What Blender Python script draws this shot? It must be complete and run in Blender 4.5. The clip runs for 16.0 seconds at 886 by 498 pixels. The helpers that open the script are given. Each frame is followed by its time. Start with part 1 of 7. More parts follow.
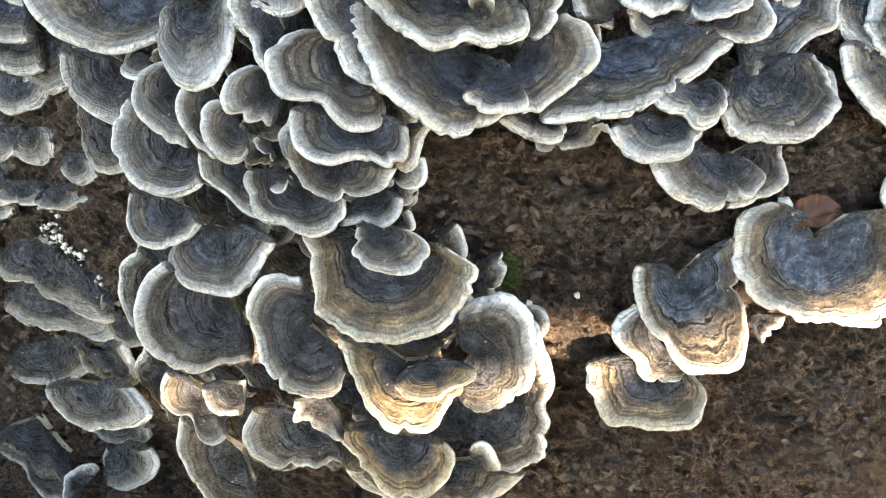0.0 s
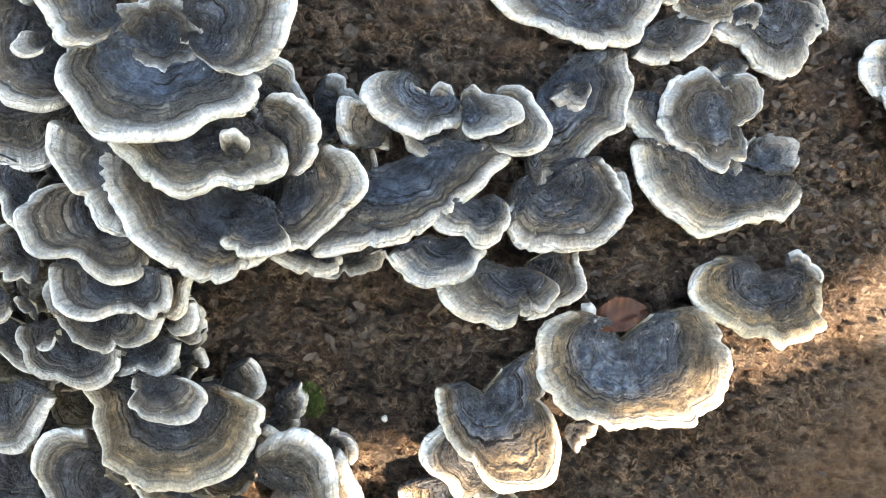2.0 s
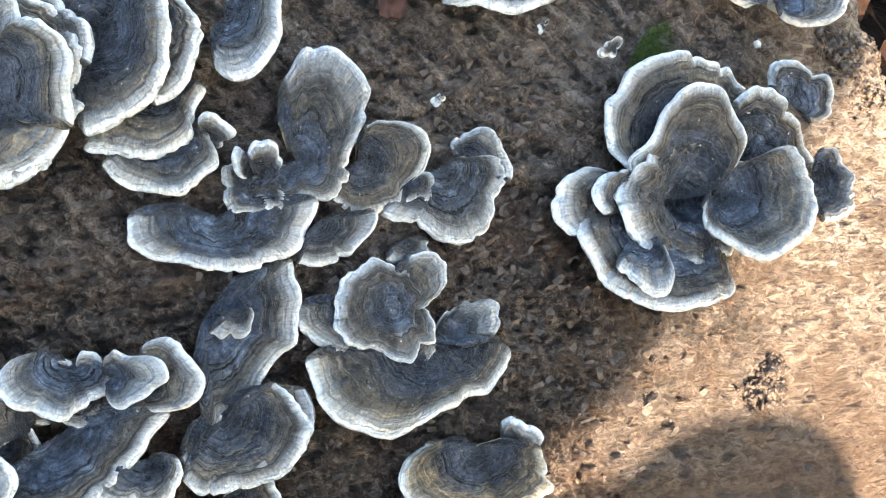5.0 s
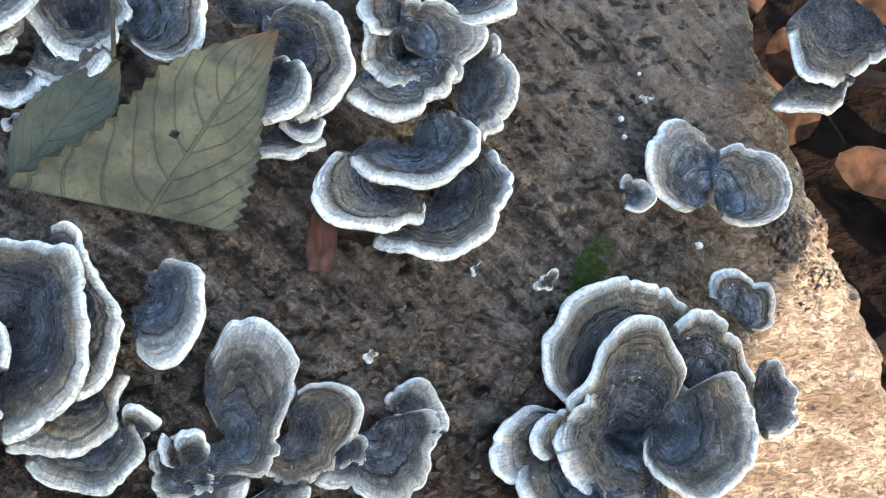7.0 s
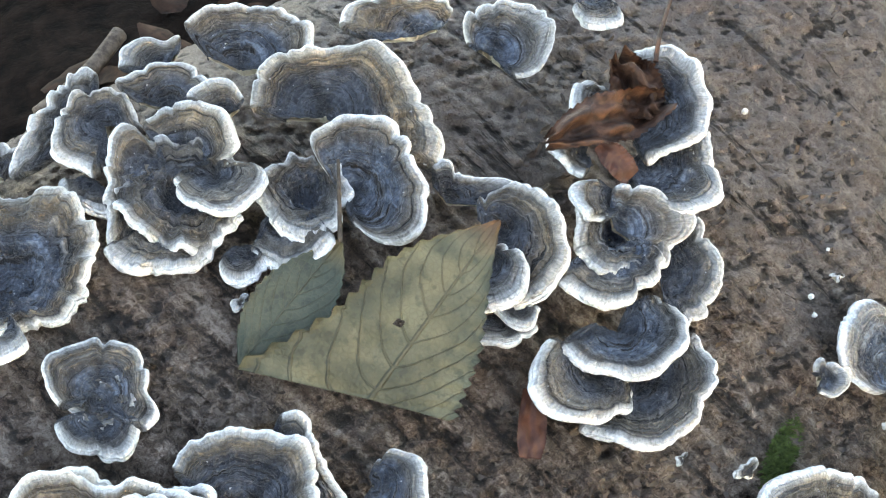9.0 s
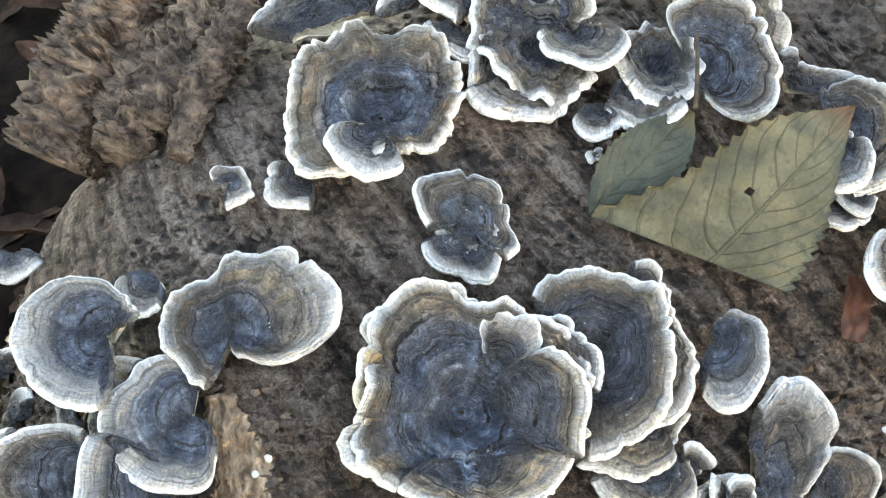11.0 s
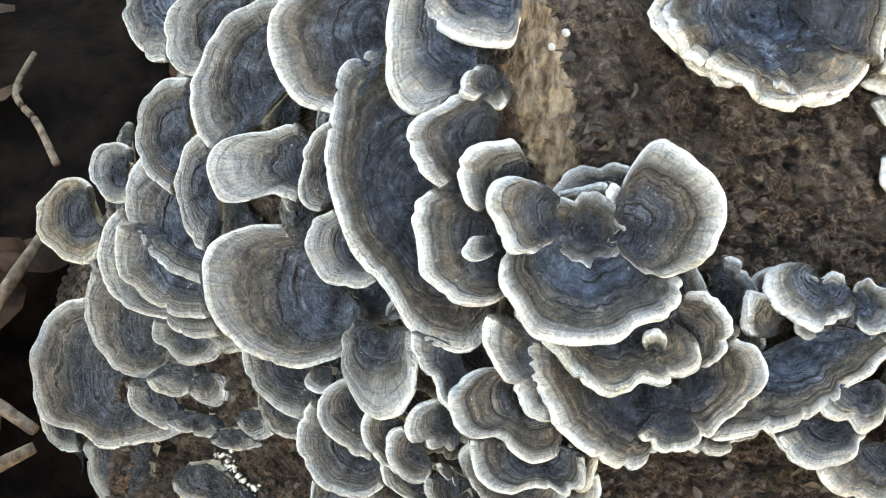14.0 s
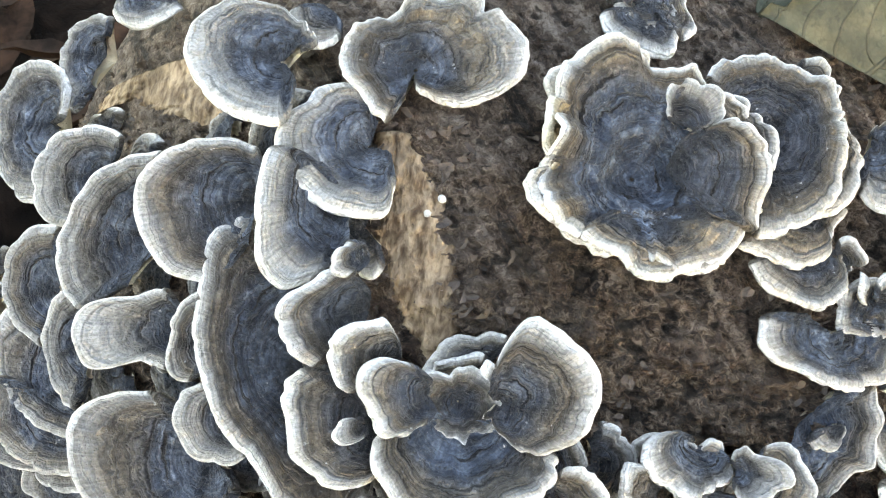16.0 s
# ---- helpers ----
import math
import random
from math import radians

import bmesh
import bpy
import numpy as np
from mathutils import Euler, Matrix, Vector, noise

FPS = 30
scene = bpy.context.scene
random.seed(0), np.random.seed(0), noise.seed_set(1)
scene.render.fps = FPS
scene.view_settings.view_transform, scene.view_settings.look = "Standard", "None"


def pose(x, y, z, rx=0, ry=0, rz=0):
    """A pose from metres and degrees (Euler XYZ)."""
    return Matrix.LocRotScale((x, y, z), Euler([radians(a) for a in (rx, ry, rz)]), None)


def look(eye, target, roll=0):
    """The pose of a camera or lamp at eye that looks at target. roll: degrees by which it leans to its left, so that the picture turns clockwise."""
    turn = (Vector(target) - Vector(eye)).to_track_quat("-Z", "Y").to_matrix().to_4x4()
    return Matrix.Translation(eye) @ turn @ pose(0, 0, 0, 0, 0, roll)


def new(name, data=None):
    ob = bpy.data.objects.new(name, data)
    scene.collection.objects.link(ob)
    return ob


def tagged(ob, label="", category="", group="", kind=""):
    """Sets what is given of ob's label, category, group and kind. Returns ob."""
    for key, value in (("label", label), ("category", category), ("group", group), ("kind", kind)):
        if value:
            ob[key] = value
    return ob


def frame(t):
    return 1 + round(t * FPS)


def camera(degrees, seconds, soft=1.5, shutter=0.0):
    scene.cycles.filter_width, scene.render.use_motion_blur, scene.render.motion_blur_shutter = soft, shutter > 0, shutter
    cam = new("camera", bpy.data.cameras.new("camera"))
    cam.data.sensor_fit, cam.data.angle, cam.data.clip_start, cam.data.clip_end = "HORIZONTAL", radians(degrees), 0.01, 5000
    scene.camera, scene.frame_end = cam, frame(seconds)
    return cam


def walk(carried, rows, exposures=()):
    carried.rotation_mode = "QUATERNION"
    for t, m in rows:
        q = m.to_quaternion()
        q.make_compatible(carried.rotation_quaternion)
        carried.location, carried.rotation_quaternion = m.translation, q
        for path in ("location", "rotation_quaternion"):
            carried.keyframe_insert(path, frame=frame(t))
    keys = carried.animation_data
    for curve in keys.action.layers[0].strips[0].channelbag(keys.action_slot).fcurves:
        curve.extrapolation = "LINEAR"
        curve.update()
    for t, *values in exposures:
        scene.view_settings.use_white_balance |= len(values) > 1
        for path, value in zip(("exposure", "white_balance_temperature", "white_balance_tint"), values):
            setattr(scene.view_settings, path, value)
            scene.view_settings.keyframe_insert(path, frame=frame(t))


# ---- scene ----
# ---- camera ----
cam = camera(40, 16.0, soft=1.2)
PATH = [
    (0, pose(-0.06645, -0.30667, 0.32588, 43.150, -6.841, 4.041)),
    (0.5, pose(-0.06016, -0.29820, 0.33337, 43.740, -6.346, 3.742)),
    (1, pose(-0.05208, -0.29310, 0.33607, 44.074, -5.554, 3.116)),
    (1.5, pose(-0.03564, -0.28552, 0.34001, 44.221, -5.143, 1.878)),
    (2, pose(-0.02071, -0.28104, 0.34295, 44.604, -4.383, 0.452)),
    (2.5, pose(-0.00540, -0.27476, 0.34675, 44.833, -3.360, -0.676)),
    (3, pose(0.00575, -0.26906, 0.35054, 44.893, -2.465, -2.293)),
    (3.2, pose(0.01010, -0.26776, 0.35269, 44.901, -1.526, -3.319)),
    (5.3, pose(0.07592, -0.22194, 0.39383, 41.274, 3.700, -7.039)),
    (5.5, pose(0.08146, -0.21539, 0.39933, 40.803, 3.704, -7.370)),
    (6, pose(0.09627, -0.19995, 0.41036, 40.262, 4.037, -8.031)),
    (6.5, pose(0.09700, -0.18522, 0.42297, 39.728, 4.172, -8.402)),
    (7, pose(0.09247, -0.17144, 0.43301, 39.973, 4.134, -8.452)),
    (7.5, pose(0.08680, -0.15759, 0.44524, 40.250, 4.472, -8.021)),
    (8, pose(0.08010, -0.14529, 0.45542, 40.661, 4.642, -7.472)),
    (8.5, pose(0.06985, -0.13690, 0.46423, 40.899, 4.439, -6.565)),
    (9, pose(0.05265, -0.13637, 0.46896, 41.348, 4.085, -5.342)),
    (9.5, pose(0.03400, -0.14103, 0.47009, 41.390, 3.588, -3.761)),
    (10, pose(0.00440, -0.14958, 0.47084, 40.948, 3.109, -1.973)),
    (10.2, pose(-0.00522, -0.15027, 0.47306, 40.567, 2.961, -1.209)),
    (12.3, pose(-0.03655, -0.21219, 0.42269, 40.712, 0.518, 5.283)),
    (12.5, pose(-0.03966, -0.21715, 0.41911, 40.303, 0.338, 5.316)),
    (13, pose(-0.05460, -0.23165, 0.40914, 39.279, -0.148, 5.650)),
    (13.5, pose(-0.07930, -0.23873, 0.40608, 38.776, -1.064, 5.586)),
    (14, pose(-0.10124, -0.24346, 0.39834, 38.685, -3.240, 5.657)),
    (14.5, pose(-0.11891, -0.24011, 0.39994, 38.965, -5.091, 6.010)),
    (15, pose(-0.12729, -0.23174, 0.40228, 39.290, -6.611, 6.358)),
    (15.5, pose(-0.12011, -0.22323, 0.40659, 39.717, -7.493, 5.966)),
    (16, pose(-0.09410, -0.21306, 0.41482, 40.457, -6.125, 3.193)),
]
walk(cam, PATH, exposures=[(0.0, 3.35, 8900, 17), (3.0, 3.4, 8800, 17), (5.5, 3.25, 7500, 15), (7.0, 3.15, 7500, 15), (9.0, 3.45, 8500, 17), (10.0, 3.55, 8800, 18), (12.5, 3.5, 9600, 18), (14.5, 3.45, 9700, 17), (15.0, 3.5, 9700, 17), (16.0, 3.65, 9700, 18)])

# ---- light: open shade with a low sun reaching past added, unseen trunks ----
SUN_TO = Vector((0.3009, -0.9228, 0.2407))   # the way to the sun
world = bpy.data.worlds.new("sky")
scene.world = world
world.use_nodes = True
wn = world.node_tree.nodes
sky = wn.new("ShaderNodeTexSky")
sky.sky_type = "NISHITA"
sky.sun_disc = False
sky.dust_density = 0.3
sky.sun_elevation = math.asin(SUN_TO.z)
sky.sun_rotation = math.atan2(SUN_TO.x, SUN_TO.y)
world.node_tree.links.new(sky.outputs[0], wn["Background"].inputs[0])
wn["Background"].inputs[1].default_value = 0.15
lamp = bpy.data.lights.new("sun", "SUN")
lamp.energy = 3.5
lamp.angle = radians(0.5)
lamp.color = (1.0, 0.90, 0.76)
sun = new("sun", lamp)
sun.matrix_world = look((0, 0, 0), -SUN_TO)

# the log's own frame: x along it, y up its face, z out of it, one unit = 0.33 m
UNIT = 0.33
PITCH = radians(48)
LOG = Matrix(((1, 0, 0), (0, math.sin(PITCH), -math.cos(PITCH)), (0, math.cos(PITCH), math.sin(PITCH))))
LOG_AT = Vector((0.1, 0.0, 0.155))
LOG_NP = np.array(LOG)
HULL = (-0.0206, -0.4072, -0.1797, -0.2120, -0.0939, -0.4211, -0.0220, 0.3512, 0.9156, 0.0246, -1.8794, -2.6121)


def face_height(x, y):
    """How far the log's face stands out at (x, y) of its own frame."""
    d = np.logaddexp(0, (-0.72 - x) * 14) / 14
    low = -0.20 - 0.35 * np.maximum(0, -0.45 - y) - 3.0 * np.maximum(0, -0.95 - x) - 3.0 * np.maximum(0, y + 0.30)
    terms = (1, x, y, x * x, x * y, y * y, x ** 3, x * x * y, x * y * y, y ** 3, d, d * y)
    return np.maximum(sum(k * v for k, v in zip(HULL, terms)), low)


def log_point(x, y, out=0.0):
    """A place on the log's face, out metres proud of it."""
    return LOG @ (Vector((x, y, float(face_height(x, y)) + out / UNIT)) * UNIT) + LOG_AT


def log_normal(x, y):
    h = 0.02
    n = Vector((-(face_height(x + h, y) - face_height(x - h, y)) / (2 * h), -(face_height(x, y + h) - face_height(x, y - h)) / (2 * h), 1.0))
    return (LOG @ n).normalized()


# ---- small tools ----
def mesh_from(name, verts, faces, uvs=None, smooth=True):
    """A mesh from vertex rows and face rows; uvs: layer name to one pair a vertex."""
    me = bpy.data.meshes.new(name)
    me.from_pydata([tuple(v) for v in verts], [], faces)
    if uvs:
        idx = np.empty(len(me.loops), dtype=np.int32)
        me.loops.foreach_get("vertex_index", idx)
        for key, pair in uvs.items():
            layer = me.uv_layers.new(name=key)
            layer.data.foreach_set("uv", np.asarray(pair, dtype=np.float32)[idx].ravel())
    if smooth:
        me.polygons.foreach_set("use_smooth", [True] * len(me.polygons))
    me.update()
    return me


def grid_faces(rows, cols, closed=False):
    out = []
    for i in range(rows - 1):
        for j in range(cols if closed else cols - 1):
            k = (j + 1) % cols
            out.append((i * cols + j, (i + 1) * cols + j, (i + 1) * cols + k, i * cols + k))
    return out


def part(name, me, material, parent=None, label=""):
    ob = new(name, me)
    me.materials.clear()
    me.materials.append(material)
    ob.parent = parent
    return tagged(ob, label)


def wobble(x, y, z, scale, seed=0.0):
    """Smooth noise between -1 and 1 for arrays, from a few crossed waves."""
    r = np.random.RandomState(int(seed) + 11)
    total = 0
    for k in range(7):
        a, b, c = r.normal(size=3) * scale
        total = total + np.sin(a * x + b * y + c * z + r.uniform(0, 6.28))
    return total / 3.2


# ---- materials ----
class Nodes:
    """A short way to wire a node material."""

    def __init__(self, name):
        self.mat = bpy.data.materials.new(name)
        self.mat.use_nodes = True
        self.tree = self.mat.node_tree
        self.bsdf = self.tree.nodes["Principled BSDF"]

    def put(self, socket, value):
        if isinstance(value, bpy.types.NodeSocket):
            self.tree.links.new(value, socket)
        else:
            socket.default_value = value

    def node(self, kind, **settings):
        n = self.tree.nodes.new(kind)
        for key, value in settings.items():
            setattr(n, key, value)
        return n

    def math(self, op, a, b=0.0, c=0.0, clamp=False):
        n = self.node("ShaderNodeMath", operation=op, use_clamp=clamp)
        for s, v in zip(n.inputs, (a, b, c)):
            self.put(s, v)
        return n.outputs[0]

    def smooth(self, v, lo, hi, to0=0.0, to1=1.0):
        n = self.node("ShaderNodeMapRange", interpolation_type="SMOOTHSTEP")
        for s, k in zip(n.inputs, (v, lo, hi, to0, to1)):
            self.put(s, k)
        return n.outputs[0]

    def mix(self, f, a, b, blend="MIX"):
        n = self.node("ShaderNodeMix", data_type="RGBA", blend_type=blend)
        self.put(n.inputs[0], f)
        for s, v in ((n.inputs[6], a), (n.inputs[7], b)):
            self.put(s, v if isinstance(v, bpy.types.NodeSocket) else (*v, 1.0))
        return n.outputs[2]

    def ramp(self, v, stops):
        n = self.node("ShaderNodeValToRGB")
        e = n.color_ramp.elements
        while len(e) < len(stops):
            e.new(0.5)
        for el, (at, col) in zip(e, stops):
            el.position, el.color = at, (*col, 1.0)
        self.put(n.inputs[0], v)
        return n.outputs[0]

    def uv(self, layer):
        n = self.node("ShaderNodeUVMap", uv_map=layer)
        s = self.node("ShaderNodeSeparateXYZ")
        self.put(s.inputs[0], n.outputs[0])
        return s.outputs[0], s.outputs[1]

    def place(self):
        return self.node("ShaderNodeTexCoord").outputs["Object"]

    def noise(self, vec, scale, detail=3.0, rough=0.55, distort=0.0, colour=False):
        n = self.node("ShaderNodeTexNoise")
        self.put(n.inputs["Vector"], vec)
        for key, v in (("Scale", scale), ("Detail", detail), ("Roughness", rough), ("Distortion", distort)):
            n.inputs[key].default_value = v
        return n.outputs["Color" if colour else "Fac"]

    def cells(self, vec, scale, feature="F1"):
        n = self.node("ShaderNodeTexVoronoi", feature=feature)
        self.put(n.inputs["Vector"], vec)
        n.inputs["Scale"].default_value = scale
        return n

    def stretched(self, vec, sx, sy, sz, turn=(0, 0, 0)):
        n = self.node("ShaderNodeMapping")
        self.put(n.inputs["Vector"], vec)
        n.inputs["Rotation"].default_value = turn
        n.inputs["Scale"].default_value = (sx, sy, sz)
        return n.outputs[0]

    def combine(self, x, y, z=0.0):
        n = self.node("ShaderNodeCombineXYZ")
        for s, v in zip(n.inputs, (x, y, z)):
            self.put(s, v)
        return n.outputs[0]

    def random(self):
        return self.node("ShaderNodeObjectInfo").outputs["Random"]

    def finish(self, colour, rough=0.85, height=None, depth=0.001, sheen=0.0, spec=0.3):
        b = self.bsdf
        self.put(b.inputs["Base Color"], colour if isinstance(colour, bpy.types.NodeSocket) else (*colour, 1.0))
        self.put(b.inputs["Roughness"], rough)
        b.inputs["Specular IOR Level"].default_value = spec
        b.inputs["Sheen Weight"].default_value = sheen
        if height is not None:
            n = self.node("ShaderNodeBump")
            n.inputs["Strength"].default_value = 1.0
            n.inputs["Distance"].default_value = depth
            self.put(n.inputs["Height"], height)
            self.put(b.inputs["Normal"], n.outputs[0])
        return self.mat


def cap_material():
    """Velvety zoned upper side of a bracket: slate-blue heart, olive and brown belts with faint dark lines, then a broad frosted edge that whitens outwards."""
    m = Nodes("zoned_velvet")
    broad, turn = m.uv("zone")
    edge, reach = m.uv("edge")
    blue, warm = m.uv("tone")
    pos = m.place()
    rnd = m.random()
    rnd2 = m.math("FRACT", m.math("MULTIPLY", rnd, 17.3))
    rnd3 = m.math("FRACT", m.math("MULTIPLY", rnd, 41.7))
    soft = m.noise(pos, 85, 3)
    fine = m.noise(pos, 1300, 3, 0.65)
    mid = m.noise(pos, 380, 3, 0.6)
    blot = m.noise(pos, 130, 3, 0.6, 0.5)
    flute = m.noise(m.combine(m.math("MULTIPLY", turn, 15.0), m.math("MULTIPLY", edge, 1.2), rnd), 1.0, 3, 0.6)
    hair = m.noise(m.combine(m.math("MULTIPLY", turn, 46.0), m.math("MULTIPLY", edge, 2.2), rnd2), 1.0, 3, 0.65)
    size = m.smooth(reach, 0.4, 2.2, 0.38, 1.05)
    d = m.math("DIVIDE", edge, size)
    d = m.math("ADD", d, m.math("MULTIPLY_ADD", soft, 0.16, -0.08))
    d = m.math("ADD", d, m.math("MULTIPLY_ADD", flute, 0.07, -0.035))
    lump = m.noise(pos, 190, 3, 0.6, 0.4)
    pleat = m.noise(m.combine(m.math("MULTIPLY", turn, 5.0), m.math("MULTIPLY", edge, 0.5), m.math("MULTIPLY", rnd3, 9.0)), 1.0, 3, 0.6)
    bent = m.math("MULTIPLY", m.math("SUBTRACT", lump, 0.5), m.smooth(d, 0.15, 1.1, 0.10, 0.34))
    deep = m.math("ADD", d, bent)
    belts = m.noise(m.combine(m.math("MULTIPLY", deep, 3.7), m.math("MULTIPLY", turn, 0.13), m.math("MULTIPLY", rnd, 40.0)), 1.0, 3, 0.62)
    lines = m.noise(m.combine(m.math("MULTIPLY", deep, 4.6), m.math("MULTIPLY", turn, 0.4), m.math("MULTIPLY", rnd, 70.0)), 1.0, 2, 0.5)
    # hues: brown or olive outside, slate within, blue where the cap is young
    brown = m.mix(rnd3, (0.083, 0.074, 0.064), (0.056, 0.055, 0.052))
    brown = m.mix(m.math("MULTIPLY", warm, m.smooth(blot, 0.30, 0.55, 0.25, 0.9)), brown, (0.22, 0.155, 0.085))
    slate = m.mix(m.smooth(blot, 0.35, 0.65), (0.014, 0.015, 0.018), (0.032, 0.034, 0.040))
    azure = m.mix(m.smooth(mid, 0.3, 0.7), (0.036, 0.052, 0.079), (0.094, 0.124, 0.168))
    heart = m.mix(m.math("MULTIPLY_ADD", m.math("MULTIPLY", blue, m.smooth(blot, 0.30, 0.6, 0.55, 1.0)), 0.9, 0.04), slate, azure)
    inward = m.math("ADD", d, m.math("MULTIPLY_ADD", rnd2, 0.5, -0.25))
    inward = m.math("ADD", inward, m.math("MULTIPLY_ADD", blot, 0.5, -0.25))
    colour = m.mix(m.smooth(inward, 0.52, 1.12), brown, heart)
    # belts, lighter and darker by turns
    zoned = m.mix(1.0, colour, m.ramp(belts, [(0.28, (0.42, 0.42, 0.43)), (0.415, (0.62, 0.62, 0.63)), (0.440, (1.45, 1.43, 1.38)), (0.500, (1.10, 1.09, 1.07)), (0.518, (0.50, 0.50, 0.51)), (0.545, (0.98, 0.98, 0.98)), (0.600, (0.74, 0.74, 0.75)), (0.620, (1.95, 1.90, 1.82)), (0.74, (1.30, 1.28, 1.24))]), "MULTIPLY")
    vivid = m.math("MULTIPLY_ADD", rnd2, 0.25, 0.75)
    colour = m.mix(vivid, colour, zoned)
    ledge = m.math("ADD", m.smooth(belts, 0.415, 0.445), m.math("SUBTRACT", m.smooth(belts, 0.60, 0.625), m.smooth(belts, 0.50, 0.52, 0.0, 0.6)))
    colour = m.mix(1.0, colour, m.ramp(blot, [(0.32, (0.66, 0.67, 0.69)), (0.68, (1.30, 1.29, 1.27))]), "MULTIPLY")
    colour = m.mix(1.0, colour, m.ramp(hair, [(0.32, (0.84, 0.84, 0.84)), (0.68, (1.22, 1.22, 1.22))]), "MULTIPLY")
    colour = m.mix(1.0, colour, m.ramp(pleat, [(0.34, (0.80, 0.80, 0.80)), (0.66, (1.20, 1.20, 1.20))]), "MULTIPLY")
    colour = m.mix(1.0, colour, m.ramp(lump, [(0.34, (0.62, 0.62, 0.63)), (0.66, (1.40, 1.39, 1.37))]), "MULTIPLY")
    colour = m.mix(m.smooth(fine, 0.60, 0.72, 0.0, 0.45), colour, (0.20, 0.20, 0.20))
    gap = m.math("SUBTRACT", deep, m.math("MULTIPLY_ADD", rnd, 0.16, 0.30))
    step = m.math("SUBTRACT", deep, m.math("MULTIPLY_ADD", rnd2, 0.45, 0.85))
    crack = m.math("MAXIMUM", m.smooth(m.math("ABSOLUTE", gap), 0.040, 0.006, 0.0, 0.60), m.smooth(m.math("ABSOLUTE", step), 0.045, 0.006, 0.0, 0.85))
    crack = m.math("MAXIMUM", m.math("MULTIPLY", crack, m.smooth(blot, 0.38, 0.56, 0.10, 1.0)), m.math("MULTIPLY", m.smooth(lines, 0.37, 0.31, 0.0, 0.85), m.smooth(d, 0.32, 0.58)))
    crease = m.math("MULTIPLY", m.smooth(m.math("ABSOLUTE", m.math("SUBTRACT", lump, 0.5)), 0.022, 0.004, 0.0, 0.55), m.smooth(d, 0.40, 0.80))
    crack = m.math("MAXIMUM", crack, m.math("MULTIPLY", crease, m.smooth(mid, 0.42, 0.56)))
    colour = m.mix(m.math("MULTIPLY", crack, m.math("MULTIPLY_ADD", vivid, 0.7, 0.5), 0.0, True), colour, (0.010, 0.009, 0.009))
    specks = m.smooth(m.noise(pos, 620, 2, 0.5), 0.70, 0.76, 0.0, 0.7)
    colour = m.mix(m.math("MULTIPLY", specks, m.smooth(blot, 0.45, 0.6)), colour, (0.55, 0.56, 0.56))
    # the frosted edge
    rim = m.math("ADD", m.math("DIVIDE", edge, m.math("MULTIPLY", m.math("MULTIPLY_ADD", size, 0.55, 0.45), m.smooth(reach, 0.2, 0.75, 0.45, 1.0))), m.math("ADD", m.math("MULTIPLY_ADD", flute, 0.14, -0.07), m.math("MULTIPLY_ADD", soft, 0.14, -0.07)))
    frost = m.mix(warm, (0.40, 0.405, 0.40), (0.45, 0.38, 0.27))
    frost = m.mix(1.0, frost, m.ramp(hair, [(0.30, (0.70, 0.70, 0.70)), (0.66, (1.24, 1.24, 1.24))]), "MULTIPLY")
    wide = m.math("MULTIPLY_ADD", m.math("ADD", rnd3, m.math("MULTIPLY_ADD", flute, 0.8, -0.4)), 0.30, 0.34)
    wide = m.math("MULTIPLY", wide, broad)
    colour = m.mix(m.math("MULTIPLY", m.smooth(rim, 0.13, wide, 0.92, 0.0), m.smooth(belts, 0.34, 0.50, 0.5, 1.0)), colour, frost)
    white = m.mix(m.math("MULTIPLY", warm, m.smooth(soft, 0.3, 0.7)), (0.84, 0.845, 0.83), (0.82, 0.73, 0.55))
    colour = m.mix(m.smooth(rim, 0.01, 0.185, 1.0, 0.0), colour, white)
    colour = m.mix(0.4, colour, m.mix(1.0, colour, m.ramp(fine, [(0.34, (0.55, 0.55, 0.55)), (0.62, (1.35, 1.35, 1.35))]), "MULTIPLY"))
    bump = m.math("ADD", m.math("MULTIPLY", fine, 0.30), m.math("ADD", m.math("ADD", m.math("MULTIPLY", mid, 0.7), m.math("MULTIPLY", lump, 1.6)), m.math("ADD", m.math("MULTIPLY", pleat, 0.8), m.math("MULTIPLY_ADD", ledge, 0.9, belts))))
    bump = m.math("ADD", bump, m.math("ADD", m.math("MULTIPLY", m.math("MULTIPLY", flute, m.smooth(d, 0.9, 0.15, 0.3, 1.0)), 0.85), m.math("MULTIPLY", crack, -1.0)))
    bump = m.math("ADD", bump, m.math("MULTIPLY", hair, 0.12))
    return m.finish(colour, 0.9, bump, 0.0018, 0.12, 0.12)


def pore_material():
    m = Nodes("cream_pores")
    pos = m.place()
    pores = m.cells(pos, 1400).outputs["Distance"]
    colour = m.mix(m.noise(pos, 120, 3), (0.62, 0.53, 0.38), (0.74, 0.68, 0.54))
    return m.finish(colour, 0.9, pores, 0.0004)


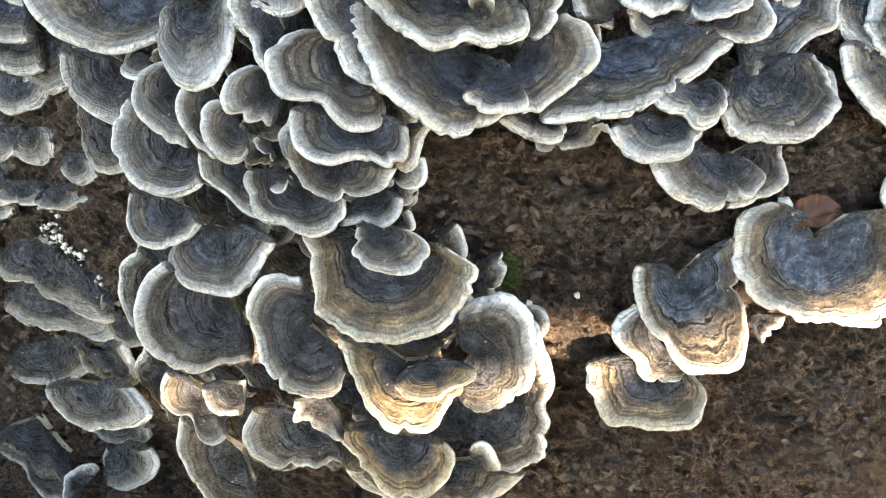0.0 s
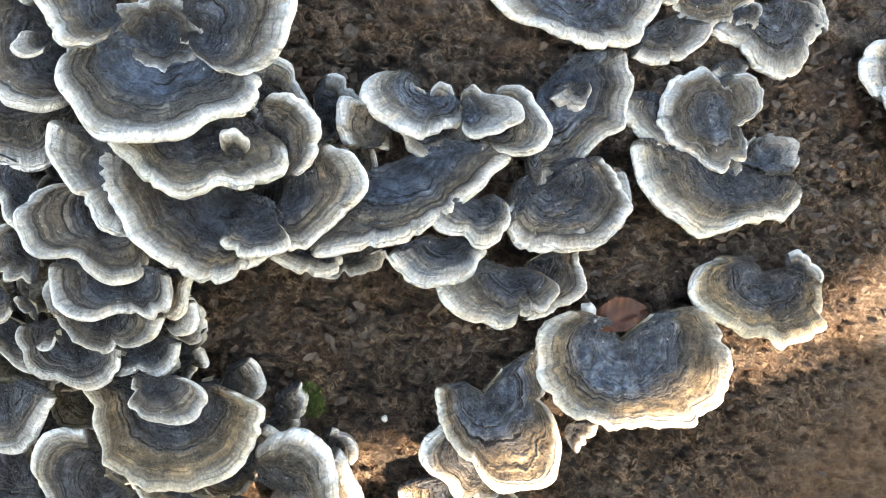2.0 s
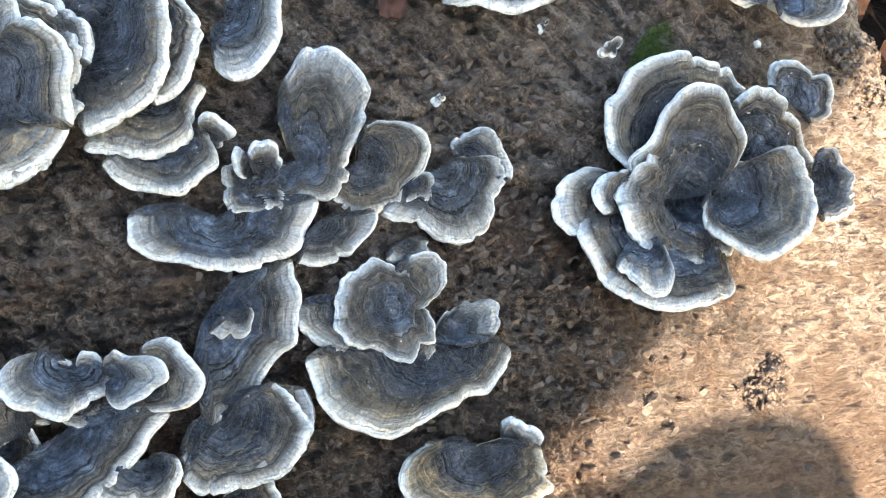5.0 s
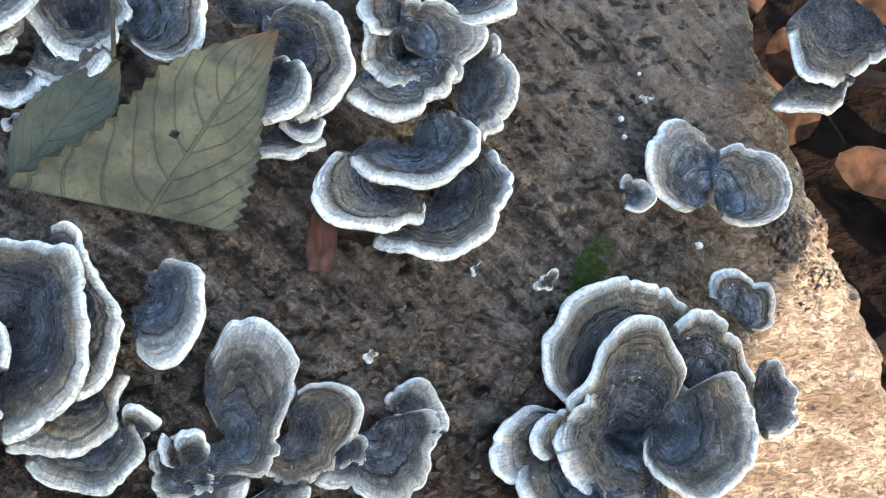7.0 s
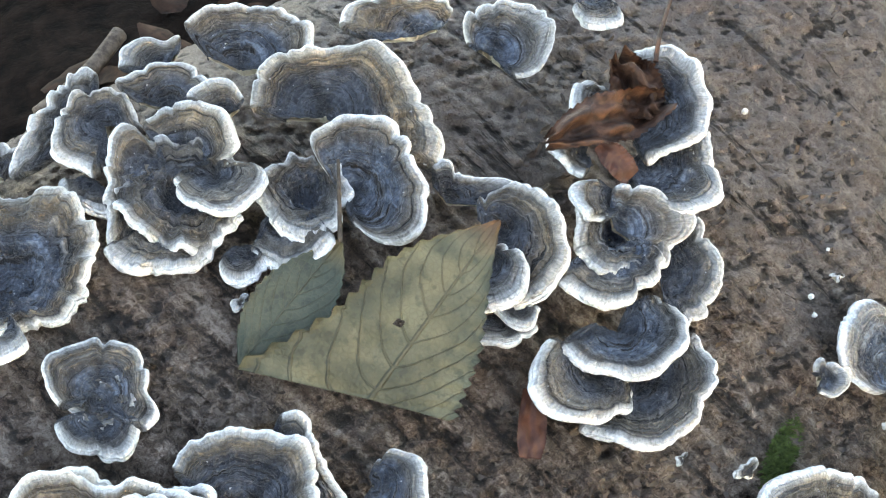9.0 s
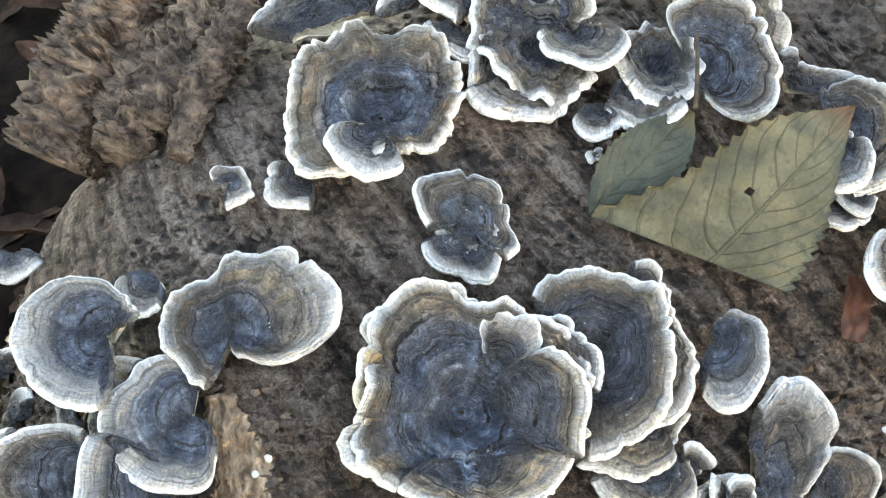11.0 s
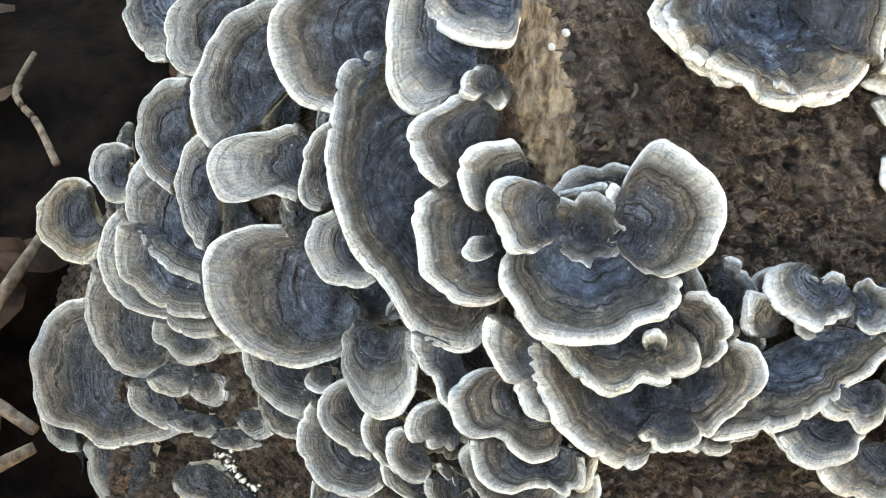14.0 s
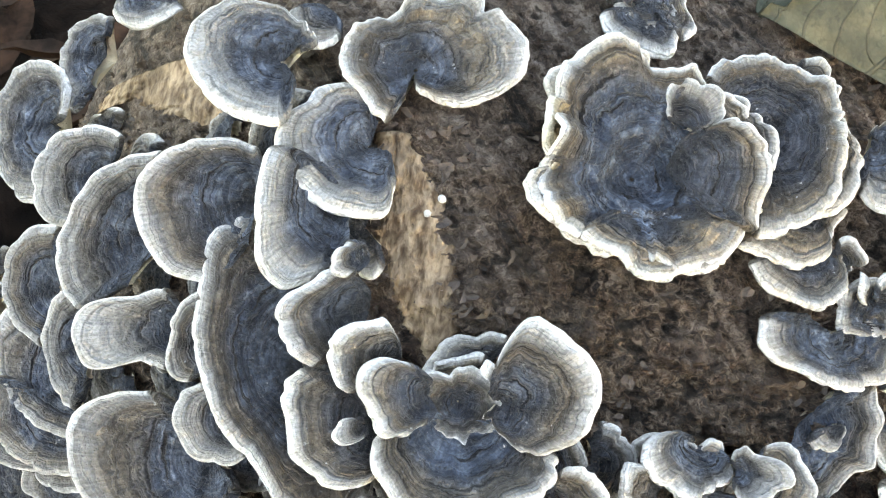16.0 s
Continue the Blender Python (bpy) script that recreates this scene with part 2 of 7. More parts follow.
def bark_material():
    """Rotting bark: damp red-brown and crusty low on the face, dry grey-brown and smoother up it, and tan fibres where it has worn off."""
    m = Nodes("rotting_bark")
    pos = m.place()
    gx, gy = m.uv("face")
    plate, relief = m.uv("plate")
    big = m.noise(pos, 14, 4, 0.6)
    mid = m.noise(pos, 110, 4, 0.65, 0.8)
    fine = m.noise(pos, 430, 5, 0.75, 1.0)
    grit = m.noise(pos, 1500, 2, 0.7)
    dry = m.smooth(m.math("ADD", gy, m.math("MULTIPLY_ADD", big, 0.5, -0.25)), -0.11, 0.15)
    # damp crust: dark red-brown with scales of grey and rust
    damp = m.ramp(fine, [(0.40, (0.016, 0.009, 0.006)), (0.47, (0.092, 0.054, 0.035)), (0.53, (0.205, 0.132, 0.092)), (0.60, (0.43, 0.335, 0.26))])
    damp = m.mix(m.smooth(mid, 0.50, 0.62, 0.0, 0.6), damp, m.mix(fine, (0.022, 0.020, 0.019), (0.17, 0.155, 0.14)))
    damp = m.mix(m.smooth(m.noise(pos, 60, 3, 0.6), 0.54, 0.66, 0.0, 0.55), damp, m.mix(fine, (0.040, 0.015, 0.008), (0.17, 0.080, 0.043)))
    # dry skin: grey-brown, streaked aslant by dark splits
    across, along = m.math("ADD", gx, m.math("MULTIPLY", gy, 0.8)), m.math("SUBTRACT", gy, m.math("MULTIPLY", gx, 1.1))
    streak = m.noise(m.combine(m.math("MULTIPLY", across, 46.0), m.math("MULTIPLY", along, 5.0)), 1.0, 5, 0.62, 0.5)
    skin = m.ramp(m.math("MULTIPLY_ADD", fine, 0.5, m.math("MULTIPLY", streak, 0.5)), [(0.42, (0.032, 0.019, 0.013)), (0.475, (0.138, 0.096, 0.073)), (0.53, (0.270, 0.203, 0.162)), (0.60, (0.50, 0.415, 0.35))])
    skin = m.mix(m.smooth(mid, 0.53, 0.66, 0.0, 0.6), skin, m.mix(fine, (0.040, 0.024, 0.017), (0.20, 0.132, 0.097)))
    skin = m.mix(m.smooth(m.math("ADD", m.math("MULTIPLY_ADD", gx, 0.25, gy), m.math("MULTIPLY_ADD", mid, 0.4, -0.2)), 0.22, 0.42, 0.0, 0.7), skin, m.mix(fine, (0.19, 0.150, 0.128), (0.42, 0.360, 0.325)))
    colour = m.mix(dry, damp, skin)
    split = m.math("MULTIPLY", m.smooth(streak, 0.41, 0.36), m.smooth(dry, 0.2, 0.8))
    colour = m.mix(m.math("MULTIPLY", split, 0.75), colour, (0.022, 0.016, 0.012))
    # relief painted in: raised scales paler, hollows near-black with the shade of crevices
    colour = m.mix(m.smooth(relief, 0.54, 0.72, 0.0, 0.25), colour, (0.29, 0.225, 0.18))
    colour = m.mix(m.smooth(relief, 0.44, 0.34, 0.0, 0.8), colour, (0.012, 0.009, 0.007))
    colour = m.mix(m.smooth(grit, 0.62, 0.72, 0.0, 0.55), colour, (0.38, 0.34, 0.30))
    colour = m.mix(m.smooth(grit, 0.42, 0.32, 0.0, 0.6), colour, (0.014, 0.009, 0.007))
    worn = m.smooth(m.math("ADD", m.math("MULTIPLY_ADD", gy, -0.55, gx), m.math("MULTIPLY_ADD", big, 0.5, -0.25)), 0.12, 0.30)
    thread = m.stretched(pos, 0.30, 1.0, 1.0, (0.2, 0.1, 0.35))
    fibre = m.noise(thread, 420, 5, 0.76, 0.8)
    blots = m.noise(thread, 60, 4, 0.65, 0.8)
    tan = m.ramp(fibre, [(0.38, (0.050, 0.033, 0.024)), (0.46, (0.200, 0.148, 0.112)), (0.54, (0.37, 0.29, 0.228)), (0.62, (0.60, 0.51, 0.42))])
    tan = m.mix(m.smooth(blots, 0.47, 0.60, 0.0, 0.7), tan, m.mix(fibre, (0.038, 0.020, 0.011), (0.20, 0.115, 0.063)))
    tan = m.mix(m.smooth(m.noise(pos, 210, 3, 0.6), 0.63, 0.70, 0.0, 0.8), tan, (0.020, 0.013, 0.009))
    rust = m.mix(fibre, (0.055, 0.027, 0.014), (0.25, 0.150, 0.090))
    tan = m.mix(m.smooth(m.math("ADD", gy, m.math("MULTIPLY_ADD", big, 0.3, -0.15)), -0.16, -0.30, 0.0, 0.85), tan, rust)
    colour = m.mix(m.math("MULTIPLY", worn, 0.92), colour, tan)
    rough_side = m.math("ADD", m.math("MULTIPLY", mid, 1.2), m.math("MULTIPLY", fine, 1.9))
    rough_side = m.math("MULTIPLY", rough_side, m.math("MULTIPLY_ADD", dry, -0.25, 1.0))
    rough_side = m.math("SUBTRACT", rough_side, m.math("MULTIPLY", split, 0.45))
    worn_side = m.math("ADD", m.math("MULTIPLY", fibre, 1.3), m.math("MULTIPLY", blots, 1.4))
    ridge = m.math("MULTIPLY", rough_side, m.math("MULTIPLY_ADD", worn, -0.75, 1.0))
    ridge = m.math("ADD", m.math("ADD", ridge, m.math("MULTIPLY", worn_side, worn)), m.math("MULTIPLY", grit, 0.2))
    gloss = m.math("ADD", m.smooth(mid, 0.35, 0.62, 0.32, 0.65), m.math("MULTIPLY", m.math("MAXIMUM", worn, dry), 0.22))
    return m.finish(colour, gloss, ridge, 0.0100, 0.0, 0.5)


def plain_material(name, dark, light, scale=200.0, rough=0.85, depth=0.0006, stretch=(1, 1, 1), spec=0.3):
    m = Nodes(name)
    pos = m.stretched(m.place(), *stretch)
    a = m.noise(pos, scale, 4, 0.6, 0.3)
    b = m.noise(pos, scale * 0.17, 3)
    colour = m.mix(m.smooth(a, 0.3, 0.72), dark, light)
    colour = m.mix(m.smooth(b, 0.35, 0.7, 0.0, 0.5), colour, tuple(0.45 * v for v in dark))
    return m.finish(colour, rough, a, depth, 0.0, spec)


def leaf_material(name, dark, light, vein, tip):
    """A fading leaf: vein colour along the ribs of its own frame, browned towards the tip."""
    m = Nodes(name)
    u, v = m.uv("blade")
    pos = m.place()
    side = m.math("ABSOLUTE", v)
    bow = m.math("MULTIPLY", m.math("POWER", side, 1.35), 0.40)
    bow = m.math("ADD", bow, m.math("MULTIPLY_ADD", m.noise(m.place(), 55, 2), 0.10, -0.05))
    rib = m.math("FRACT", m.math("MULTIPLY", m.math("SUBTRACT", u, bow), 8.0))
    rib = m.math("ABSOLUTE", m.math("SUBTRACT", rib, 0.5))
    veins = m.math("MAXIMUM", m.smooth(rib, 0.060, 0.02), m.smooth(side, 0.035, 0.012))
    soft = m.noise(pos, 70, 4)
    net = m.cells(pos, 620, "DISTANCE_TO_EDGE").outputs["Distance"]
    colour = m.mix(m.smooth(soft, 0.34, 0.66), dark, light)
    colour = m.mix(m.smooth(m.noise(pos, 260, 3, 0.6), 0.52, 0.66, 0.0, 0.5), colour, tuple(0.6 * v for v in dark))
    colour = m.mix(m.smooth(net, 0.10, 0.0, 0.0, 0.25), colour, vein)
    colour = m.mix(m.math("MULTIPLY", veins, m.smooth(soft, 0.3, 0.7, 0.15, 0.55)), colour, vein)
    colour = m.mix(m.smooth(m.math("ADD", u, m.math("MULTIPLY_ADD", soft, 0.25, -0.12)), 0.80, 1.0), colour, tip)
    height = m.math("ADD", m.math("MULTIPLY", veins, 1.0), m.math("MULTIPLY", net, 0.6))
    return m.finish(colour, 0.62, height, 0.0006, 0.0, 0.35)


CAP = cap_material()
PORES = pore_material()
BARK = bark_material()
BARE = plain_material("bare_wood", (0.10, 0.062, 0.037), (0.52, 0.39, 0.265), 380, 0.85, 0.004, (1, 0.4, 0.4))
FLAKE = plain_material("bark_flake", (0.026, 0.017, 0.012), (0.115, 0.080, 0.058), 420, 0.5, 0.0012, (1, 1, 1), 0.45)
# soil colour is near-black because the ground's deep shade is put into it
SOIL = plain_material("shade_dark_soil", (0.003, 0.002, 0.0015), (0.018, 0.011, 0.008), 60, 0.95, 0.004, (1, 1, 1), 0.05)
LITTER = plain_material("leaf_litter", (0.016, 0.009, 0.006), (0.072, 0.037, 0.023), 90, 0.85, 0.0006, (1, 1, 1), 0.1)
TWIG = plain_material("twig_bark", (0.035, 0.026, 0.019), (0.12, 0.09, 0.066), 300, 0.85, 0.0006)
STICK = plain_material("grey_stick", (0.06, 0.042, 0.030), (0.24, 0.18, 0.135), 220, 0.8, 0.001, (1, 1, 1), 0.2)
ROOT = plain_material("knotty_root", (0.030, 0.018, 0.012), (0.30, 0.215, 0.155), 250, 0.8, 0.007, (0.6, 1, 0.45))
MOSS = plain_material("moss", (0.036, 0.062, 0.015), (0.125, 0.180, 0.048), 900, 0.9, 0.0006)
RED_LEAF = plain_material("red_brown_leaf", (0.045, 0.016, 0.010), (0.12, 0.045, 0.026), 160, 0.55, 0.0006)
DRY_LEAF = plain_material("dry_brown_leaf", (0.018, 0.008, 0.005), (0.100, 0.044, 0.024), 190, 0.65, 0.0016)
CHIP = plain_material("white_crumb", (0.55, 0.54, 0.50), (0.85, 0.85, 0.82), 900, 0.8, 0.0003)
GREEN = leaf_material("green_leaf_under", (0.040, 0.042, 0.024), (0.115, 0.108, 0.062), (0.056, 0.046, 0.024), (0.12, 0.058, 0.024))
DEEP = leaf_material("green_leaf_upper", (0.026, 0.034, 0.022), (0.056, 0.062, 0.040), (0.085, 0.078, 0.045), (0.12, 0.09, 0.04))
YELLOW = leaf_material("yellow_leaf", (0.16, 0.17, 0.03), (0.26, 0.25, 0.05), (0.30, 0.28, 0.08), (0.2, 0.12, 0.04))
TRUNK = plain_material("trunk_bark", (0.03, 0.025, 0.02), (0.12, 0.1, 0.08), 30, 0.9, 0.01)

# ---- the log and the ground ----
def fbm(u, v, octaves, seed):
    """Lattice noise in several octaves for arrays, about 0 to 1."""
    r = np.random.RandomState(seed)
    total, amp, norm = 0, 1.0, 0
    for _ in range(octaves):
        table = r.uniform(0, 1, (256, 256))
        iu, iv = np.floor(u).astype(int), np.floor(v).astype(int)
        fu, fv = u - iu, v - iv
        fu, fv = fu * fu * (3 - 2 * fu), fv * fv * (3 - 2 * fv)
        pick = lambda a, b: table[a & 255, b & 255]
        total = total + amp * ((pick(iu, iv) * (1 - fu) + pick(iu + 1, iv) * fu) * (1 - fv) + (pick(iu, iv + 1) * (1 - fu) + pick(iu + 1, iv + 1) * fu) * fv)
        norm, amp, u, v = norm + amp, amp * 0.55, u * 2.03 + 17.3, v * 2.03 + 5.1
    return total / norm


def log_relief(x, y):
    """The log's whole skin: its face, rolling under at the edges, with flakes and furrows."""
    z = face_height(x, y)
    back = (y - 0.42) - 0.52 * (x + 0.61)
    z = z - 4.0 * np.logaddexp(0, (back - 0.015) * 22) / 22 * (x < 0.2) - 1.2 * np.maximum(0, y - 0.62) ** 2
    z = z - 5.0 * np.maximum(0, -0.50 - y) ** 2 * (1 / (1 + np.exp((-0.62 - x) * 30)))
    z = z - 2.2 * np.logaddexp(0, (-0.93 - x) * 30) / 30 / (1 + np.exp((-0.12 - y) * 20))
    ragged = np.interp(y, (-0.3, -0.08, 0.02, 0.15, 0.35), (0.50, 0.47, 0.45, 0.405, 0.385)) + 0.030 * (fbm(y * 14 + 9, 0 * y + 2.5, 4, 71) - 0.5) + 0.02 * (fbm(x * 60, y * 60, 2, 72) - 0.5)
    z = z - 4.0 * np.logaddexp(0, (x - ragged) * 90) / 90
    u, v = x + 0.35 * y, y - 0.12 * x
    lumps = fbm(u * 14, v * 8, 4, 31) * 0.016
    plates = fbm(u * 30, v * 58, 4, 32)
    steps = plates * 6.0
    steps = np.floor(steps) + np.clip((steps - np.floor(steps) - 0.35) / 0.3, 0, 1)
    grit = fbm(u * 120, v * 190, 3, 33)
    bare = 1 / (1 + np.exp(-(x - 0.55 * y - 0.2) * 18))
    ridged = 1 - np.abs(2 * fbm(u * 70, v * 105, 3, 35) - 1)
    dry = 1 / (1 + np.exp(-(y - 0.10) * 22))
    aslant = fbm((x + 0.8 * y) * 46, (y - 1.1 * x) * 5, 4, 36)
    flakes = (steps / 6.0 * 0.016 + grit * 0.015 + ridged * 0.012) * (1 - 0.65 * bare) * (1 - 0.4 * dry) + 0.014 * dry * aslant + bare * fbm(u * 40, v * 150, 3, 34) * 0.010
    grain = lumps - 0.008
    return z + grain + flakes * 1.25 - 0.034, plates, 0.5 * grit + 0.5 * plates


def build_log():
    xs, ys = np.r_[np.linspace(-1.32, -1.12, 40)[:-1], np.linspace(-1.12, 0.56, 760), np.linspace(0.56, 0.78, 40)[1:]], np.r_[np.linspace(-0.82, -0.60, 40)[:-1], np.linspace(-0.60, 0.62, 560), np.linspace(0.62, 1.0, 50)[1:]]
    X, Y = np.meshgrid(xs, ys)
    Z, plates, relief = log_relief(X, Y)
    pts = np.stack([X, Y, Z], -1).reshape(-1, 3) * UNIT @ LOG_NP.T + np.array(LOG_AT)
    pts[:, 2] = np.maximum(pts[:, 2], -0.10)
    faces = grid_faces(len(ys), len(xs))
    faces = [f[::-1] for f in faces]
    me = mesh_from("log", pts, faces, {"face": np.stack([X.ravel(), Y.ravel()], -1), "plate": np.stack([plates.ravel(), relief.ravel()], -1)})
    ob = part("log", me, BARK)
    return tagged(ob, "fallen rotting log with dark flaking bark and tan worn wood", "log")


log = build_log()


def bark_flakes(count):
    """Small curled scales of bark standing off the log."""
    rng = np.random.RandomState(12)
    x, y = rng.uniform(-1.0, 0.42, count), rng.uniform(-0.56, 0.58, count)
    worn = x - 0.55 * y + rng.normal(size=count) * 0.06
    dense = fbm(x * 9 + 40, y * 9 + 40, 3, 61) + rng.normal(size=count) * 0.08
    keep = (dense > 0.46) & ((y < 0.12) | (rng.uniform(0, 1, count) < 0.25)) & ((worn < 0.16) | (rng.uniform(0, 1, count) < 0.10))
    x, y = x[keep], y[keep]
    z = log_relief(x, y)[0]
    n = len(x)
    verts, faces = np.zeros((n, 9, 3)), []
    turn = 0.35 + rng.normal(size=n) * 0.55
    ln, wd = rng.uniform(0.0014, 0.0048, n), rng.uniform(0.0008, 0.0020, n)
    tip, roll = rng.uniform(-0.1, 0.55, n), rng.normal(size=n) * 0.35
    curl = rng.uniform(-0.1, 0.5, n)
    k = 0
    for i in (-1, 0, 1):
        for j in (-1, 0, 1):
            u = i * ln * (0.5 - 0.12 * abs(j)) + rng.normal(size=n) * 0.0004
            v = j * wd * (0.5 - 0.14 * abs(i)) + rng.normal(size=n) * 0.0004
            verts[:, k, 0] = x + (u * np.cos(turn) - v * np.sin(turn)) / UNIT
            verts[:, k, 1] = y + (u * np.sin(turn) + v * np.cos(turn)) / UNIT
            verts[:, k, 2] = z + (0.0004 + (u + ln / 2) * tip * 0.6 + v * roll + curl * abs(j) * wd * 0.3) / UNIT
            k += 1
    verts = verts.reshape(-1, 3) * UNIT @ LOG_NP.T + np.array(LOG_AT)
    quads = np.array([f[::-1] for f in grid_faces(3, 3)])
    faces = (quads[None] + 9 * np.arange(n)[:, None, None]).reshape(-1, 4).tolist()
    ob = part("flaking_bark", mesh_from("flaking_bark", verts, faces), FLAKE, log, "small dark curled bark scales")
    return tagged(ob, "small dark curled bark scales", kind="stuff")


bark_flakes(9000)


def bark_scrap(x, y, spread, count, seed):
    """A rough remnant of bark crumbs left on the worn wood."""
    rng = np.random.RandomState(seed)
    px, py = x + rng.normal(size=count) * spread, y + rng.normal(size=count) * spread * 0.7
    z = log_relief(px, py)[0]
    verts, faces = [], []
    for k in range(count):
        at = LOG @ (Vector((px[k], py[k], z[k])) * UNIT) + LOG_AT
        s, b = rng.uniform(0.0006, 0.0018), len(verts)
        for d in ((1, 0, 0), (-1, 0, 0), (0, 1, 0), (0, -1, 0), (0, 0, 1), (0, 0, -1)):
            verts.append(at + Vector(d) * s * rng.uniform(0.5, 1.3) + Vector(rng.normal(size=3)) * 0.3 * s)
        faces.extend([(b + i, b + j, b + 4) for i, j in ((0, 2), (2, 1), (1, 3), (3, 0))] + [(b + j, b + i, b + 5) for i, j in ((0, 2), (2, 1), (1, 3), (3, 0))])
    ob = part("crumbled_bark", mesh_from("crumbled_bark", verts, faces), FLAKE, log, "dark crumbling bark remnant")
    return tagged(ob, "dark crumbling bark remnant", kind="stuff")


bark_scrap(0.206, -0.214, 0.009, 420, 0)
bark_scrap(0.221, -0.197, 0.006, 160, 1)
bark_scrap(0.362, 0.101, 0.012, 200, 2)
bark_scrap(0.435, 0.101, 0.010, 260, 3)
bark_scrap(0.393, 0.056, 0.022, 120, 4)


def build_ground():
    n = 150
    r = np.concatenate([np.linspace(0, 1.2, 90), np.geomspace(1.25, 900, 40)])
    a = np.linspace(0, 2 * np.pi, n, endpoint=False)
    R, A = np.meshgrid(r, a, indexing="ij")
    X, Y = R * np.cos(A), R * np.sin(A)
    Z = -0.08 * np.exp(-((X + 0.20) ** 2 + (Y + 0.07) ** 2) / 0.11 ** 2) + (0.006 * wobble(X, Y, 0 * X, 18, 21) + 0.003 * wobble(X, Y, 0 * X, 60, 22)) * (R < 3) - 0.006
    me = mesh_from("ground", np.stack([X, Y, Z], -1).reshape(-1, 3), grid_faces(len(r), n, True))
    return tagged(part("ground", me, SOIL), "woodland soil under the log, near-black with deep shade put into its colour", "ground", kind="structure")


ground = build_ground()


def leaf_litter():
    """Dead leaves strewn over the soil, each a small curled blade."""
    rng = np.random.RandomState(5)
    verts, faces = [], []
    for k in range(900):
        ring = rng.uniform(0, 1)
        x, y = rng.uniform(-0.75, 0.75), rng.uniform(-0.5, 0.85)
        if -0.10 < x < 0.22 and -0.08 < y < 0.2:
            continue
        ln, wd = rng.uniform(0.012, 0.026), rng.uniform(0.007, 0.014)
        m = pose(x, y, rng.uniform(0.002, 0.014) - 0.08 * math.exp(-((x + 0.20) ** 2 + (y + 0.07) ** 2) / 0.11 ** 2), rng.uniform(-28, 28), rng.uniform(-28, 28), rng.uniform(0, 360))
        curl = rng.uniform(-0.35, 0.5)
        b = len(verts)
        for i in range(7):
            u = i / 6
            w = wd * math.sin(math.pi * (0.04 + 0.92 * u)) ** 0.8
            for s in (-1, -0.5, 0, 0.5, 1):
                p = m @ Vector(((u - 0.5) * 2 * ln, s * w * (1 + 0.1 * math.sin(9 * u)), curl * (s * s * w + 0.3 * (u - 0.5) ** 2 * ln) + 0.001 * math.sin(13 * u + s)))
                verts.append(p)
        faces += [tuple(b + q for q in f) for f in grid_faces(7, 5)]
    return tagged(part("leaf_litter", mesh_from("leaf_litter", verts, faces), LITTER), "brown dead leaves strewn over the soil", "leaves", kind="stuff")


litter = leaf_litter()


def tube(name, points, radii, material, sides=9, rough=0.07, seed=1, steps=8):
    """A knobbly tapered stick through the given places."""
    pts = [Vector(p) for p in points]
    rings, verts = [], []
    n = steps * (len(pts) - 1)
    for i in range(n + 1):
        u = i / n * (len(pts) - 1)
        k = min(int(u), len(pts) - 2)
        t = u - k
        p0, p1, p2, p3 = pts[max(k - 1, 0)], pts[k], pts[k + 1], pts[min(k + 2, len(pts) - 1)]
        q = 0.5 * (2 * p1 + (p2 - p0) * t + (2 * p0 - 5 * p1 + 4 * p2 - p3) * t * t + (3 * p1 - p0 - 3 * p2 + p3) * t ** 3)
        rings.append((q, radii[k] * (1 - t) + radii[k + 1] * t))
    for i, (q, r) in enumerate(rings):
        d = (rings[min(i + 1, n)][0] - rings[max(i - 1, 0)][0]).normalized()
        a = d.orthogonal().normalized()
        b = d.cross(a)
        for j in range(sides):
            th = 2 * math.pi * j / sides
            rr = r * (1 + rough * noise.noise(Vector((i * 0.6, j * 0.9, seed))))
            verts.append(q + rr * (math.cos(th) * a + math.sin(th) * b))
    faces = grid_faces(n + 1, sides, True) + [tuple(range(sides)), tuple(range((n + 1) * sides - 1, n * sides - 1, -1))]
    return mesh_from(name, verts, faces)


# an added trunk, out of view, that keeps the low sun off most of the log
def shading_trunk():
    me = tube("shade_trunk", [Vector(p) for p in SHADE_BENDS], [SHADE_R] * len(SHADE_BENDS), TRUNK, 48, 0.02)
    return tagged(part("shade_trunk", me, TRUNK), "added grey-brown trunk, out of view, leaning across to block the sun", "tree")


SHADE_BENDS = ((2.7888, -0.1823, 1.0244), (0.9556, -0.8814, 0.6361), (0.4973, -1.0561, 0.5390), (0.4237, -1.0839, 0.5245), (0.3674, -1.1041, 0.5176), (0.2936, -1.1317, 0.5039), (0.0367, -1.2294, 0.4505), (-1.0632, -1.6489, 0.2176))
SHADE_R = 0.15
BOUGH = ((0.0912, -0.8604, 0.1532), (0.1667, -0.8338, 0.161), (0.2228, -0.8122, 0.1736), (0.2883, -0.7873, 0.1872), (0.3253, -0.7719, 0.1998), (0.353, -0.7601, 0.2105), (0.3764, -0.751, 0.2163), (0.4003, -0.7437, 0.2144), (0.4148, -0.74, 0.2105))
STANDING = (0.1168, -1.8292, 0.0)
trunk = shading_trunk()
# a second added trunk, never in view, keeps sun off the steep end
post = Vector(STANDING)
tagged(part("shade_trunk", tube("shade_trunk", [post + Vector((0, 0, z)) for z in (-0.2, 0.4, 1.2, 3.0)], [0.32, 0.30, 0.30, 0.28], TRUNK, 40, 0.03, 4), TRUNK), "added upright trunk, out of view, shading one end of the log", "tree")
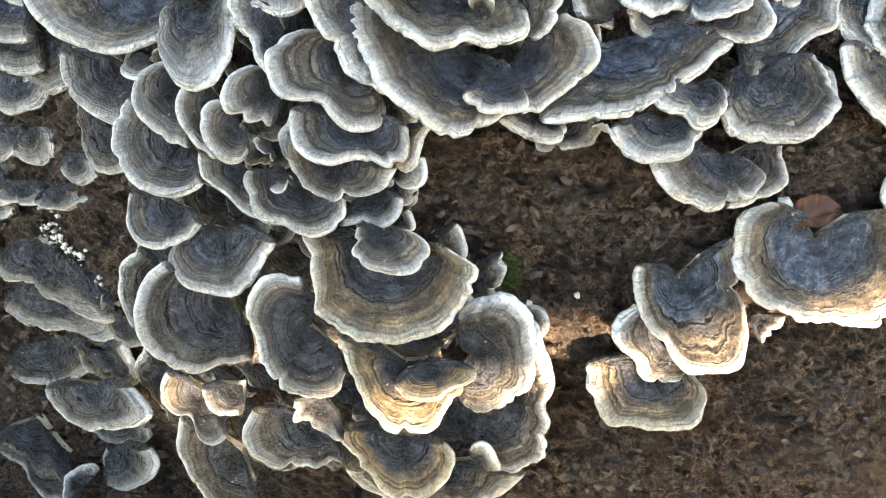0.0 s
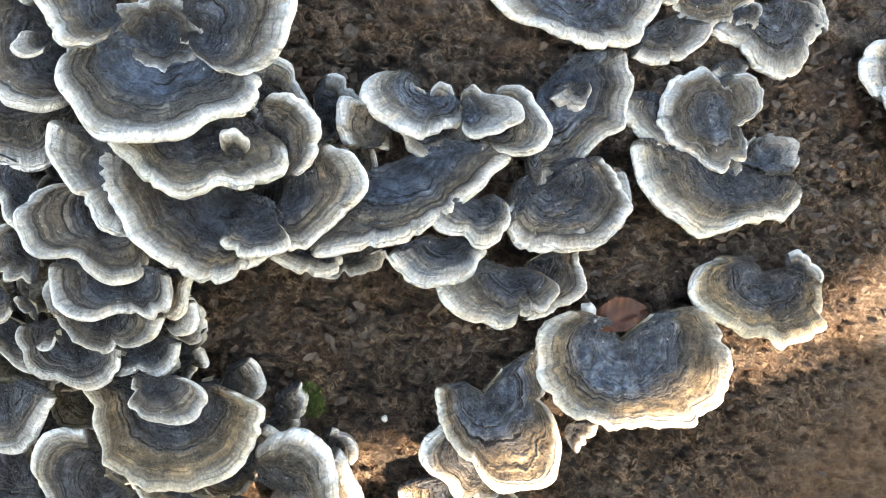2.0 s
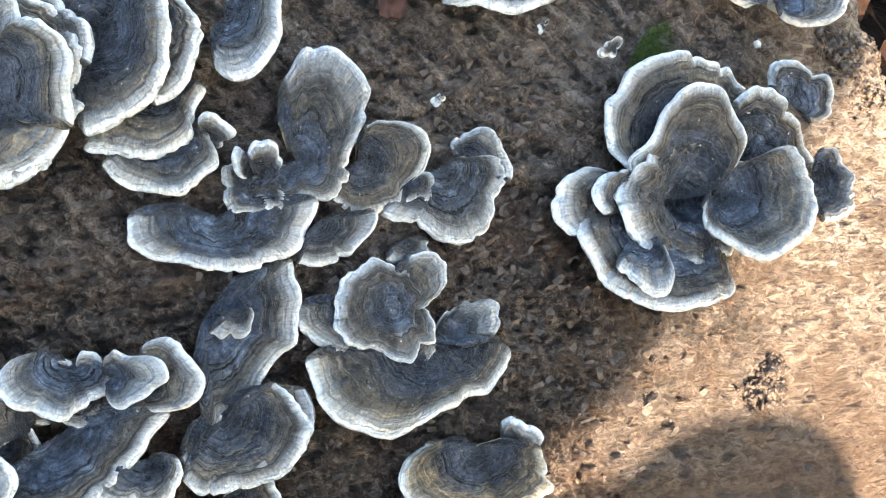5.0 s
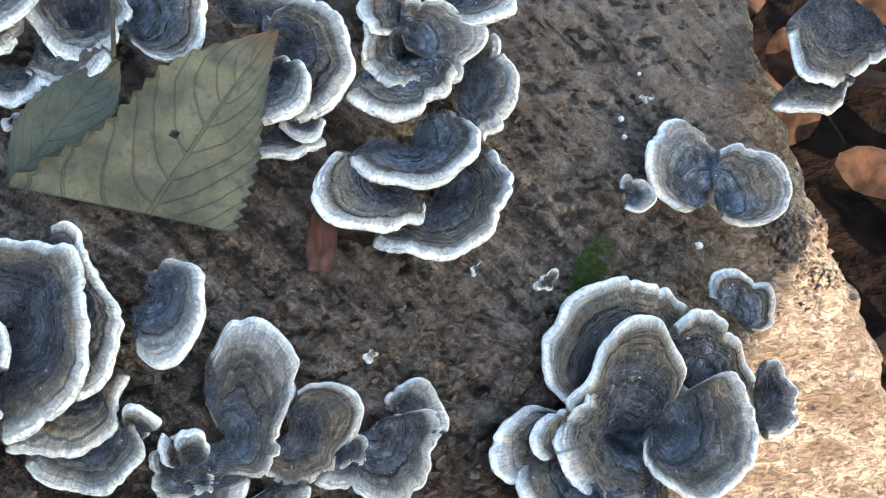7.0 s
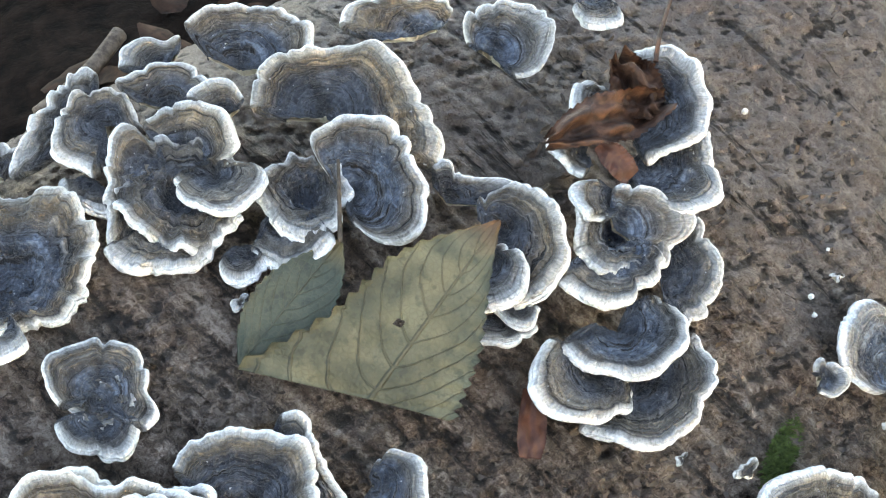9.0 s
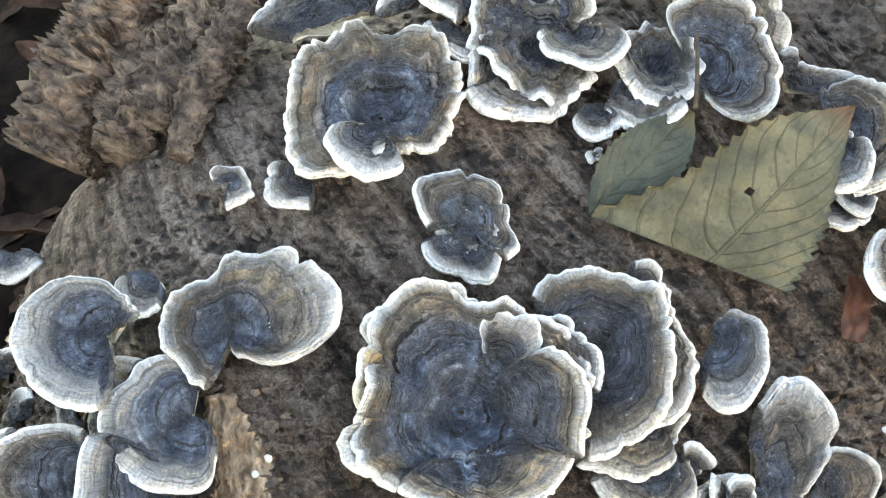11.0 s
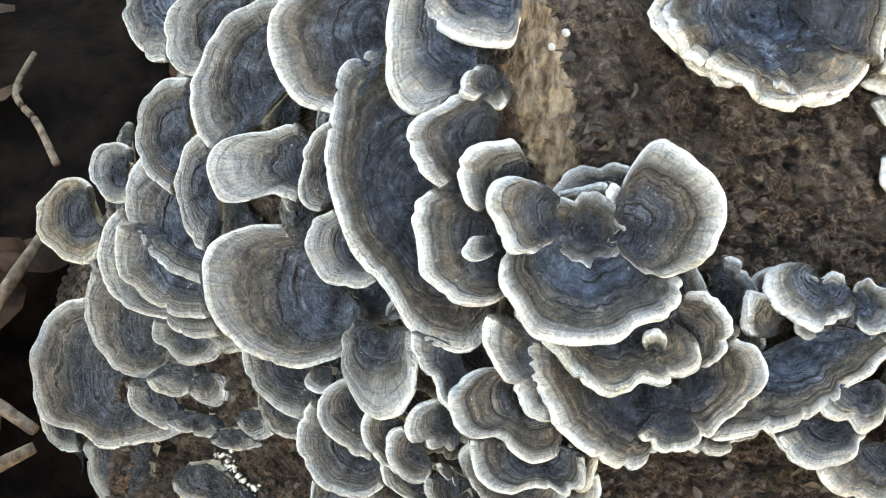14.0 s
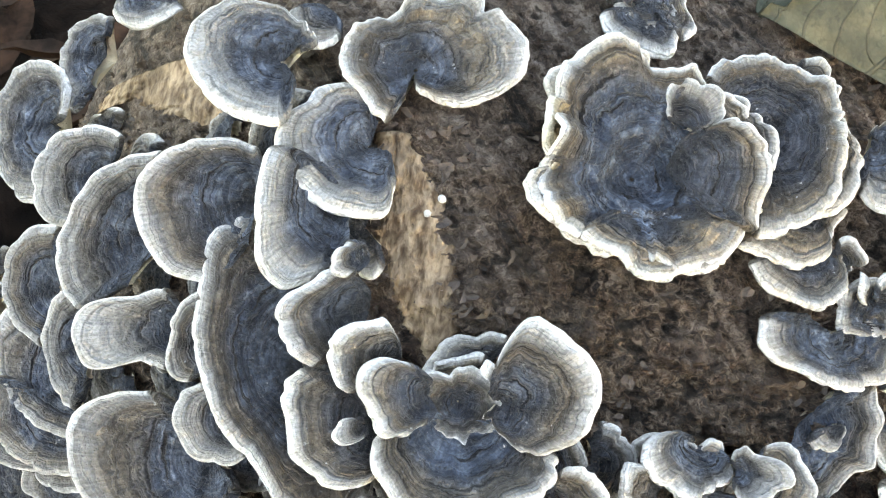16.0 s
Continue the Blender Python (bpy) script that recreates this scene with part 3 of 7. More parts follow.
# unseen bough and prop, added to leave only a slit of sun
bough = tagged(part("shade_bough", tube("shade_bough", BOUGH, [0.085, 0.085, 0.085, 0.085, 0.078, 0.065, 0.055, 0.045, 0.025], TRUNK, 40, 0.02), TRUNK), "added short bough, out of view, shading the log's lower face", "bough")
part("bough_prop", tube("bough_prop", [Vector(BOUGH[0]), Vector(BOUGH[0]) + Vector((-0.01, -0.04, -0.12)), Vector((BOUGH[0][0] - 0.02, BOUGH[0][1] - 0.07, -0.02))], [0.06, 0.05, 0.05], TRUNK, 24, 0.03), TRUNK, bough, "added stub that props the out-of-view bough")


# ---- bracket fungi ----
RIM = (0.93, 0.95, 0.965, 0.98, 0.992, 1.0)
UNDER = (0.97, 0.88, 0.6, 0.2, 0.02)
made = [0]


def bracket(x, y, z, rx, ry, rz, a0, a1, radii, cup=3.0, blue=0.15, warm=0.1, name="bracket_fungus"):
    """One bracket: its hub at (x, y, z), fanning from a0 to a1 degrees about its own z with these reaches in mm; cup: how far the edge stands above the hub."""
    made[0] += 1
    rng = np.random.RandomState(made[0])
    closed = a1 - a0 > 355
    frosted = x < -0.10 and y > -0.062   # the upper caps of that end are paler and more broadly edged
    blue = blue + 0.4 if frosted and z > 0.08 and blue < 0.3 else blue
    calm = 0.4 if x < -0.10 else 1.0   # the caps on the steep end have even outlines
    radii = np.array(radii) / 1000 * 0.985
    mean = float(radii.mean())
    # the fan's two ends round off towards the hub
    more = 0.0 if closed else min(20.0, 0.45 * (352 - (a1 - a0)))
    n = int(np.clip(math.radians(a1 - a0 + 2 * more) * mean / 0.00062, 30, 250))
    a = np.linspace(a0 - more, a1 + more, n, endpoint=not closed)
    knots = np.append(radii, radii[0]) if closed else radii
    R = np.interp(a, np.linspace(a0, a1, len(knots)), knots)
    k = max(1, n // (3 * len(radii)))
    pad = np.r_[R[-k:], R, R[:k]] if closed else np.r_[np.full(k, R[0]), R, np.full(k, R[-1])]
    R = np.convolve(pad, np.ones(2 * k + 1) / (2 * k + 1), "valid")
    past = np.zeros(n) if closed else np.clip(np.maximum(a0 - a, a - a1) / max(more, 1.0), 0, 1)
    R = R * (1 - 0.50 * (past * past * (3 - 2 * past)))
    a = np.radians(a)
    arc = a * mean
    whole = np.round if closed else (lambda v: v)
    f1, f2, f3 = whole(mean / 0.0065 * rng.uniform(0.8, 1.2)), whole(mean / 0.0032 * rng.uniform(0.8, 1.2)), whole(mean / 0.0017)
    p1, p2, p3, p4 = rng.uniform(0, 6.28, 4)
    R = R + calm * (1 - past) * (0.0009 * np.sin(f1 * a + p1) + 0.0007 * np.sin(f2 * a + p2) * np.sin(2 * a + p3) + 0.00028 * np.sin(f3 * a + p4))
    # lobes, notches and the creases that run in from them
    for f in (1.7, 2.9, 4.3):
        f = whole(f * max(1.0, mean / 0.02))
        R = R + calm * (1 - past) * 0.00055 * np.sin(f * a + rng.uniform(0, 6.28))
    crease = 0 * a
    for _ in range(rng.randint(2, 6)):
        dist = np.abs(a - rng.uniform(a[0], a[-1])) * mean
        deep = calm * rng.uniform(0.15, 0.8)
        R = R - deep * 0.0021 * np.exp(-(dist / 0.0010) ** 2)
        crease = crease + deep * (np.exp(-(dist / 0.0013) ** 2) - 0.6 * np.exp(-((dist - 0.003) / 0.0022) ** 2))
    big = calm * max(0.6, mean / 0.020)
    lip = 0.0013 * big * np.sin(f1 * a + p2) + 0.0010 * big * np.sin(f2 * a + p3) * np.sin(whole(1.7) * a + p1)
    if closed and mean > 0.015:
        lip = lip + 0.0030 * np.sin(5 * a + p1) * np.sin(2 * a + p3) + 0.0016 * np.sin(11 * a + p2)
    tilt = 0.0012 * np.sin(1.0 * a + p4) * (0 if closed else 1)
    cup = cup / 1000
    step = rng.uniform(0.0024, 0.0042)
    TOP = tuple(0.02 + 0.91 * np.linspace(0, 1, int(np.clip(mean / 0.0008, 9, 25))) ** 0.9)
    # frills: short waves along the rim, in and out and up and down
    run = (a - a[0]) * mean
    fade = 1.0 if not closed else np.minimum(1, np.minimum(run, run[-1] - run) / 0.002)
    frill = (fbm(run / 0.0026, 0 * run + 7.3, 2, made[0]) - 0.5) * 2 * fade
    curl = (fbm(run / 0.0042, 0 * run + 3.1, 2, made[0] + 900) - 0.5) * 2 * fade
    Rs, much = R, rng.uniform(0.2, 0.8) if not closed else 1.5
    much = calm * much
    R = R + (1 - past) * min(1.0, mean / 0.014) * much * (0.0010 * frill + 0.0008 * curl)

    def skin(rho, low=0.0):
        rho = np.asarray(rho)[:, None]
        r = rho * R[None]
        edge = (1 - rho) * R[None]
        h = cup * (1 - (1 - rho) ** 1.5)
        if closed and mean > 0.013:
            h = h + 0.003 - 0.0060 * (1 - np.clip((rho - 0.22) / 0.22, 0, 1) ** 2 * (3 - 2 * np.clip((rho - 0.22) / 0.22, 0, 1))) - 0.0010 * np.exp(-((rho - 0.56) / 0.05) ** 2)
        h = h + rho ** 3 * (lip + tilt)[None] - 0.0010 * np.clip((rho - 0.82) / 0.18, 0, 1) ** 2
        saw = (edge / step + 0.15 * np.sin(3 * a + p1)[None] + (0.35 * curl + 0.15 * frill)[None] * rho) % 1.0
        h = h + 0.0011 * (np.clip(saw / 0.8, 0, 1) - np.clip((saw - 0.8) / 0.2, 0, 1) - 0.4) * np.clip(rho * 2, 0, 1) * np.clip((1 - rho) * 6, 0, 1)
        h = h + rho ** 4 * much * (0.0016 * curl + 0.0006 * frill)[None] * min(1.0, mean / 0.016)
        h = h + 0.00035 * rho * np.sin(f2 * 1.3 * a + p2)[None] * np.sin(9 * rho + p3)
        h = h - 0.0011 * np.clip((rho - 0.3) / 0.6, 0, 1) ** 1.5 * crease[None]
        h = h + 0.00022 * np.clip((rho - 0.55) / 0.4, 0, 1) * np.sin(f3 * a + p4)[None]
        h = h + 0.0006 * wobble(r * np.cos(a)[None], r * np.sin(a)[None], 0 * r, 260, made[0]) + 0.00028 * wobble(r * np.cos(a)[None], r * np.sin(a)[None], 0 * r, 900, made[0] + 400)
        return np.stack([r * np.cos(a)[None], r * np.sin(a)[None], h - low], -1)

    def layers(rho):
        rho = np.asarray(rho)[:, None] + 0 * a[None]
        zone = np.stack([0 * rho + (1.55 if frosted else 1.0), a[None] * mean / 0.02 + 0 * rho], -1)
        s = np.clip((1 - rho) / 0.6, 0, 1)
        s = s * s * (3 - 2 * s)
        away = np.maximum((1 - rho) * Rs[None] + s * (mean * 1.05 - Rs[None]), (1 - rho) * 0.5 * Rs[None])
        edge = np.stack([away * 100 + 1.1 * past[None] ** 0.5, 0 * rho + mean * 100], -1)
        tone = np.stack([0 * rho + blue, 0 * rho + warm], -1)
        return {"zone": zone.reshape(-1, 2), "edge": edge.reshape(-1, 2), "tone": tone.reshape(-1, 2)}

    body = new(name)
    body.matrix_world = pose(x, y, z, rx, ry, rz)
    thick = 0.0008 + 0.0014 * min(1.0, mean / 0.02)
    part("cap", mesh_from("cap", skin(TOP).reshape(-1, 3), grid_faces(len(TOP), n, closed), layers(TOP)), CAP, body)
    top = skin(RIM)
    drop = np.array([0, 0.02, 0.08, 0.2, 0.45, 0.8])[:, None] * thick
    top[:, :, 2] -= drop * 0.7
    below = skin((0.995, 0.97))
    below[:, :, 2] -= np.array([1.0, 1.15])[:, None] * thick
    both = np.concatenate([top, below])
    part("margin", mesh_from("margin", both.reshape(-1, 3), grid_faces(len(both), n, closed), layers(RIM + (0.995, 0.97))), CAP, body, "pale velvety growing edge")
    under = skin(UNDER)
    under[:, :, 2] -= (thick * 1.15 + 0.0022 * (1 - np.array(UNDER)))[:, None]
    part("pore_surface", mesh_from("pore_surface", under.reshape(-1, 3), grid_faces(len(UNDER), n, closed)), PORES, body, "cream pore layer")
    if blue > 0.45:
        look_ = "turkey tail bracket with blue-grey heart and white edge"
    elif warm > 0.45:
        look_ = "turkey tail bracket with tan outer belts and cream edge"
    else:
        look_ = "turkey tail bracket with slate belts and white edge on bark"
    return tagged(body, look_, "fungus", "turkey tail brackets on the log")


# ---- leaves, twigs, crumbs ----
def blade(name, base, tip, face, left, right, material, sag=0.0, curl=0.0, teeth=0.0, parent=None, label="", hole=None, shear=(0.0, 0.0)):
    """A leaf blade from base to tip, its upper side towards face; left and right: half widths in mm at even steps along it."""
    base, tip, face = Vector(base), Vector(tip), Vector(face)
    ax = tip - base
    ln = ax.length
    ax.normalize()
    side = face.cross(ax).normalized()
    up = ax.cross(side)
    nu, nv = 60, 9
    verts, uv = [], []
    for i in range(nu + 1):
        u = i / nu
        L = np.interp(u, np.linspace(0, 1, len(left)), left) / 1000
        Rr = np.interp(u, np.linspace(0, 1, len(right)), right) / 1000
        saw = 1 + teeth * ((i % 4) / 3 - 0.5)
        for j in range(-nv, nv + 1):
            s = j / nv
            w = (L if s > 0 else Rr) * s * (saw if abs(j) == nv else 1)
            lift = sag * math.sin(math.pi * u) + curl * w * w / 0.02 + min(0.0006, 0.02 * (L + Rr)) * math.sin(9 * u * 6.283 - abs(s) * 6) * abs(s) * (teeth > 0.085) + (0.0012 + 0.06 * max(0.0, curl - 0.3)) * noise.noise(Vector((u * 4, s * 2, ln * 90)))
            verts.append(base + ax * (u * ln + (1 - u) ** 2 * abs(w) * (shear[0] if s > 0 else shear[1])) + side * w + up * lift)
            uv.append((u, s))
    m = 2 * nv + 1
    faces = grid_faces(nu + 1, m)
    if hole:
        faces = [f for f in faces if (verts[f[0]] - Vector(hole)).length > 0.0016]
    n = len(verts)
    under = [v - up * 0.0003 for v in verts]
    faces = faces + [tuple(n + q for q in f[::-1]) for f in faces]
    ring = [i * m for i in range(nu + 1)] + [nu * m + j for j in range(1, m)] + [i * m + m - 1 for i in range(nu - 1, -1, -1)] + list(range(m - 2, 0, -1))
    faces += [(ring[k], ring[(k + 1) % len(ring)], n + ring[(k + 1) % len(ring)], n + ring[k]) for k in range(len(ring))]
    return part(name, mesh_from(name, verts + under, faces, {"blade": uv + uv}), material, parent, label)


def crumb(name, at, size, material, label, category, seed):
    bm = bmesh.new()
    bmesh.ops.create_icosphere(bm, subdivisions=2, radius=size)
    for v in bm.verts:
        v.co *= 1 + 0.35 * noise.noise(v.co / size * 1.3 + Vector((seed, 0, 0)))
    me = bpy.data.meshes.new(name)
    bm.to_mesh(me)
    bm.free()
    ob = part(name, me, material)
    ob.location = at
    return tagged(ob, label, category)


folded_leaf = tagged(new("fallen_leaf"), "folded green birch leaf lying on the log, pale underside up", "leaf")
blade("underside", (0.0317, 0.0477, 0.2051), (0.0714, 0.0839, 0.2289), (0.038, -0.617, 0.786), (34, 27, 21.5, 19.5, 18, 13.5, 7, 0.5), (21, 19.5, 18, 16, 12, 8, 4, 0.5), GREEN, 0.004, 0.05, 0.09, folded_leaf, "pale olive underside with raised veins", hole=(0.0416, 0.0598, 0.2187), shear=(-0.42, 0.38))
blade("upper_side", (-0.0010, 0.0568, 0.2142), (0.0279, 0.0870, 0.2245), (0.038, -0.617, 0.786), (1, 6, 9, 9.5, 9, 7, 4, 1), (1, 7, 10, 11, 10.5, 9, 6, 1), DEEP, 0.003, 0.05, 0.08, folded_leaf, "dull dark green upper side")
part("stalk", tube("stalk", [(0.0282, 0.0837, 0.2281), (0.0291, 0.0945, 0.2338), (0.0297, 0.1055, 0.2374)], [0.0007, 0.0006, 0.0005], TWIG, 7), TWIG, folded_leaf, "thin dark leaf stalk")
dry_leaf = tagged(new("dry_leaf"), "crumpled dry brown leaf caught between brackets", "leaf")
blade("fold", (0.0884, 0.1129, 0.2281), (0.1251, 0.1247, 0.2270), (0.038, -0.617, 0.786), (2, 6, 8, 7, 6, 3), (2, 5, 7, 8, 6, 3), DRY_LEAF, 0.004, 0.42, 0.1, dry_leaf)
blade("flap", (0.1129, 0.1377, 0.2355), (0.1219, 0.1198, 0.2264), (0.038, -0.617, 0.786), (3, 7, 8, 6, 3), (3, 6, 8, 7, 3), DRY_LEAF, -0.003, 0.45, 0.1, dry_leaf)
blade("tongue", (0.1032, 0.1118, 0.2256), (0.1116, 0.1050, 0.2173), (0.038, -0.617, 0.786), (2, 4, 4, 3), (2, 4, 4, 3), RED_LEAF, 0.002, 0.2, 0.1, dry_leaf, "red-brown inner fold")
part("stalk", tube("stalk", [(0.1242, 0.1363, 0.2324), (0.1271, 0.1446, 0.2359), (0.1349, 0.1630, 0.2356)], [0.0008, 0.0007, 0.0006], DRY_LEAF, 7), DRY_LEAF, dry_leaf)
blade_leaf = tagged(blade("leaf_strip", (0.0758, 0.0549, 0.1904), (0.0721, 0.0371, 0.1841), (0.038, -0.617, 0.786), (3, 3.6, 4, 4, 3), (3, 3.6, 4, 4, 3), RED_LEAF, 0.001, 0.3, 0.05), "curled red-brown leaf strip on the bark", "leaf")
tagged(blade("leaf_scrap", (0.0324, -0.0775, 0.1130), (0.0476, -0.0721, 0.1143), (-0.233, -0.663, 0.711), (1, 4, 5, 4, 1), (1, 3, 4, 3, 1), RED_LEAF, 0.002, 0.3, 0.1), "wet red-brown leaf scrap behind a bracket", "leaf")
crumb("bark_chip", (0.0322, -0.0746, 0.1151), 0.0022, CHIP, "pale chip of wood stuck in the bark", "chip", 3)
crumb("wood_crumb", (-0.0178, -0.0940, 0.0914), 0.0009, CHIP, "tiny white crumb on the bark", "crumb", 0)
crumb("wood_crumb", (0.1685, 0.0944, 0.1656), 0.0009, CHIP, "tiny white crumb on the bark", "crumb", 1)
crumb("wood_crumb", (0.1684, 0.0890, 0.1630), 0.0008, CHIP, "tiny white crumb on the bark", "crumb", 2)
crumb("wood_crumb", (0.1862, 0.0611, 0.1389), 0.0012, CHIP, "tiny white crumb on the bark", "crumb", 3)
crumb("wood_crumb", (0.1590, 0.1512, 0.1939), 0.0011, CHIP, "tiny white crumb on the bark", "crumb", 4)
crumb("wood_crumb", (0.1781, 0.1100, 0.1688), 0.0006, CHIP, "tiny white crumb on the bark", "crumb", 5)
crumb("wood_crumb", (-0.0856, -0.0156, 0.1983), 0.0009, CHIP, "tiny white crumb on the bark", "crumb", 6)
crumb("wood_crumb", (-0.0824, -0.0123, 0.2004), 0.0010, CHIP, "tiny white crumb on the bark", "crumb", 7)


def moss_patch(x, y, rx, ry, turn, count):
    """Short green shoots on the bark."""
    rng = np.random.RandomState(9)
    verts, faces = [], []
    for k in range(count):
        a, r = rng.uniform(0, 6.283), math.sqrt(rng.uniform(0, 1)) * rng.uniform(0.6, 1.0)
        u, v = r * math.cos(a) * rx, r * math.sin(a) * ry
        px, py = x + u * math.cos(turn) - v * math.sin(turn), y + u * math.sin(turn) + v * math.cos(turn)
        p, n = log_point(px, py, -0.0004), log_normal(px, py)
        n = (n + Vector(rng.normal(size=3)) * 0.5).normalized()
        s = n.orthogonal().normalized() * rng.uniform(0.0002, 0.0004)
        q = n.cross(s)
        h = rng.uniform(0.0012, 0.0032)
        b = len(verts)
        verts.extend([p + s, p - s * 0.5 + q * 0.87, p - s * 0.5 - q * 0.87, p + n * h])
        faces.extend([(b, b + 1, b + 3), (b + 1, b + 2, b + 3), (b + 2, b, b + 3)])
    return tagged(part("moss", mesh_from("moss", verts, faces), MOSS), "small patch of short green moss on the bark", "moss", kind="stuff")


moss_patch(0.145, 0.100, 0.042, 0.015, 0.85, 1500)
moss_patch(-0.414, -0.329, 0.012, 0.016, 0.3, 350)


def white_crumbs(x, y, count):
    """Scattered white specks of insect dust below the brackets."""
    rng = np.random.RandomState(4)
    verts, faces = [], []
    for k in range(count):
        u = rng.normal()
        px, py = x + 0.020 * u + rng.normal() * 0.008, y - 0.022 * u + rng.normal() * 0.008
        p, s = log_point(px, py, 0.0006), rng.uniform(0.0003, 0.0011)
        b = len(verts)
        for d in ((1, 0, 0), (-1, 0, 0), (0, 1, 0), (0, -1, 0), (0, 0, 1), (0, 0, -1)):
            verts.append(p + Vector(d) * s * rng.uniform(0.7, 1.3))
        faces.extend([(b + i, b + j, b + 4) for i, j in ((0, 2), (2, 1), (1, 3), (3, 0))] + [(b + j, b + i, b + 5) for i, j in ((0, 2), (2, 1), (1, 3), (3, 0))])
    return tagged(part("white_crumbs", mesh_from("white_crumbs", verts, faces, smooth=False), CHIP), "scattered white crumbs on the bark", "crumbs", kind="stuff")


white_crumbs(-0.792, -0.372, 130)


def bare_patch(spine, widths):
    """A strip where the bark has come away, showing pale wood."""
    nu, nv = 60, 12
    rows = []
    for i in range(nu + 1):
        t = i / nu * (len(spine) - 1)
        x, y = (float(np.interp(t, range(len(spine)), [s[k] for s in spine])) for k in (0, 1))
        w = float(np.interp(t, range(len(widths)), widths)) * 0.85
        for j in range(-nv, nv + 1):
            s = j / nv
            ws = w * s * (1 + 0.35 * noise.noise(Vector((i * 0.35, s, 0))) + 0.18 * noise.noise(Vector((i * 0.8, 4 + 2 * s, 0))))
            px, py = x + ws, y + 0.2 * ws
            lift = 0.0022 - 0.0048 * abs(s) ** 3 + 0.0006 * noise.noise(Vector((i * 0.5, j * 1.3, 7)))
            rows.append((px, py, lift / UNIT))
    X, Y, up = np.array(rows).T
    Z = 0.6 * log_relief(X, Y)[0] + 0.4 * (face_height(X, Y) - 0.006) + up
    verts = np.stack([X, Y, Z], -1) * UNIT @ LOG_NP.T + np.array(LOG_AT)
    faces = [f[::-1] for f in grid_faces(nu + 1, 2 * nv + 1)]
    return part("bare_wood", mesh_from("bare_wood", verts, faces), BARE, log, "pale tan strip of wood where bark has come away")


bare_patch(((-0.596, 0.110), (-0.583, 0.077), (-0.572, 0.044), (-0.564, 0.011), (-0.551, -0.021), (-0.542, -0.052)), (0.016, 0.030, 0.036, 0.036, 0.030, 0.016))
bare_patch(((-0.867, 0.120), (-0.828, 0.151), (-0.794, 0.159), (-0.762, 0.127), (-0.725, 0.107)), (0.035, 0.070, 0.078, 0.066, 0.035))
tagged(part("twig", tube("twig", [(-0.2908, 0.1249, 0.0400), (-0.2911, 0.1009, 0.0400), (-0.2775, 0.0856, 0.0400), (-0.2633, 0.0651, 0.0400)], [0.0012, 0.0014, 0.0015, 0.0016], STICK), STICK), "thin crooked grey twig on the ground", "twig")
tagged(part("twig", tube("twig", [(-0.2739, -0.0280, 0.0320), (-0.2697, -0.0057, 0.0320), (-0.2651, 0.0181, 0.0320), (-0.2607, 0.0380, 0.0320)], [0.0030, 0.0028, 0.0026, 0.0022], STICK), STICK), "straight grey-brown stick on the ground", "twig")
tagged(part("twig", tube("twig", [(-0.2724, -0.0323, 0.0320), (-0.2547, -0.0386, 0.0320), (-0.2386, -0.0470, 0.0320)], [0.0025, 0.0024, 0.0020], STICK), STICK), "brown stick half buried in litter", "twig")
tagged(part("twig", tube("twig", [(-0.2579, -0.0730, 0.0320), (-0.2455, -0.0608, 0.0320), (-0.2367, -0.0532, 0.0320)], [0.0025, 0.0024, 0.0020], STICK), STICK), "brown stick half buried in litter", "twig")
tagged(part("twig", tube("twig", [(-0.1551, 0.3840, 0.0320), (-0.1320, 0.4117, 0.0320), (-0.1149, 0.4470, 0.0320)], [0.0040, 0.0045, 0.0050], STICK), STICK), "pale grey stick lying behind the log", "twig")
root = tagged(part("root", tube("root", [(-0.1085, 0.1358, 0.2294), (-0.1150, 0.1241, 0.2269), (-0.1203, 0.1062, 0.2236), (-0.1238, 0.0835, 0.2196)], [0.008, 0.011, 0.011, 0.008], ROOT, 36, 0.55, 3, 16), ROOT), "gnarled grey-brown broken root beside the log", "root")
part("root_ridge", tube("root_ridge", [(-0.1221, 0.1475, 0.2227), (-0.1281, 0.1309, 0.2193), (-0.1312, 0.1071, 0.2166), (-0.1342, 0.0824, 0.2120)], [0.009, 0.012, 0.013, 0.010], ROOT, 36, 0.55, 7, 16), ROOT, root)
part("root_ridge", tube("root_ridge", [(-0.1420, 0.1698, 0.2049), (-0.1458, 0.1475, 0.2027), (-0.1499, 0.1257, 0.1989), (-0.1558, 0.0998, 0.1909)], [0.010, 0.014, 0.015, 0.012], ROOT, 36, 0.55, 11, 16), ROOT, root)
part("root_ridge", tube("root_ridge", [(-0.1025, 0.1269, 0.2335), (-0.1063, 0.1061, 0.2318), (-0.1110, 0.0911, 0.2291), (-0.1144, 0.0681, 0.2245)], [0.004, 0.006, 0.006, 0.003], ROOT, 36, 0.55, 15, 16), ROOT, root)
part("root_ridge", tube("root_ridge", [(-0.1364, 0.1342, 0.2332), (-0.1440, 0.1211, 0.2228), (-0.1527, 0.1072, 0.2135), (-0.1613, 0.0890, 0.2017)], [0.012, 0.015, 0.016, 0.013], ROOT, 36, 0.55, 19, 16), ROOT, root)
tagged(blade("yellow_leaf", (-0.2324, 0.4532, 0.0500), (-0.1792, 0.4400, 0.0500), (0.311, -0.769, 0.558), (1, 11, 15, 11, 1), (1, 9, 13, 9, 1), YELLOW, 0.003, 0.2, 0.06), "small yellow-green fallen leaf behind the log", "leaf")

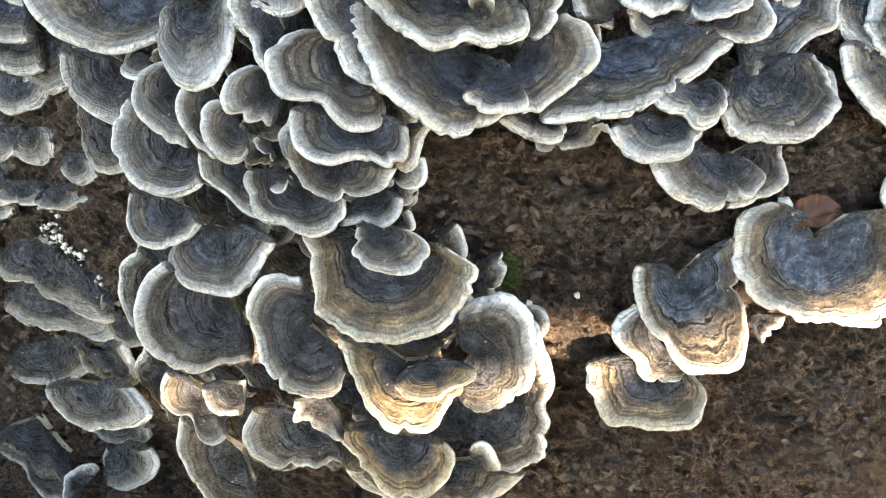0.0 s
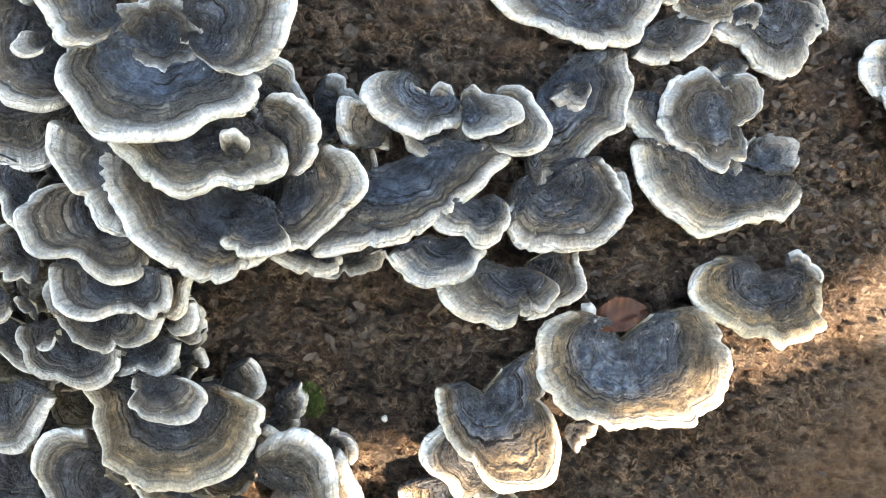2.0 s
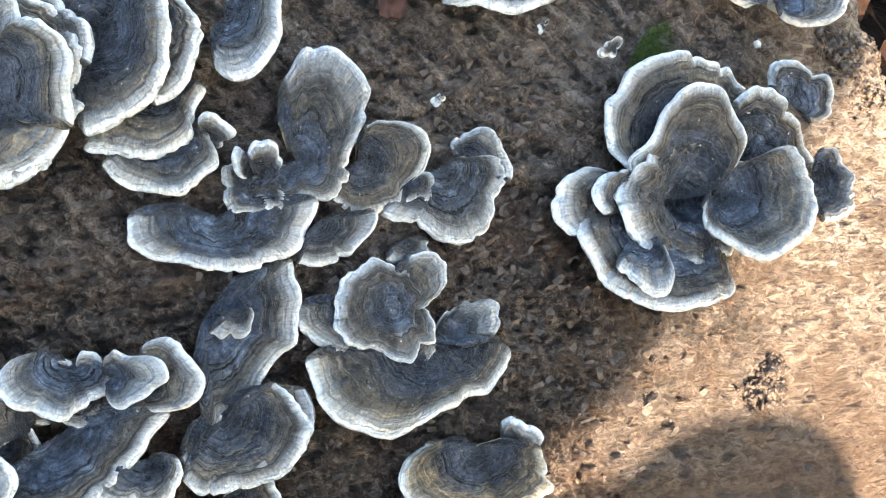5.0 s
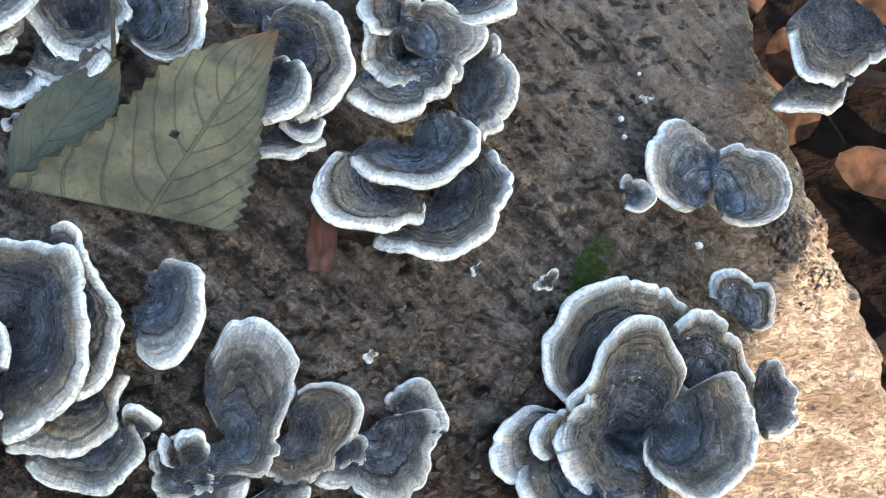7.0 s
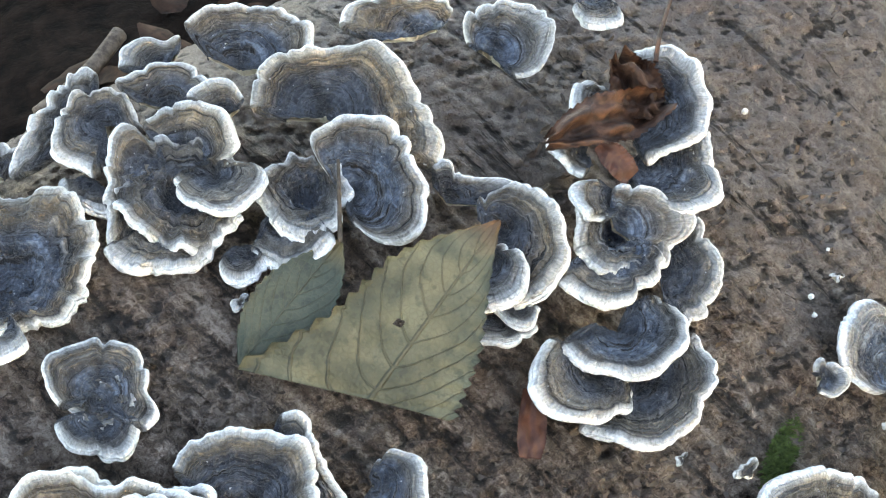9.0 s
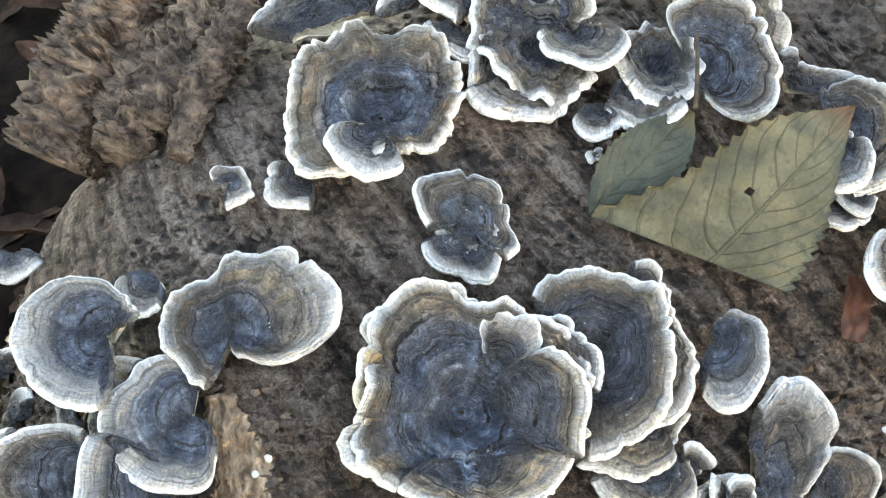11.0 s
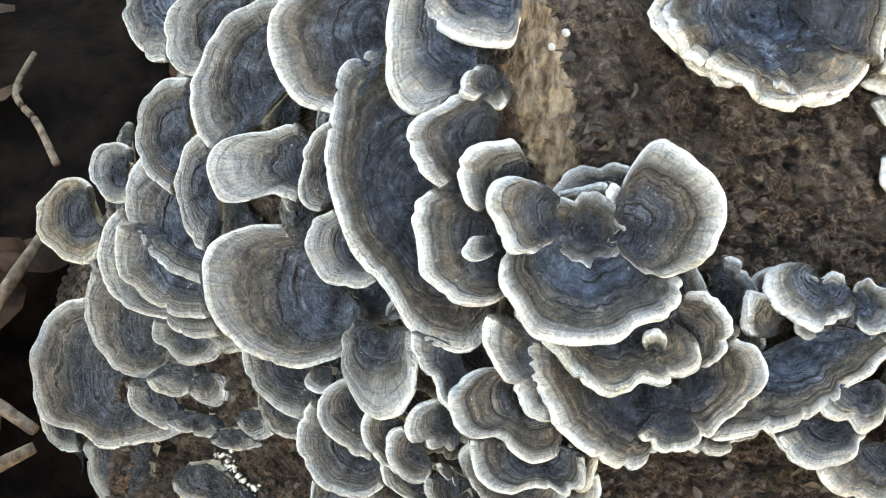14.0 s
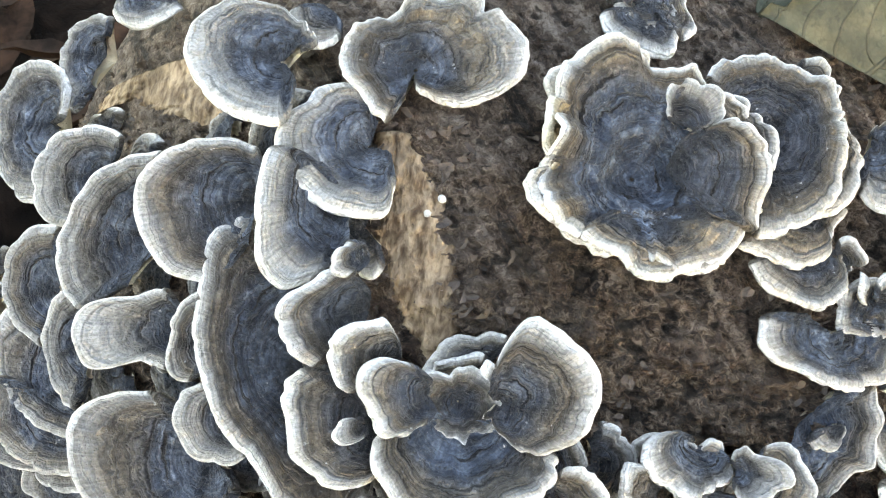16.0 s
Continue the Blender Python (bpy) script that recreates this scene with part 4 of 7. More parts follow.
# ---- the brackets, cluster by cluster ----
bracket(-0.2307, 0.0197, 0.0684, -21.9, 29.1, -169.1, -101, 101, (8.8, 15.1, 20.4, 22.9, 22.2, 20.6, 19.3, 18.6, 18.3, 18.7, 16.1), 5.2, 0.15, 0.7)
bracket(-0.2141, 0.0157, 0.0969, -33.7, 22.2, 173.6, -111, 111, (8.1, 9.5, 11.1, 13.2, 12.7, 11.9, 11.3, 11.0, 10.1, 7.7), 3.4, 0.15, 0.1)
bracket(-0.1827, -0.0076, 0.1424, -42.9, 14.6, 168.1, -81, 81, (18.0, 19.5, 19.3, 18.8, 17.8, 16.8, 16.4, 16.6, 17.1, 17.7), 3.9, 0.15, 0.1)
bracket(-0.1762, -0.0256, 0.1274, -33.0, 34.0, -164.6, -70, 70, (27.1, 26.7, 25.8, 23.6, 20.2, 18.0, 16.4, 16.5, 17.0, 18.2), 4.7, 0.15, 0.1)
bracket(-0.1700, -0.0256, 0.1435, -42.6, 17.9, 173.9, -74, 74, (16.8, 16.3, 15.4, 14.1, 14.0, 14.3, 15.5, 17.3, 19.3), 3.1, 0.15, 0.1)
bracket(-0.1941, 0.0432, 0.1522, -42.5, 4.7, 135.8, -129, 129, (7.9, 11.6, 15.2, 19.1, 23.6, 25.7, 22.9, 22.1, 21.6, 23.9, 24.4), 8.1, 0.15, 0.1)
bracket(-0.1706, 0.0082, 0.1713, -46.5, -5.6, 148.9, -88, 88, (13.1, 13.6, 14.1, 15.0, 16.7, 18.7, 20.7, 21.8, 22.6, 21.0, 15.6), 5.5, 0.15, 0.1)
bracket(-0.1502, -0.0121, 0.1753, -47.7, -3.9, 156.8, -64, 64, (21.5, 21.5, 21.7, 22.5, 23.4, 24.8, 26.2, 28.0, 29.4, 30.6, 30.6), 6.7, 0.15, 0.1)
bracket(-0.1262, -0.0156, 0.1958, -41.0, -1.1, 170.8, -78, 78, (12.6, 14.3, 16.1, 18.4, 21.6, 24.8, 27.5, 29.0, 29.4, 29.5, 28.5, 25.3, 21.8), 7.2, 0.15, 0.1)
bracket(-0.1406, -0.0352, 0.1684, -40.2, 15.0, 177.5, -67, 67, (10.5, 11.6, 12.6, 13.7, 20.7, 28.7, 29.2, 28.5, 27.3, 13.5, 12.5, 11.4, 10.3), 5.9, 0.15, 0.1)
bracket(-0.1306, -0.0578, 0.1465, -19.8, 34.6, -140.9, -89, 89, (23.3, 30.6, 37.2, 37.6, 36.0, 33.5, 30.7, 27.6, 24.7, 22.0, 19.3, 17.1, 14.9, 12.9, 10.9), 7.9, 0.15, 0.1)
bracket(-0.1111, -0.0448, 0.1715, -30.8, 1.3, -150.6, -94, 94, (37.2, 39.3, 38.5, 32.9, 30.6, 29.2, 27.5, 25.9, 25.0, 25.1, 25.4, 26.5, 29.3, 34.6, 39.3, 40.1, 36.4), 7.4, 0.15, 0.1)
bracket(-0.1326, -0.0445, 0.1773, -45.9, 4.0, 171.8, -68, 68, (11.9, 11.6, 11.4, 11.5, 11.5, 12.3, 12.9, 13.4, 12.1), 2.5, 0.15, 0.1)
bracket(-0.1253, -0.0590, 0.1670, -25.7, 25.4, -151.5, -77, 77, (11.6, 15.0, 15.6, 15.0, 14.4, 13.8, 12.6, 11.4, 10.4, 9.4), 3.5, 0.15, 0.1)
bracket(-0.1050, -0.0183, 0.2012, -28.5, -3.6, -150.7, -46, 46, (23.1, 23.3, 23.4, 23.2, 23.1, 23.3, 24.7, 27.4, 27.9, 28.2, 23.4), 6.2, 0.15, 0.1)
bracket(-0.0967, -0.0411, 0.1910, -43.2, -14.8, -167.8, -45, 45, (12.2, 14.3, 16.4, 18.6, 21.9, 23.5, 24.0, 24.1, 22.5, 20.7), 4.9, 0.15, 0.1)
bracket(-0.0907, -0.0610, 0.1762, -30.8, 5.5, -143.9, -56, 56, (23.2, 25.6, 24.9, 23.5, 22.3, 23.4, 22.3, 21.1, 19.9, 18.4, 16.6, 13.9), 4.7, 0.15, 0.1)
bracket(-0.0976, -0.0342, 0.2029, -30.9, -7.7, -155.5, -32, 32, (8.3, 9.5, 10.7, 11.8, 12.6, 12.6, 11.0, 8.6), 2.8, 0.6, 0.1)
bracket(-0.0892, -0.0529, 0.1888, -49.9, -33.6, 179.3, -51, 51, (5.7, 11.0, 12.7, 15.0, 17.0, 18.0, 18.1, 17.7, 16.6, 15.5, 13.8), 3.4, 0.15, 0.1)
bracket(-0.0813, -0.0597, 0.1863, -40.0, -11.6, -151.9, -58, 58, (9.7, 14.8, 17.8, 18.3, 17.4, 16.6, 16.3, 15.4, 13.1, 10.4, 7.5), 3.5, 0.5, 0.1)
bracket(-0.0942, -0.0668, 0.1830, -35.6, 1.5, -150.1, -43, 43, (5.4, 7.0, 8.6, 9.2, 9.0, 8.1, 6.4, 4.5), 2.1, 0.15, 0.1)
bracket(-0.0734, -0.0575, 0.1734, -6.1, 14.9, -90.8, -72, 72, (22.2, 23.9, 25.0, 25.8, 26.3, 26.6, 26.4, 26.3, 26.2, 26.6, 26.9, 26.7, 23.7), 6.6, 0.8, 0.1)
bracket(-0.0644, -0.0542, 0.1789, 55.9, 12.8, -24.0, -119, 119, (2.3, 3.0, 3.8, 4.5, 5.4, 8.1, 11.2, 16.1, 19.8, 22.7, 24.3, 24.9, 24.5, 23.8, 22.9, 10.6), 6.5, 0.5, 0.1)
bracket(-0.0652, -0.0534, 0.1853, -33.5, -47.8, 161.4, -34, 34, (4.1, 5.4, 6.5, 6.6, 6.4, 5.2, 4.0), 1.0, 0.15, 0.1)
bracket(-0.0660, -0.0688, 0.1635, -8.7, 17.2, -91.0, -76, 76, (23.9, 20.8, 18.5, 16.9, 17.8, 20.0, 20.7, 21.6, 22.1, 20.4, 23.6, 25.4, 26.0, 22.5), 5.3, 0.15, 0.4)
bracket(-0.0503, -0.0710, 0.1604, 47.8, -23.9, 6.9, -55, 55, (10.5, 12.4, 14.2, 15.3, 16.1, 16.7, 15.9, 14.1, 10.6), 2.4, 0.15, 0.2)
bracket(-0.0548, -0.0781, 0.1634, 39.9, -69.1, 57.7, -62, 62, (4.8, 5.8, 6.7, 7.2, 7.5, 7.1, 6.5, 5.0), 1.2, 0.15, 0.6)
bracket(-0.0548, -0.0761, 0.1507, -23.8, 16.2, -114.3, -70, 70, (32.4, 31.0, 29.9, 29.1, 29.0, 29.3, 27.2, 24.5, 22.1, 20.8, 18.6, 18.5, 19.7, 18.5), 6.3, 0.15, 0.3)
bracket(-0.0444, -0.0761, 0.1519, 37.7, 3.6, -18.3, -61, 61, (15.1, 15.0, 15.0, 16.2, 17.3, 18.6, 19.2, 19.0, 18.1, 14.1), 2.8, 0.15, 0.3)
bracket(-0.0486, -0.0875, 0.1531, -2.3, 24.6, -78.6, -60, 60, (10.9, 10.7, 10.6, 10.5, 10.5, 10.7, 10.5, 9.7, 5.2), 2.6, 0.15, 0.4)
bracket(-0.1176, -0.0715, 0.1492, 29.1, 36.1, -91.9, -98, 98, (8.7, 10.3, 12.0, 15.2, 18.1, 20.6, 21.7, 21.5, 18.2, 13.8, 11.3, 9.3), 5.3, 0.15, 0.1)
bracket(-0.1404, -0.0664, 0.1252, -14.1, 42.2, -135.0, -58, 58, (17.9, 17.5, 17.0, 16.4, 16.2, 16.1, 16.4, 16.6, 16.4), 3.6, 0.15, 0.1)
bracket(-0.1313, -0.0751, 0.1357, -3.4, 40.8, -127.0, -46, 46, (6.3, 8.1, 8.5, 7.8, 6.9, 5.9, 5.0), 1.7, 0.15, 0.1)
bracket(-0.1210, -0.0831, 0.1352, -44.6, 21.6, -169.2, -78, 78, (6.5, 8.7, 10.8, 12.5, 13.2, 13.4, 13.9, 14.6, 15.5), 3.3, 0.15, 0.1)
bracket(-0.1208, -0.0860, 0.1215, -28.1, 37.1, -146.7, -72, 72, (18.0, 19.1, 18.9, 18.3, 18.1, 17.8, 17.2, 16.5, 15.9, 15.2, 13.6), 3.5, 0.15, 0.1)
bracket(-0.1104, -0.0891, 0.1359, -47.5, 21.1, -158.9, -57, 57, (10.6, 11.2, 11.6, 11.6, 11.6, 11.7, 12.2, 13.4), 2.3, 0.15, 0.1)
bracket(-0.1060, -0.0951, 0.1349, -38.8, 20.1, -148.3, -81, 81, (8.3, 9.7, 9.7, 9.1, 8.8, 8.4, 8.5, 8.6, 8.0, 5.8), 2.4, 0.15, 0.1)
bracket(-0.0986, -0.0889, 0.1438, -49.0, 10.0, -155.5, -64, 64, (7.9, 9.4, 10.9, 11.5, 12.0, 12.2, 11.8, 10.9, 9.4), 2.9, 0.15, 0.1)
bracket(-0.0825, -0.0843, 0.1497, -27.6, 19.3, -128.4, -80, 80, (10.4, 13.9, 16.9, 19.0, 19.8, 19.2, 16.8, 15.9, 15.8, 16.7, 17.1, 16.3, 14.3), 4.5, 0.15, 0.1)
bracket(-0.0993, -0.0804, 0.1549, -35.2, 14.6, -144.2, -58, 58, (13.4, 12.2, 10.9, 11.0, 11.1, 11.8, 12.3, 11.8), 2.7, 0.15, 0.1)
bracket(-0.0767, -0.0802, 0.1578, -37.6, 7.9, -137.4, -63, 63, (20.8, 18.0, 16.0, 15.1, 14.3, 13.6, 14.3, 15.2, 15.7), 3.4, 0.15, 0.1)
bracket(-0.0781, -0.0936, 0.1404, 2.8, 31.0, -93.7, -86, 86, (16.0, 16.4, 16.5, 16.0, 14.7, 12.0, 11.8, 11.9, 12.4, 12.6, 12.0, 10.3), 3.5, 0.15, 0.1)
bracket(-0.0828, -0.0934, 0.1296, -27.4, 63.3, -126.1, -109, 109, (17.0, 16.1, 12.3, 10.5, 9.8, 9.5, 9.5, 9.6, 9.8, 11.4, 13.5, 14.7), 7.8, 0.15, 0.1)
bracket(-0.0713, -0.0931, 0.1369, 51.2, 7.8, -35.1, -47, 47, (7.6, 8.1, 8.5, 9.3, 10.1, 10.8, 11.5), 1.9, 0.15, 0.5)
bracket(-0.0705, -0.0954, 0.1301, 51.6, 6.3, -34.6, -46, 46, (4.8, 5.8, 6.9, 7.6, 8.2, 8.8, 9.4), 1.5, 0.15, 0.3)
bracket(-0.0902, -0.0957, 0.1211, -3.2, 36.1, -104.2, -81, 81, (16.0, 15.8, 15.0, 14.2, 13.4, 12.7, 12.0, 12.5, 14.7, 15.3, 14.6, 12.0), 3.5, 0.15, 0.1)
bracket(-0.0977, -0.0994, 0.1337, -46.3, 19.8, -149.5, -67, 67, (4.5, 5.1, 5.4, 5.1, 4.8, 4.5, 4.2), 1.3, 0.15, 0.1)
bracket(-0.0939, -0.1009, 0.1276, 13.4, 42.4, -88.2, -37, 37, (4.1, 4.3, 4.5, 4.6, 4.5, 4.4, 4.3), 1.0, 0.15, 0.1)
bracket(-0.1042, -0.0939, 0.1206, -22.9, 35.6, -130.0, -68, 68, (13.1, 12.2, 11.2, 8.7, 8.5, 9.2, 10.7, 12.4, 15.0), 2.3, 0.15, 0.1)
bracket(-0.1214, -0.0928, 0.1046, 1.3, 43.1, -114.7, -75, 75, (14.2, 14.3, 14.4, 14.4, 13.1, 11.6, 9.9, 9.8, 9.6), 3.5, 0.15, 0.1)
bracket(-0.1090, -0.0981, 0.1033, 19.3, 43.8, -93.2, -85, 85, (5.6, 10.9, 18.3, 17.6, 17.0, 16.4, 17.1, 17.8, 16.9, 15.9, 15.8, 16.4), 4.2, 0.15, 0.1)
bracket(-0.1236, -0.0994, 0.0837, -59.2, 9.0, -178.2, -52, 52, (11.7, 12.3, 13.0, 13.5, 13.8, 14.4, 15.2, 18.5), 3.1, 0.15, 0.1)
bracket(-0.1062, -0.1058, 0.0856, -46.6, 36.4, -151.2, -70, 70, (20.2, 23.2, 24.3, 25.0, 25.3, 24.9, 23.8, 22.1, 18.0, 16.6, 15.6), 5.2, 0.15, 0.1)
bracket(-0.0698, -0.1064, 0.1193, 8.2, 43.2, -83.3, -92, 92, (7.1, 8.0, 9.0, 10.0, 10.8, 11.3, 11.9, 12.6, 11.8, 10.1, 5.5), 3.3, 0.15, 0.1)
bracket(-0.0737, -0.0976, 0.1223, 31.8, 31.8, -61.6, -60, 60, (11.3, 10.1, 9.0, 9.4, 9.8, 8.9, 7.9), 2.1, 0.15, 0.1)
bracket(-0.0679, -0.1012, 0.1073, 6.7, 43.8, -85.2, -94, 94, (23.0, 21.8, 21.2, 21.1, 22.1, 23.0, 23.5, 23.7, 23.7, 23.5, 23.4, 23.4, 23.5, 23.6, 23.2, 14.4), 6.9, 0.15, 0.6)
bracket(-0.0443, -0.1103, 0.0820, 77.5, -14.7, -12.4, -95, 95, (15.9, 17.0, 17.5, 17.5, 17.9, 18.5, 19.5, 20.8, 22.1, 22.6, 18.5, 13.6), 3.6, 0.15, 0.2)
bracket(-0.0387, -0.1093, 0.0635, 71.2, -8.3, -17.9, -66, 66, (25.0, 23.7, 21.9, 19.9, 19.7, 19.7, 21.3, 23.7, 25.8, 30.5), 2.3, 0.15, 0.1)
bracket(-0.0851, -0.1122, 0.0874, -60.5, 19.5, -152.8, -101, 101, (16.2, 17.6, 18.0, 17.9, 16.7, 14.2, 14.8, 15.6, 16.6, 17.3, 18.2, 20.0, 16.1), 5.2, 0.15, 0.2)
bracket(-0.0598, -0.1135, 0.0794, -8.8, 50.5, -93.9, -102, 102, (20.3, 15.4, 14.3, 14.1, 15.3, 16.3, 17.1, 18.1, 18.3, 17.5, 15.9, 11.0), 5.4, 0.15, 0.8)
bracket(-0.0543, -0.1161, 0.0839, 29.5, 42.6, -60.8, -68, 68, (12.0, 12.9, 13.0, 12.2, 11.0, 10.1, 11.0, 11.4, 9.7), 2.4, 0.15, 1)
bracket(-0.0584, -0.1194, 0.0551, 0.5, 54.3, -93.0, -91, 91, (14.6, 14.4, 14.3, 14.4, 15.0, 15.9, 17.1, 18.2, 19.2, 16.1, 10.9), 3.7, 0.15, 1)
bracket(-0.0805, -0.1166, 0.0645, -27.7, 48.4, -125.1, -54, 54, (8.7, 8.7, 8.6, 9.2, 10.1, 10.9, 12.8), 2.1, 0.15, 0.1)
bracket(-0.0816, -0.1158, 0.0527, -34.0, 49.0, -133.0, -65, 65, (17.9, 20.1, 19.0, 16.9, 15.3, 14.3, 14.3, 14.8, 15.3), 3.4, 0.15, 0.1)
bracket(-0.1013, -0.1170, 0.0654, -37.8, 44.7, -144.8, -40, 40, (11.2, 11.1, 10.9, 10.3, 9.7, 8.8, 7.8), 2.2, 0.15, 0.1)
bracket(-0.1128, -0.1127, 0.0547, -41.6, 42.0, -145.2, -74, 74, (11.3, 11.5, 11.3, 10.8, 10.1, 9.3, 8.4, 14.5, 15.7, 14.4), 2.7, 0.15, 0.1)
bracket(-0.1025, -0.1104, 0.0236, -57.0, 30.4, -160.2, -66, 66, (21.6, 19.3, 17.7, 16.9, 17.1, 18.0, 18.8, 19.4, 19.9), 4.3, 0.15, 0.1)
bracket(-0.0463, -0.1181, 0.0422, 15.3, 51.4, -79.2, -84, 84, (27.3, 20.4, 14.8, 13.3, 12.4, 12.0, 15.1, 18.8, 23.7), 2.8, 0.15, 0.6)
bracket(-0.0381, -0.1233, 0.0535, 75.4, -54.6, 0.3, -70, 70, (7.9, 6.8, 5.7, 5.5, 5.6, 4.8, 3.9), 0.7, 0.15, 0.5)
bracket(0.0039, -0.1040, 0.0794, -8.1, 43.8, -89.9, -83, 83, (19.7, 20.4, 19.1, 17.9, 17.6, 17.7, 18.8, 19.7, 19.9, 18.8, 15.7, 10.6), 4.0, 0.15, 0.6)
bracket(0.0080, -0.0981, 0.0884, -48.9, 19.1, -135.5, -66, 66, (12.8, 16.6, 19.2, 18.3, 16.7, 15.8, 14.9, 14.1, 13.4), 3.3, 0.15, 0.1)
bracket(0.0070, -0.0905, 0.0998, 11.5, 41.4, -63.8, -114, 114, (14.1, 13.2, 12.9, 14.3, 16.2, 20.2, 24.6, 27.1, 28.2, 24.9, 17.5, 14.5, 14.7, 14.9), 6.2, 0.8, 0.4)
bracket(0.0287, -0.0932, 0.0914, 44.4, 9.5, -28.9, -36, 36, (6.2, 6.8, 7.3, 7.7, 8.0, 8.2, 8.5), 1.6, 0.15, 0.1)
bracket(0.0414, -0.0783, 0.1084, -10.6, 38.0, -86.3, -114, 114, (17.1, 23.4, 24.8, 23.9, 22.9, 22.6, 23.4, 24.6, 24.2, 24.6, 26.8, 29.5, 31.5, 31.4, 27.5, 21.3), 4.4, 0.9, 0.4)
bracket(0.0108, -0.0749, 0.1294, -10.8, 29.7, -82.9, -77, 77, (20.5, 21.0, 19.7, 17.7, 15.8, 14.7, 13.7, 13.5, 13.4, 12.7, 11.9, 3.8), 3.1, 0.15, 0.3)
bracket(0.0157, -0.0699, 0.1269, 31.0, 27.7, -25.9, -51, 51, (15.2, 15.0, 14.8, 15.0, 14.9, 14.7, 14.3, 13.9), 1.2, 0.15, 0.1)
bracket(-0.0059, -0.0753, 0.1384, -2.7, 19.2, -76.9, -76, 76, (15.1, 14.6, 13.9, 13.1, 12.2, 11.7, 11.5, 11.3, 10.9, 8.3), 3.1, 0.15, 0.1)
bracket(-0.0369, -0.0804, 0.1406, -14.0, 24.4, -90.0, -58, 58, (13.6, 12.8, 11.8, 10.7, 9.9, 9.7, 9.5, 8.5), 2.6, 0.15, 0.3)
bracket(-0.0207, -0.0781, 0.1375, -20.6, 22.9, -98.2, -45, 45, (5.7, 5.6, 5.4, 5.3, 5.0, 4.7, 4.3), 1.2, 0.15, 0.1)
bracket(0.0016, -0.0675, 0.1451, -0.8, 18.6, -75.7, -69, 69, (15.4, 16.2, 12.1, 11.0, 9.9, 9.5, 9.9, 9.3, 7.8), 2.5, 0.15, 0.2)
bracket(0.0194, -0.0567, 0.1421, 11.3, 27.5, -45.6, -78, 78, (18.7, 19.1, 18.7, 17.9, 18.8, 19.4, 19.5, 20.5, 20.9, 19.7, 16.6, 13.6), 3.1, 0.15, 0.1)
bracket(-0.0136, -0.0500, 0.1623, -27.8, 8.5, -103.7, -83, 83, (7.8, 14.8, 17.6, 17.2, 16.5, 16.0, 15.6, 15.3, 13.1, 11.3, 11.0, 10.7), 3.5, 0.7, 0.1)
bracket(-0.0034, -0.0555, 0.1618, 27.3, -7.6, 7.0, -107, 107, (5.2, 6.3, 7.8, 11.3, 14.1, 12.6, 9.7, 7.5, 5.9, 4.9, 3.9), 3.3, 0.7, 0.1)
bracket(0.0030, -0.0541, 0.1563, 33.3, -0.6, -15.1, -89, 89, (8.0, 8.9, 9.8, 10.9, 12.2, 13.8, 13.6, 12.7, 11.3, 9.5), 3.4, 0.5, 0.1)
bracket(-0.0216, -0.0607, 0.1562, -46.6, -35.3, -166.7, -30, 30, (9.0, 13.0, 14.9, 15.4, 15.5, 14.7, 13.3, 11.0), 2.7, 0.15, 0.1)
bracket(-0.0181, -0.0600, 0.1489, 11.2, 16.5, -60.3, -61, 61, (34.3, 29.8, 25.9, 23.4, 22.0, 20.6, 20.2, 20.0, 18.1, 19.6, 22.7, 25.1, 28.7), 5.3, 0.85, 0.1)
bracket(0.0162, -0.0369, 0.1563, 28.4, 24.6, -21.3, -58, 58, (26.7, 24.3, 23.4, 23.0, 22.9, 22.9, 23.6, 24.0, 24.4, 26.1, 28.3), 1.4, 0.85, 0.1)
bracket(0.0254, -0.0361, 0.1577, -8.6, 34.9, -71.3, -70, 70, (9.1, 9.0, 7.9, 6.8, 6.3, 6.3, 6.3, 3.8), 1.6, 0.15, 0.1)
bracket(0.0608, -0.0323, 0.1474, 40.0, -0.8, 25.7, -33, 33, (9.5, 12.9, 15.8, 17.7, 19.0, 20.2, 17.9, 15.5), 0.4, 0.4, 0.1)
bracket(0.0603, -0.0304, 0.1447, -28.0, 15.6, -113.3, -69, 69, (23.2, 23.7, 20.6, 18.6, 17.2, 17.0, 17.1, 19.0, 20.0, 18.2), -0.5, 0.8, 0.3)
bracket(0.0720, -0.0368, 0.1358, -19.4, 7.9, -81.1, -84, 84, (36.2, 37.0, 36.8, 31.9, 26.5, 22.8, 20.1, 18.1, 17.1, 19.9, 21.8, 21.8, 21.7, 21.4), -0.5, 0.15, 0.5)
bracket(0.0725, -0.0375, 0.1363, 28.1, -0.3, 51.9, -44, 44, (15.2, 18.6, 20.6, 19.2, 16.5, 11.7, 8.4, 5.9, 3.9), 2.3, 0.5, 0.1)
bracket(0.0555, -0.0461, 0.1385, -19.0, 7.5, -87.2, -67, 67, (5.2, 7.1, 7.1, 6.9, 6.3, 5.8, 5.2, 4.6), 1.3, 0.15, 0.1)
bracket(0.0801, -0.0574, 0.1161, -19.7, 30.4, -101.6, -89, 89, (13.9, 19.8, 21.5, 22.2, 21.5, 20.6, 20.6, 19.4, 18.6, 20.9, 22.4, 23.7, 24.8, 20.9, 17.3), 1.9, 0.15, 0.8)
bracket(0.0882, -0.0565, 0.1139, 48.0, -33.9, 20.9, -64, 64, (6.3, 9.4, 9.5, 9.1, 8.4, 7.7, 6.9, 6.0), 2.1, 0.4, 0.1)
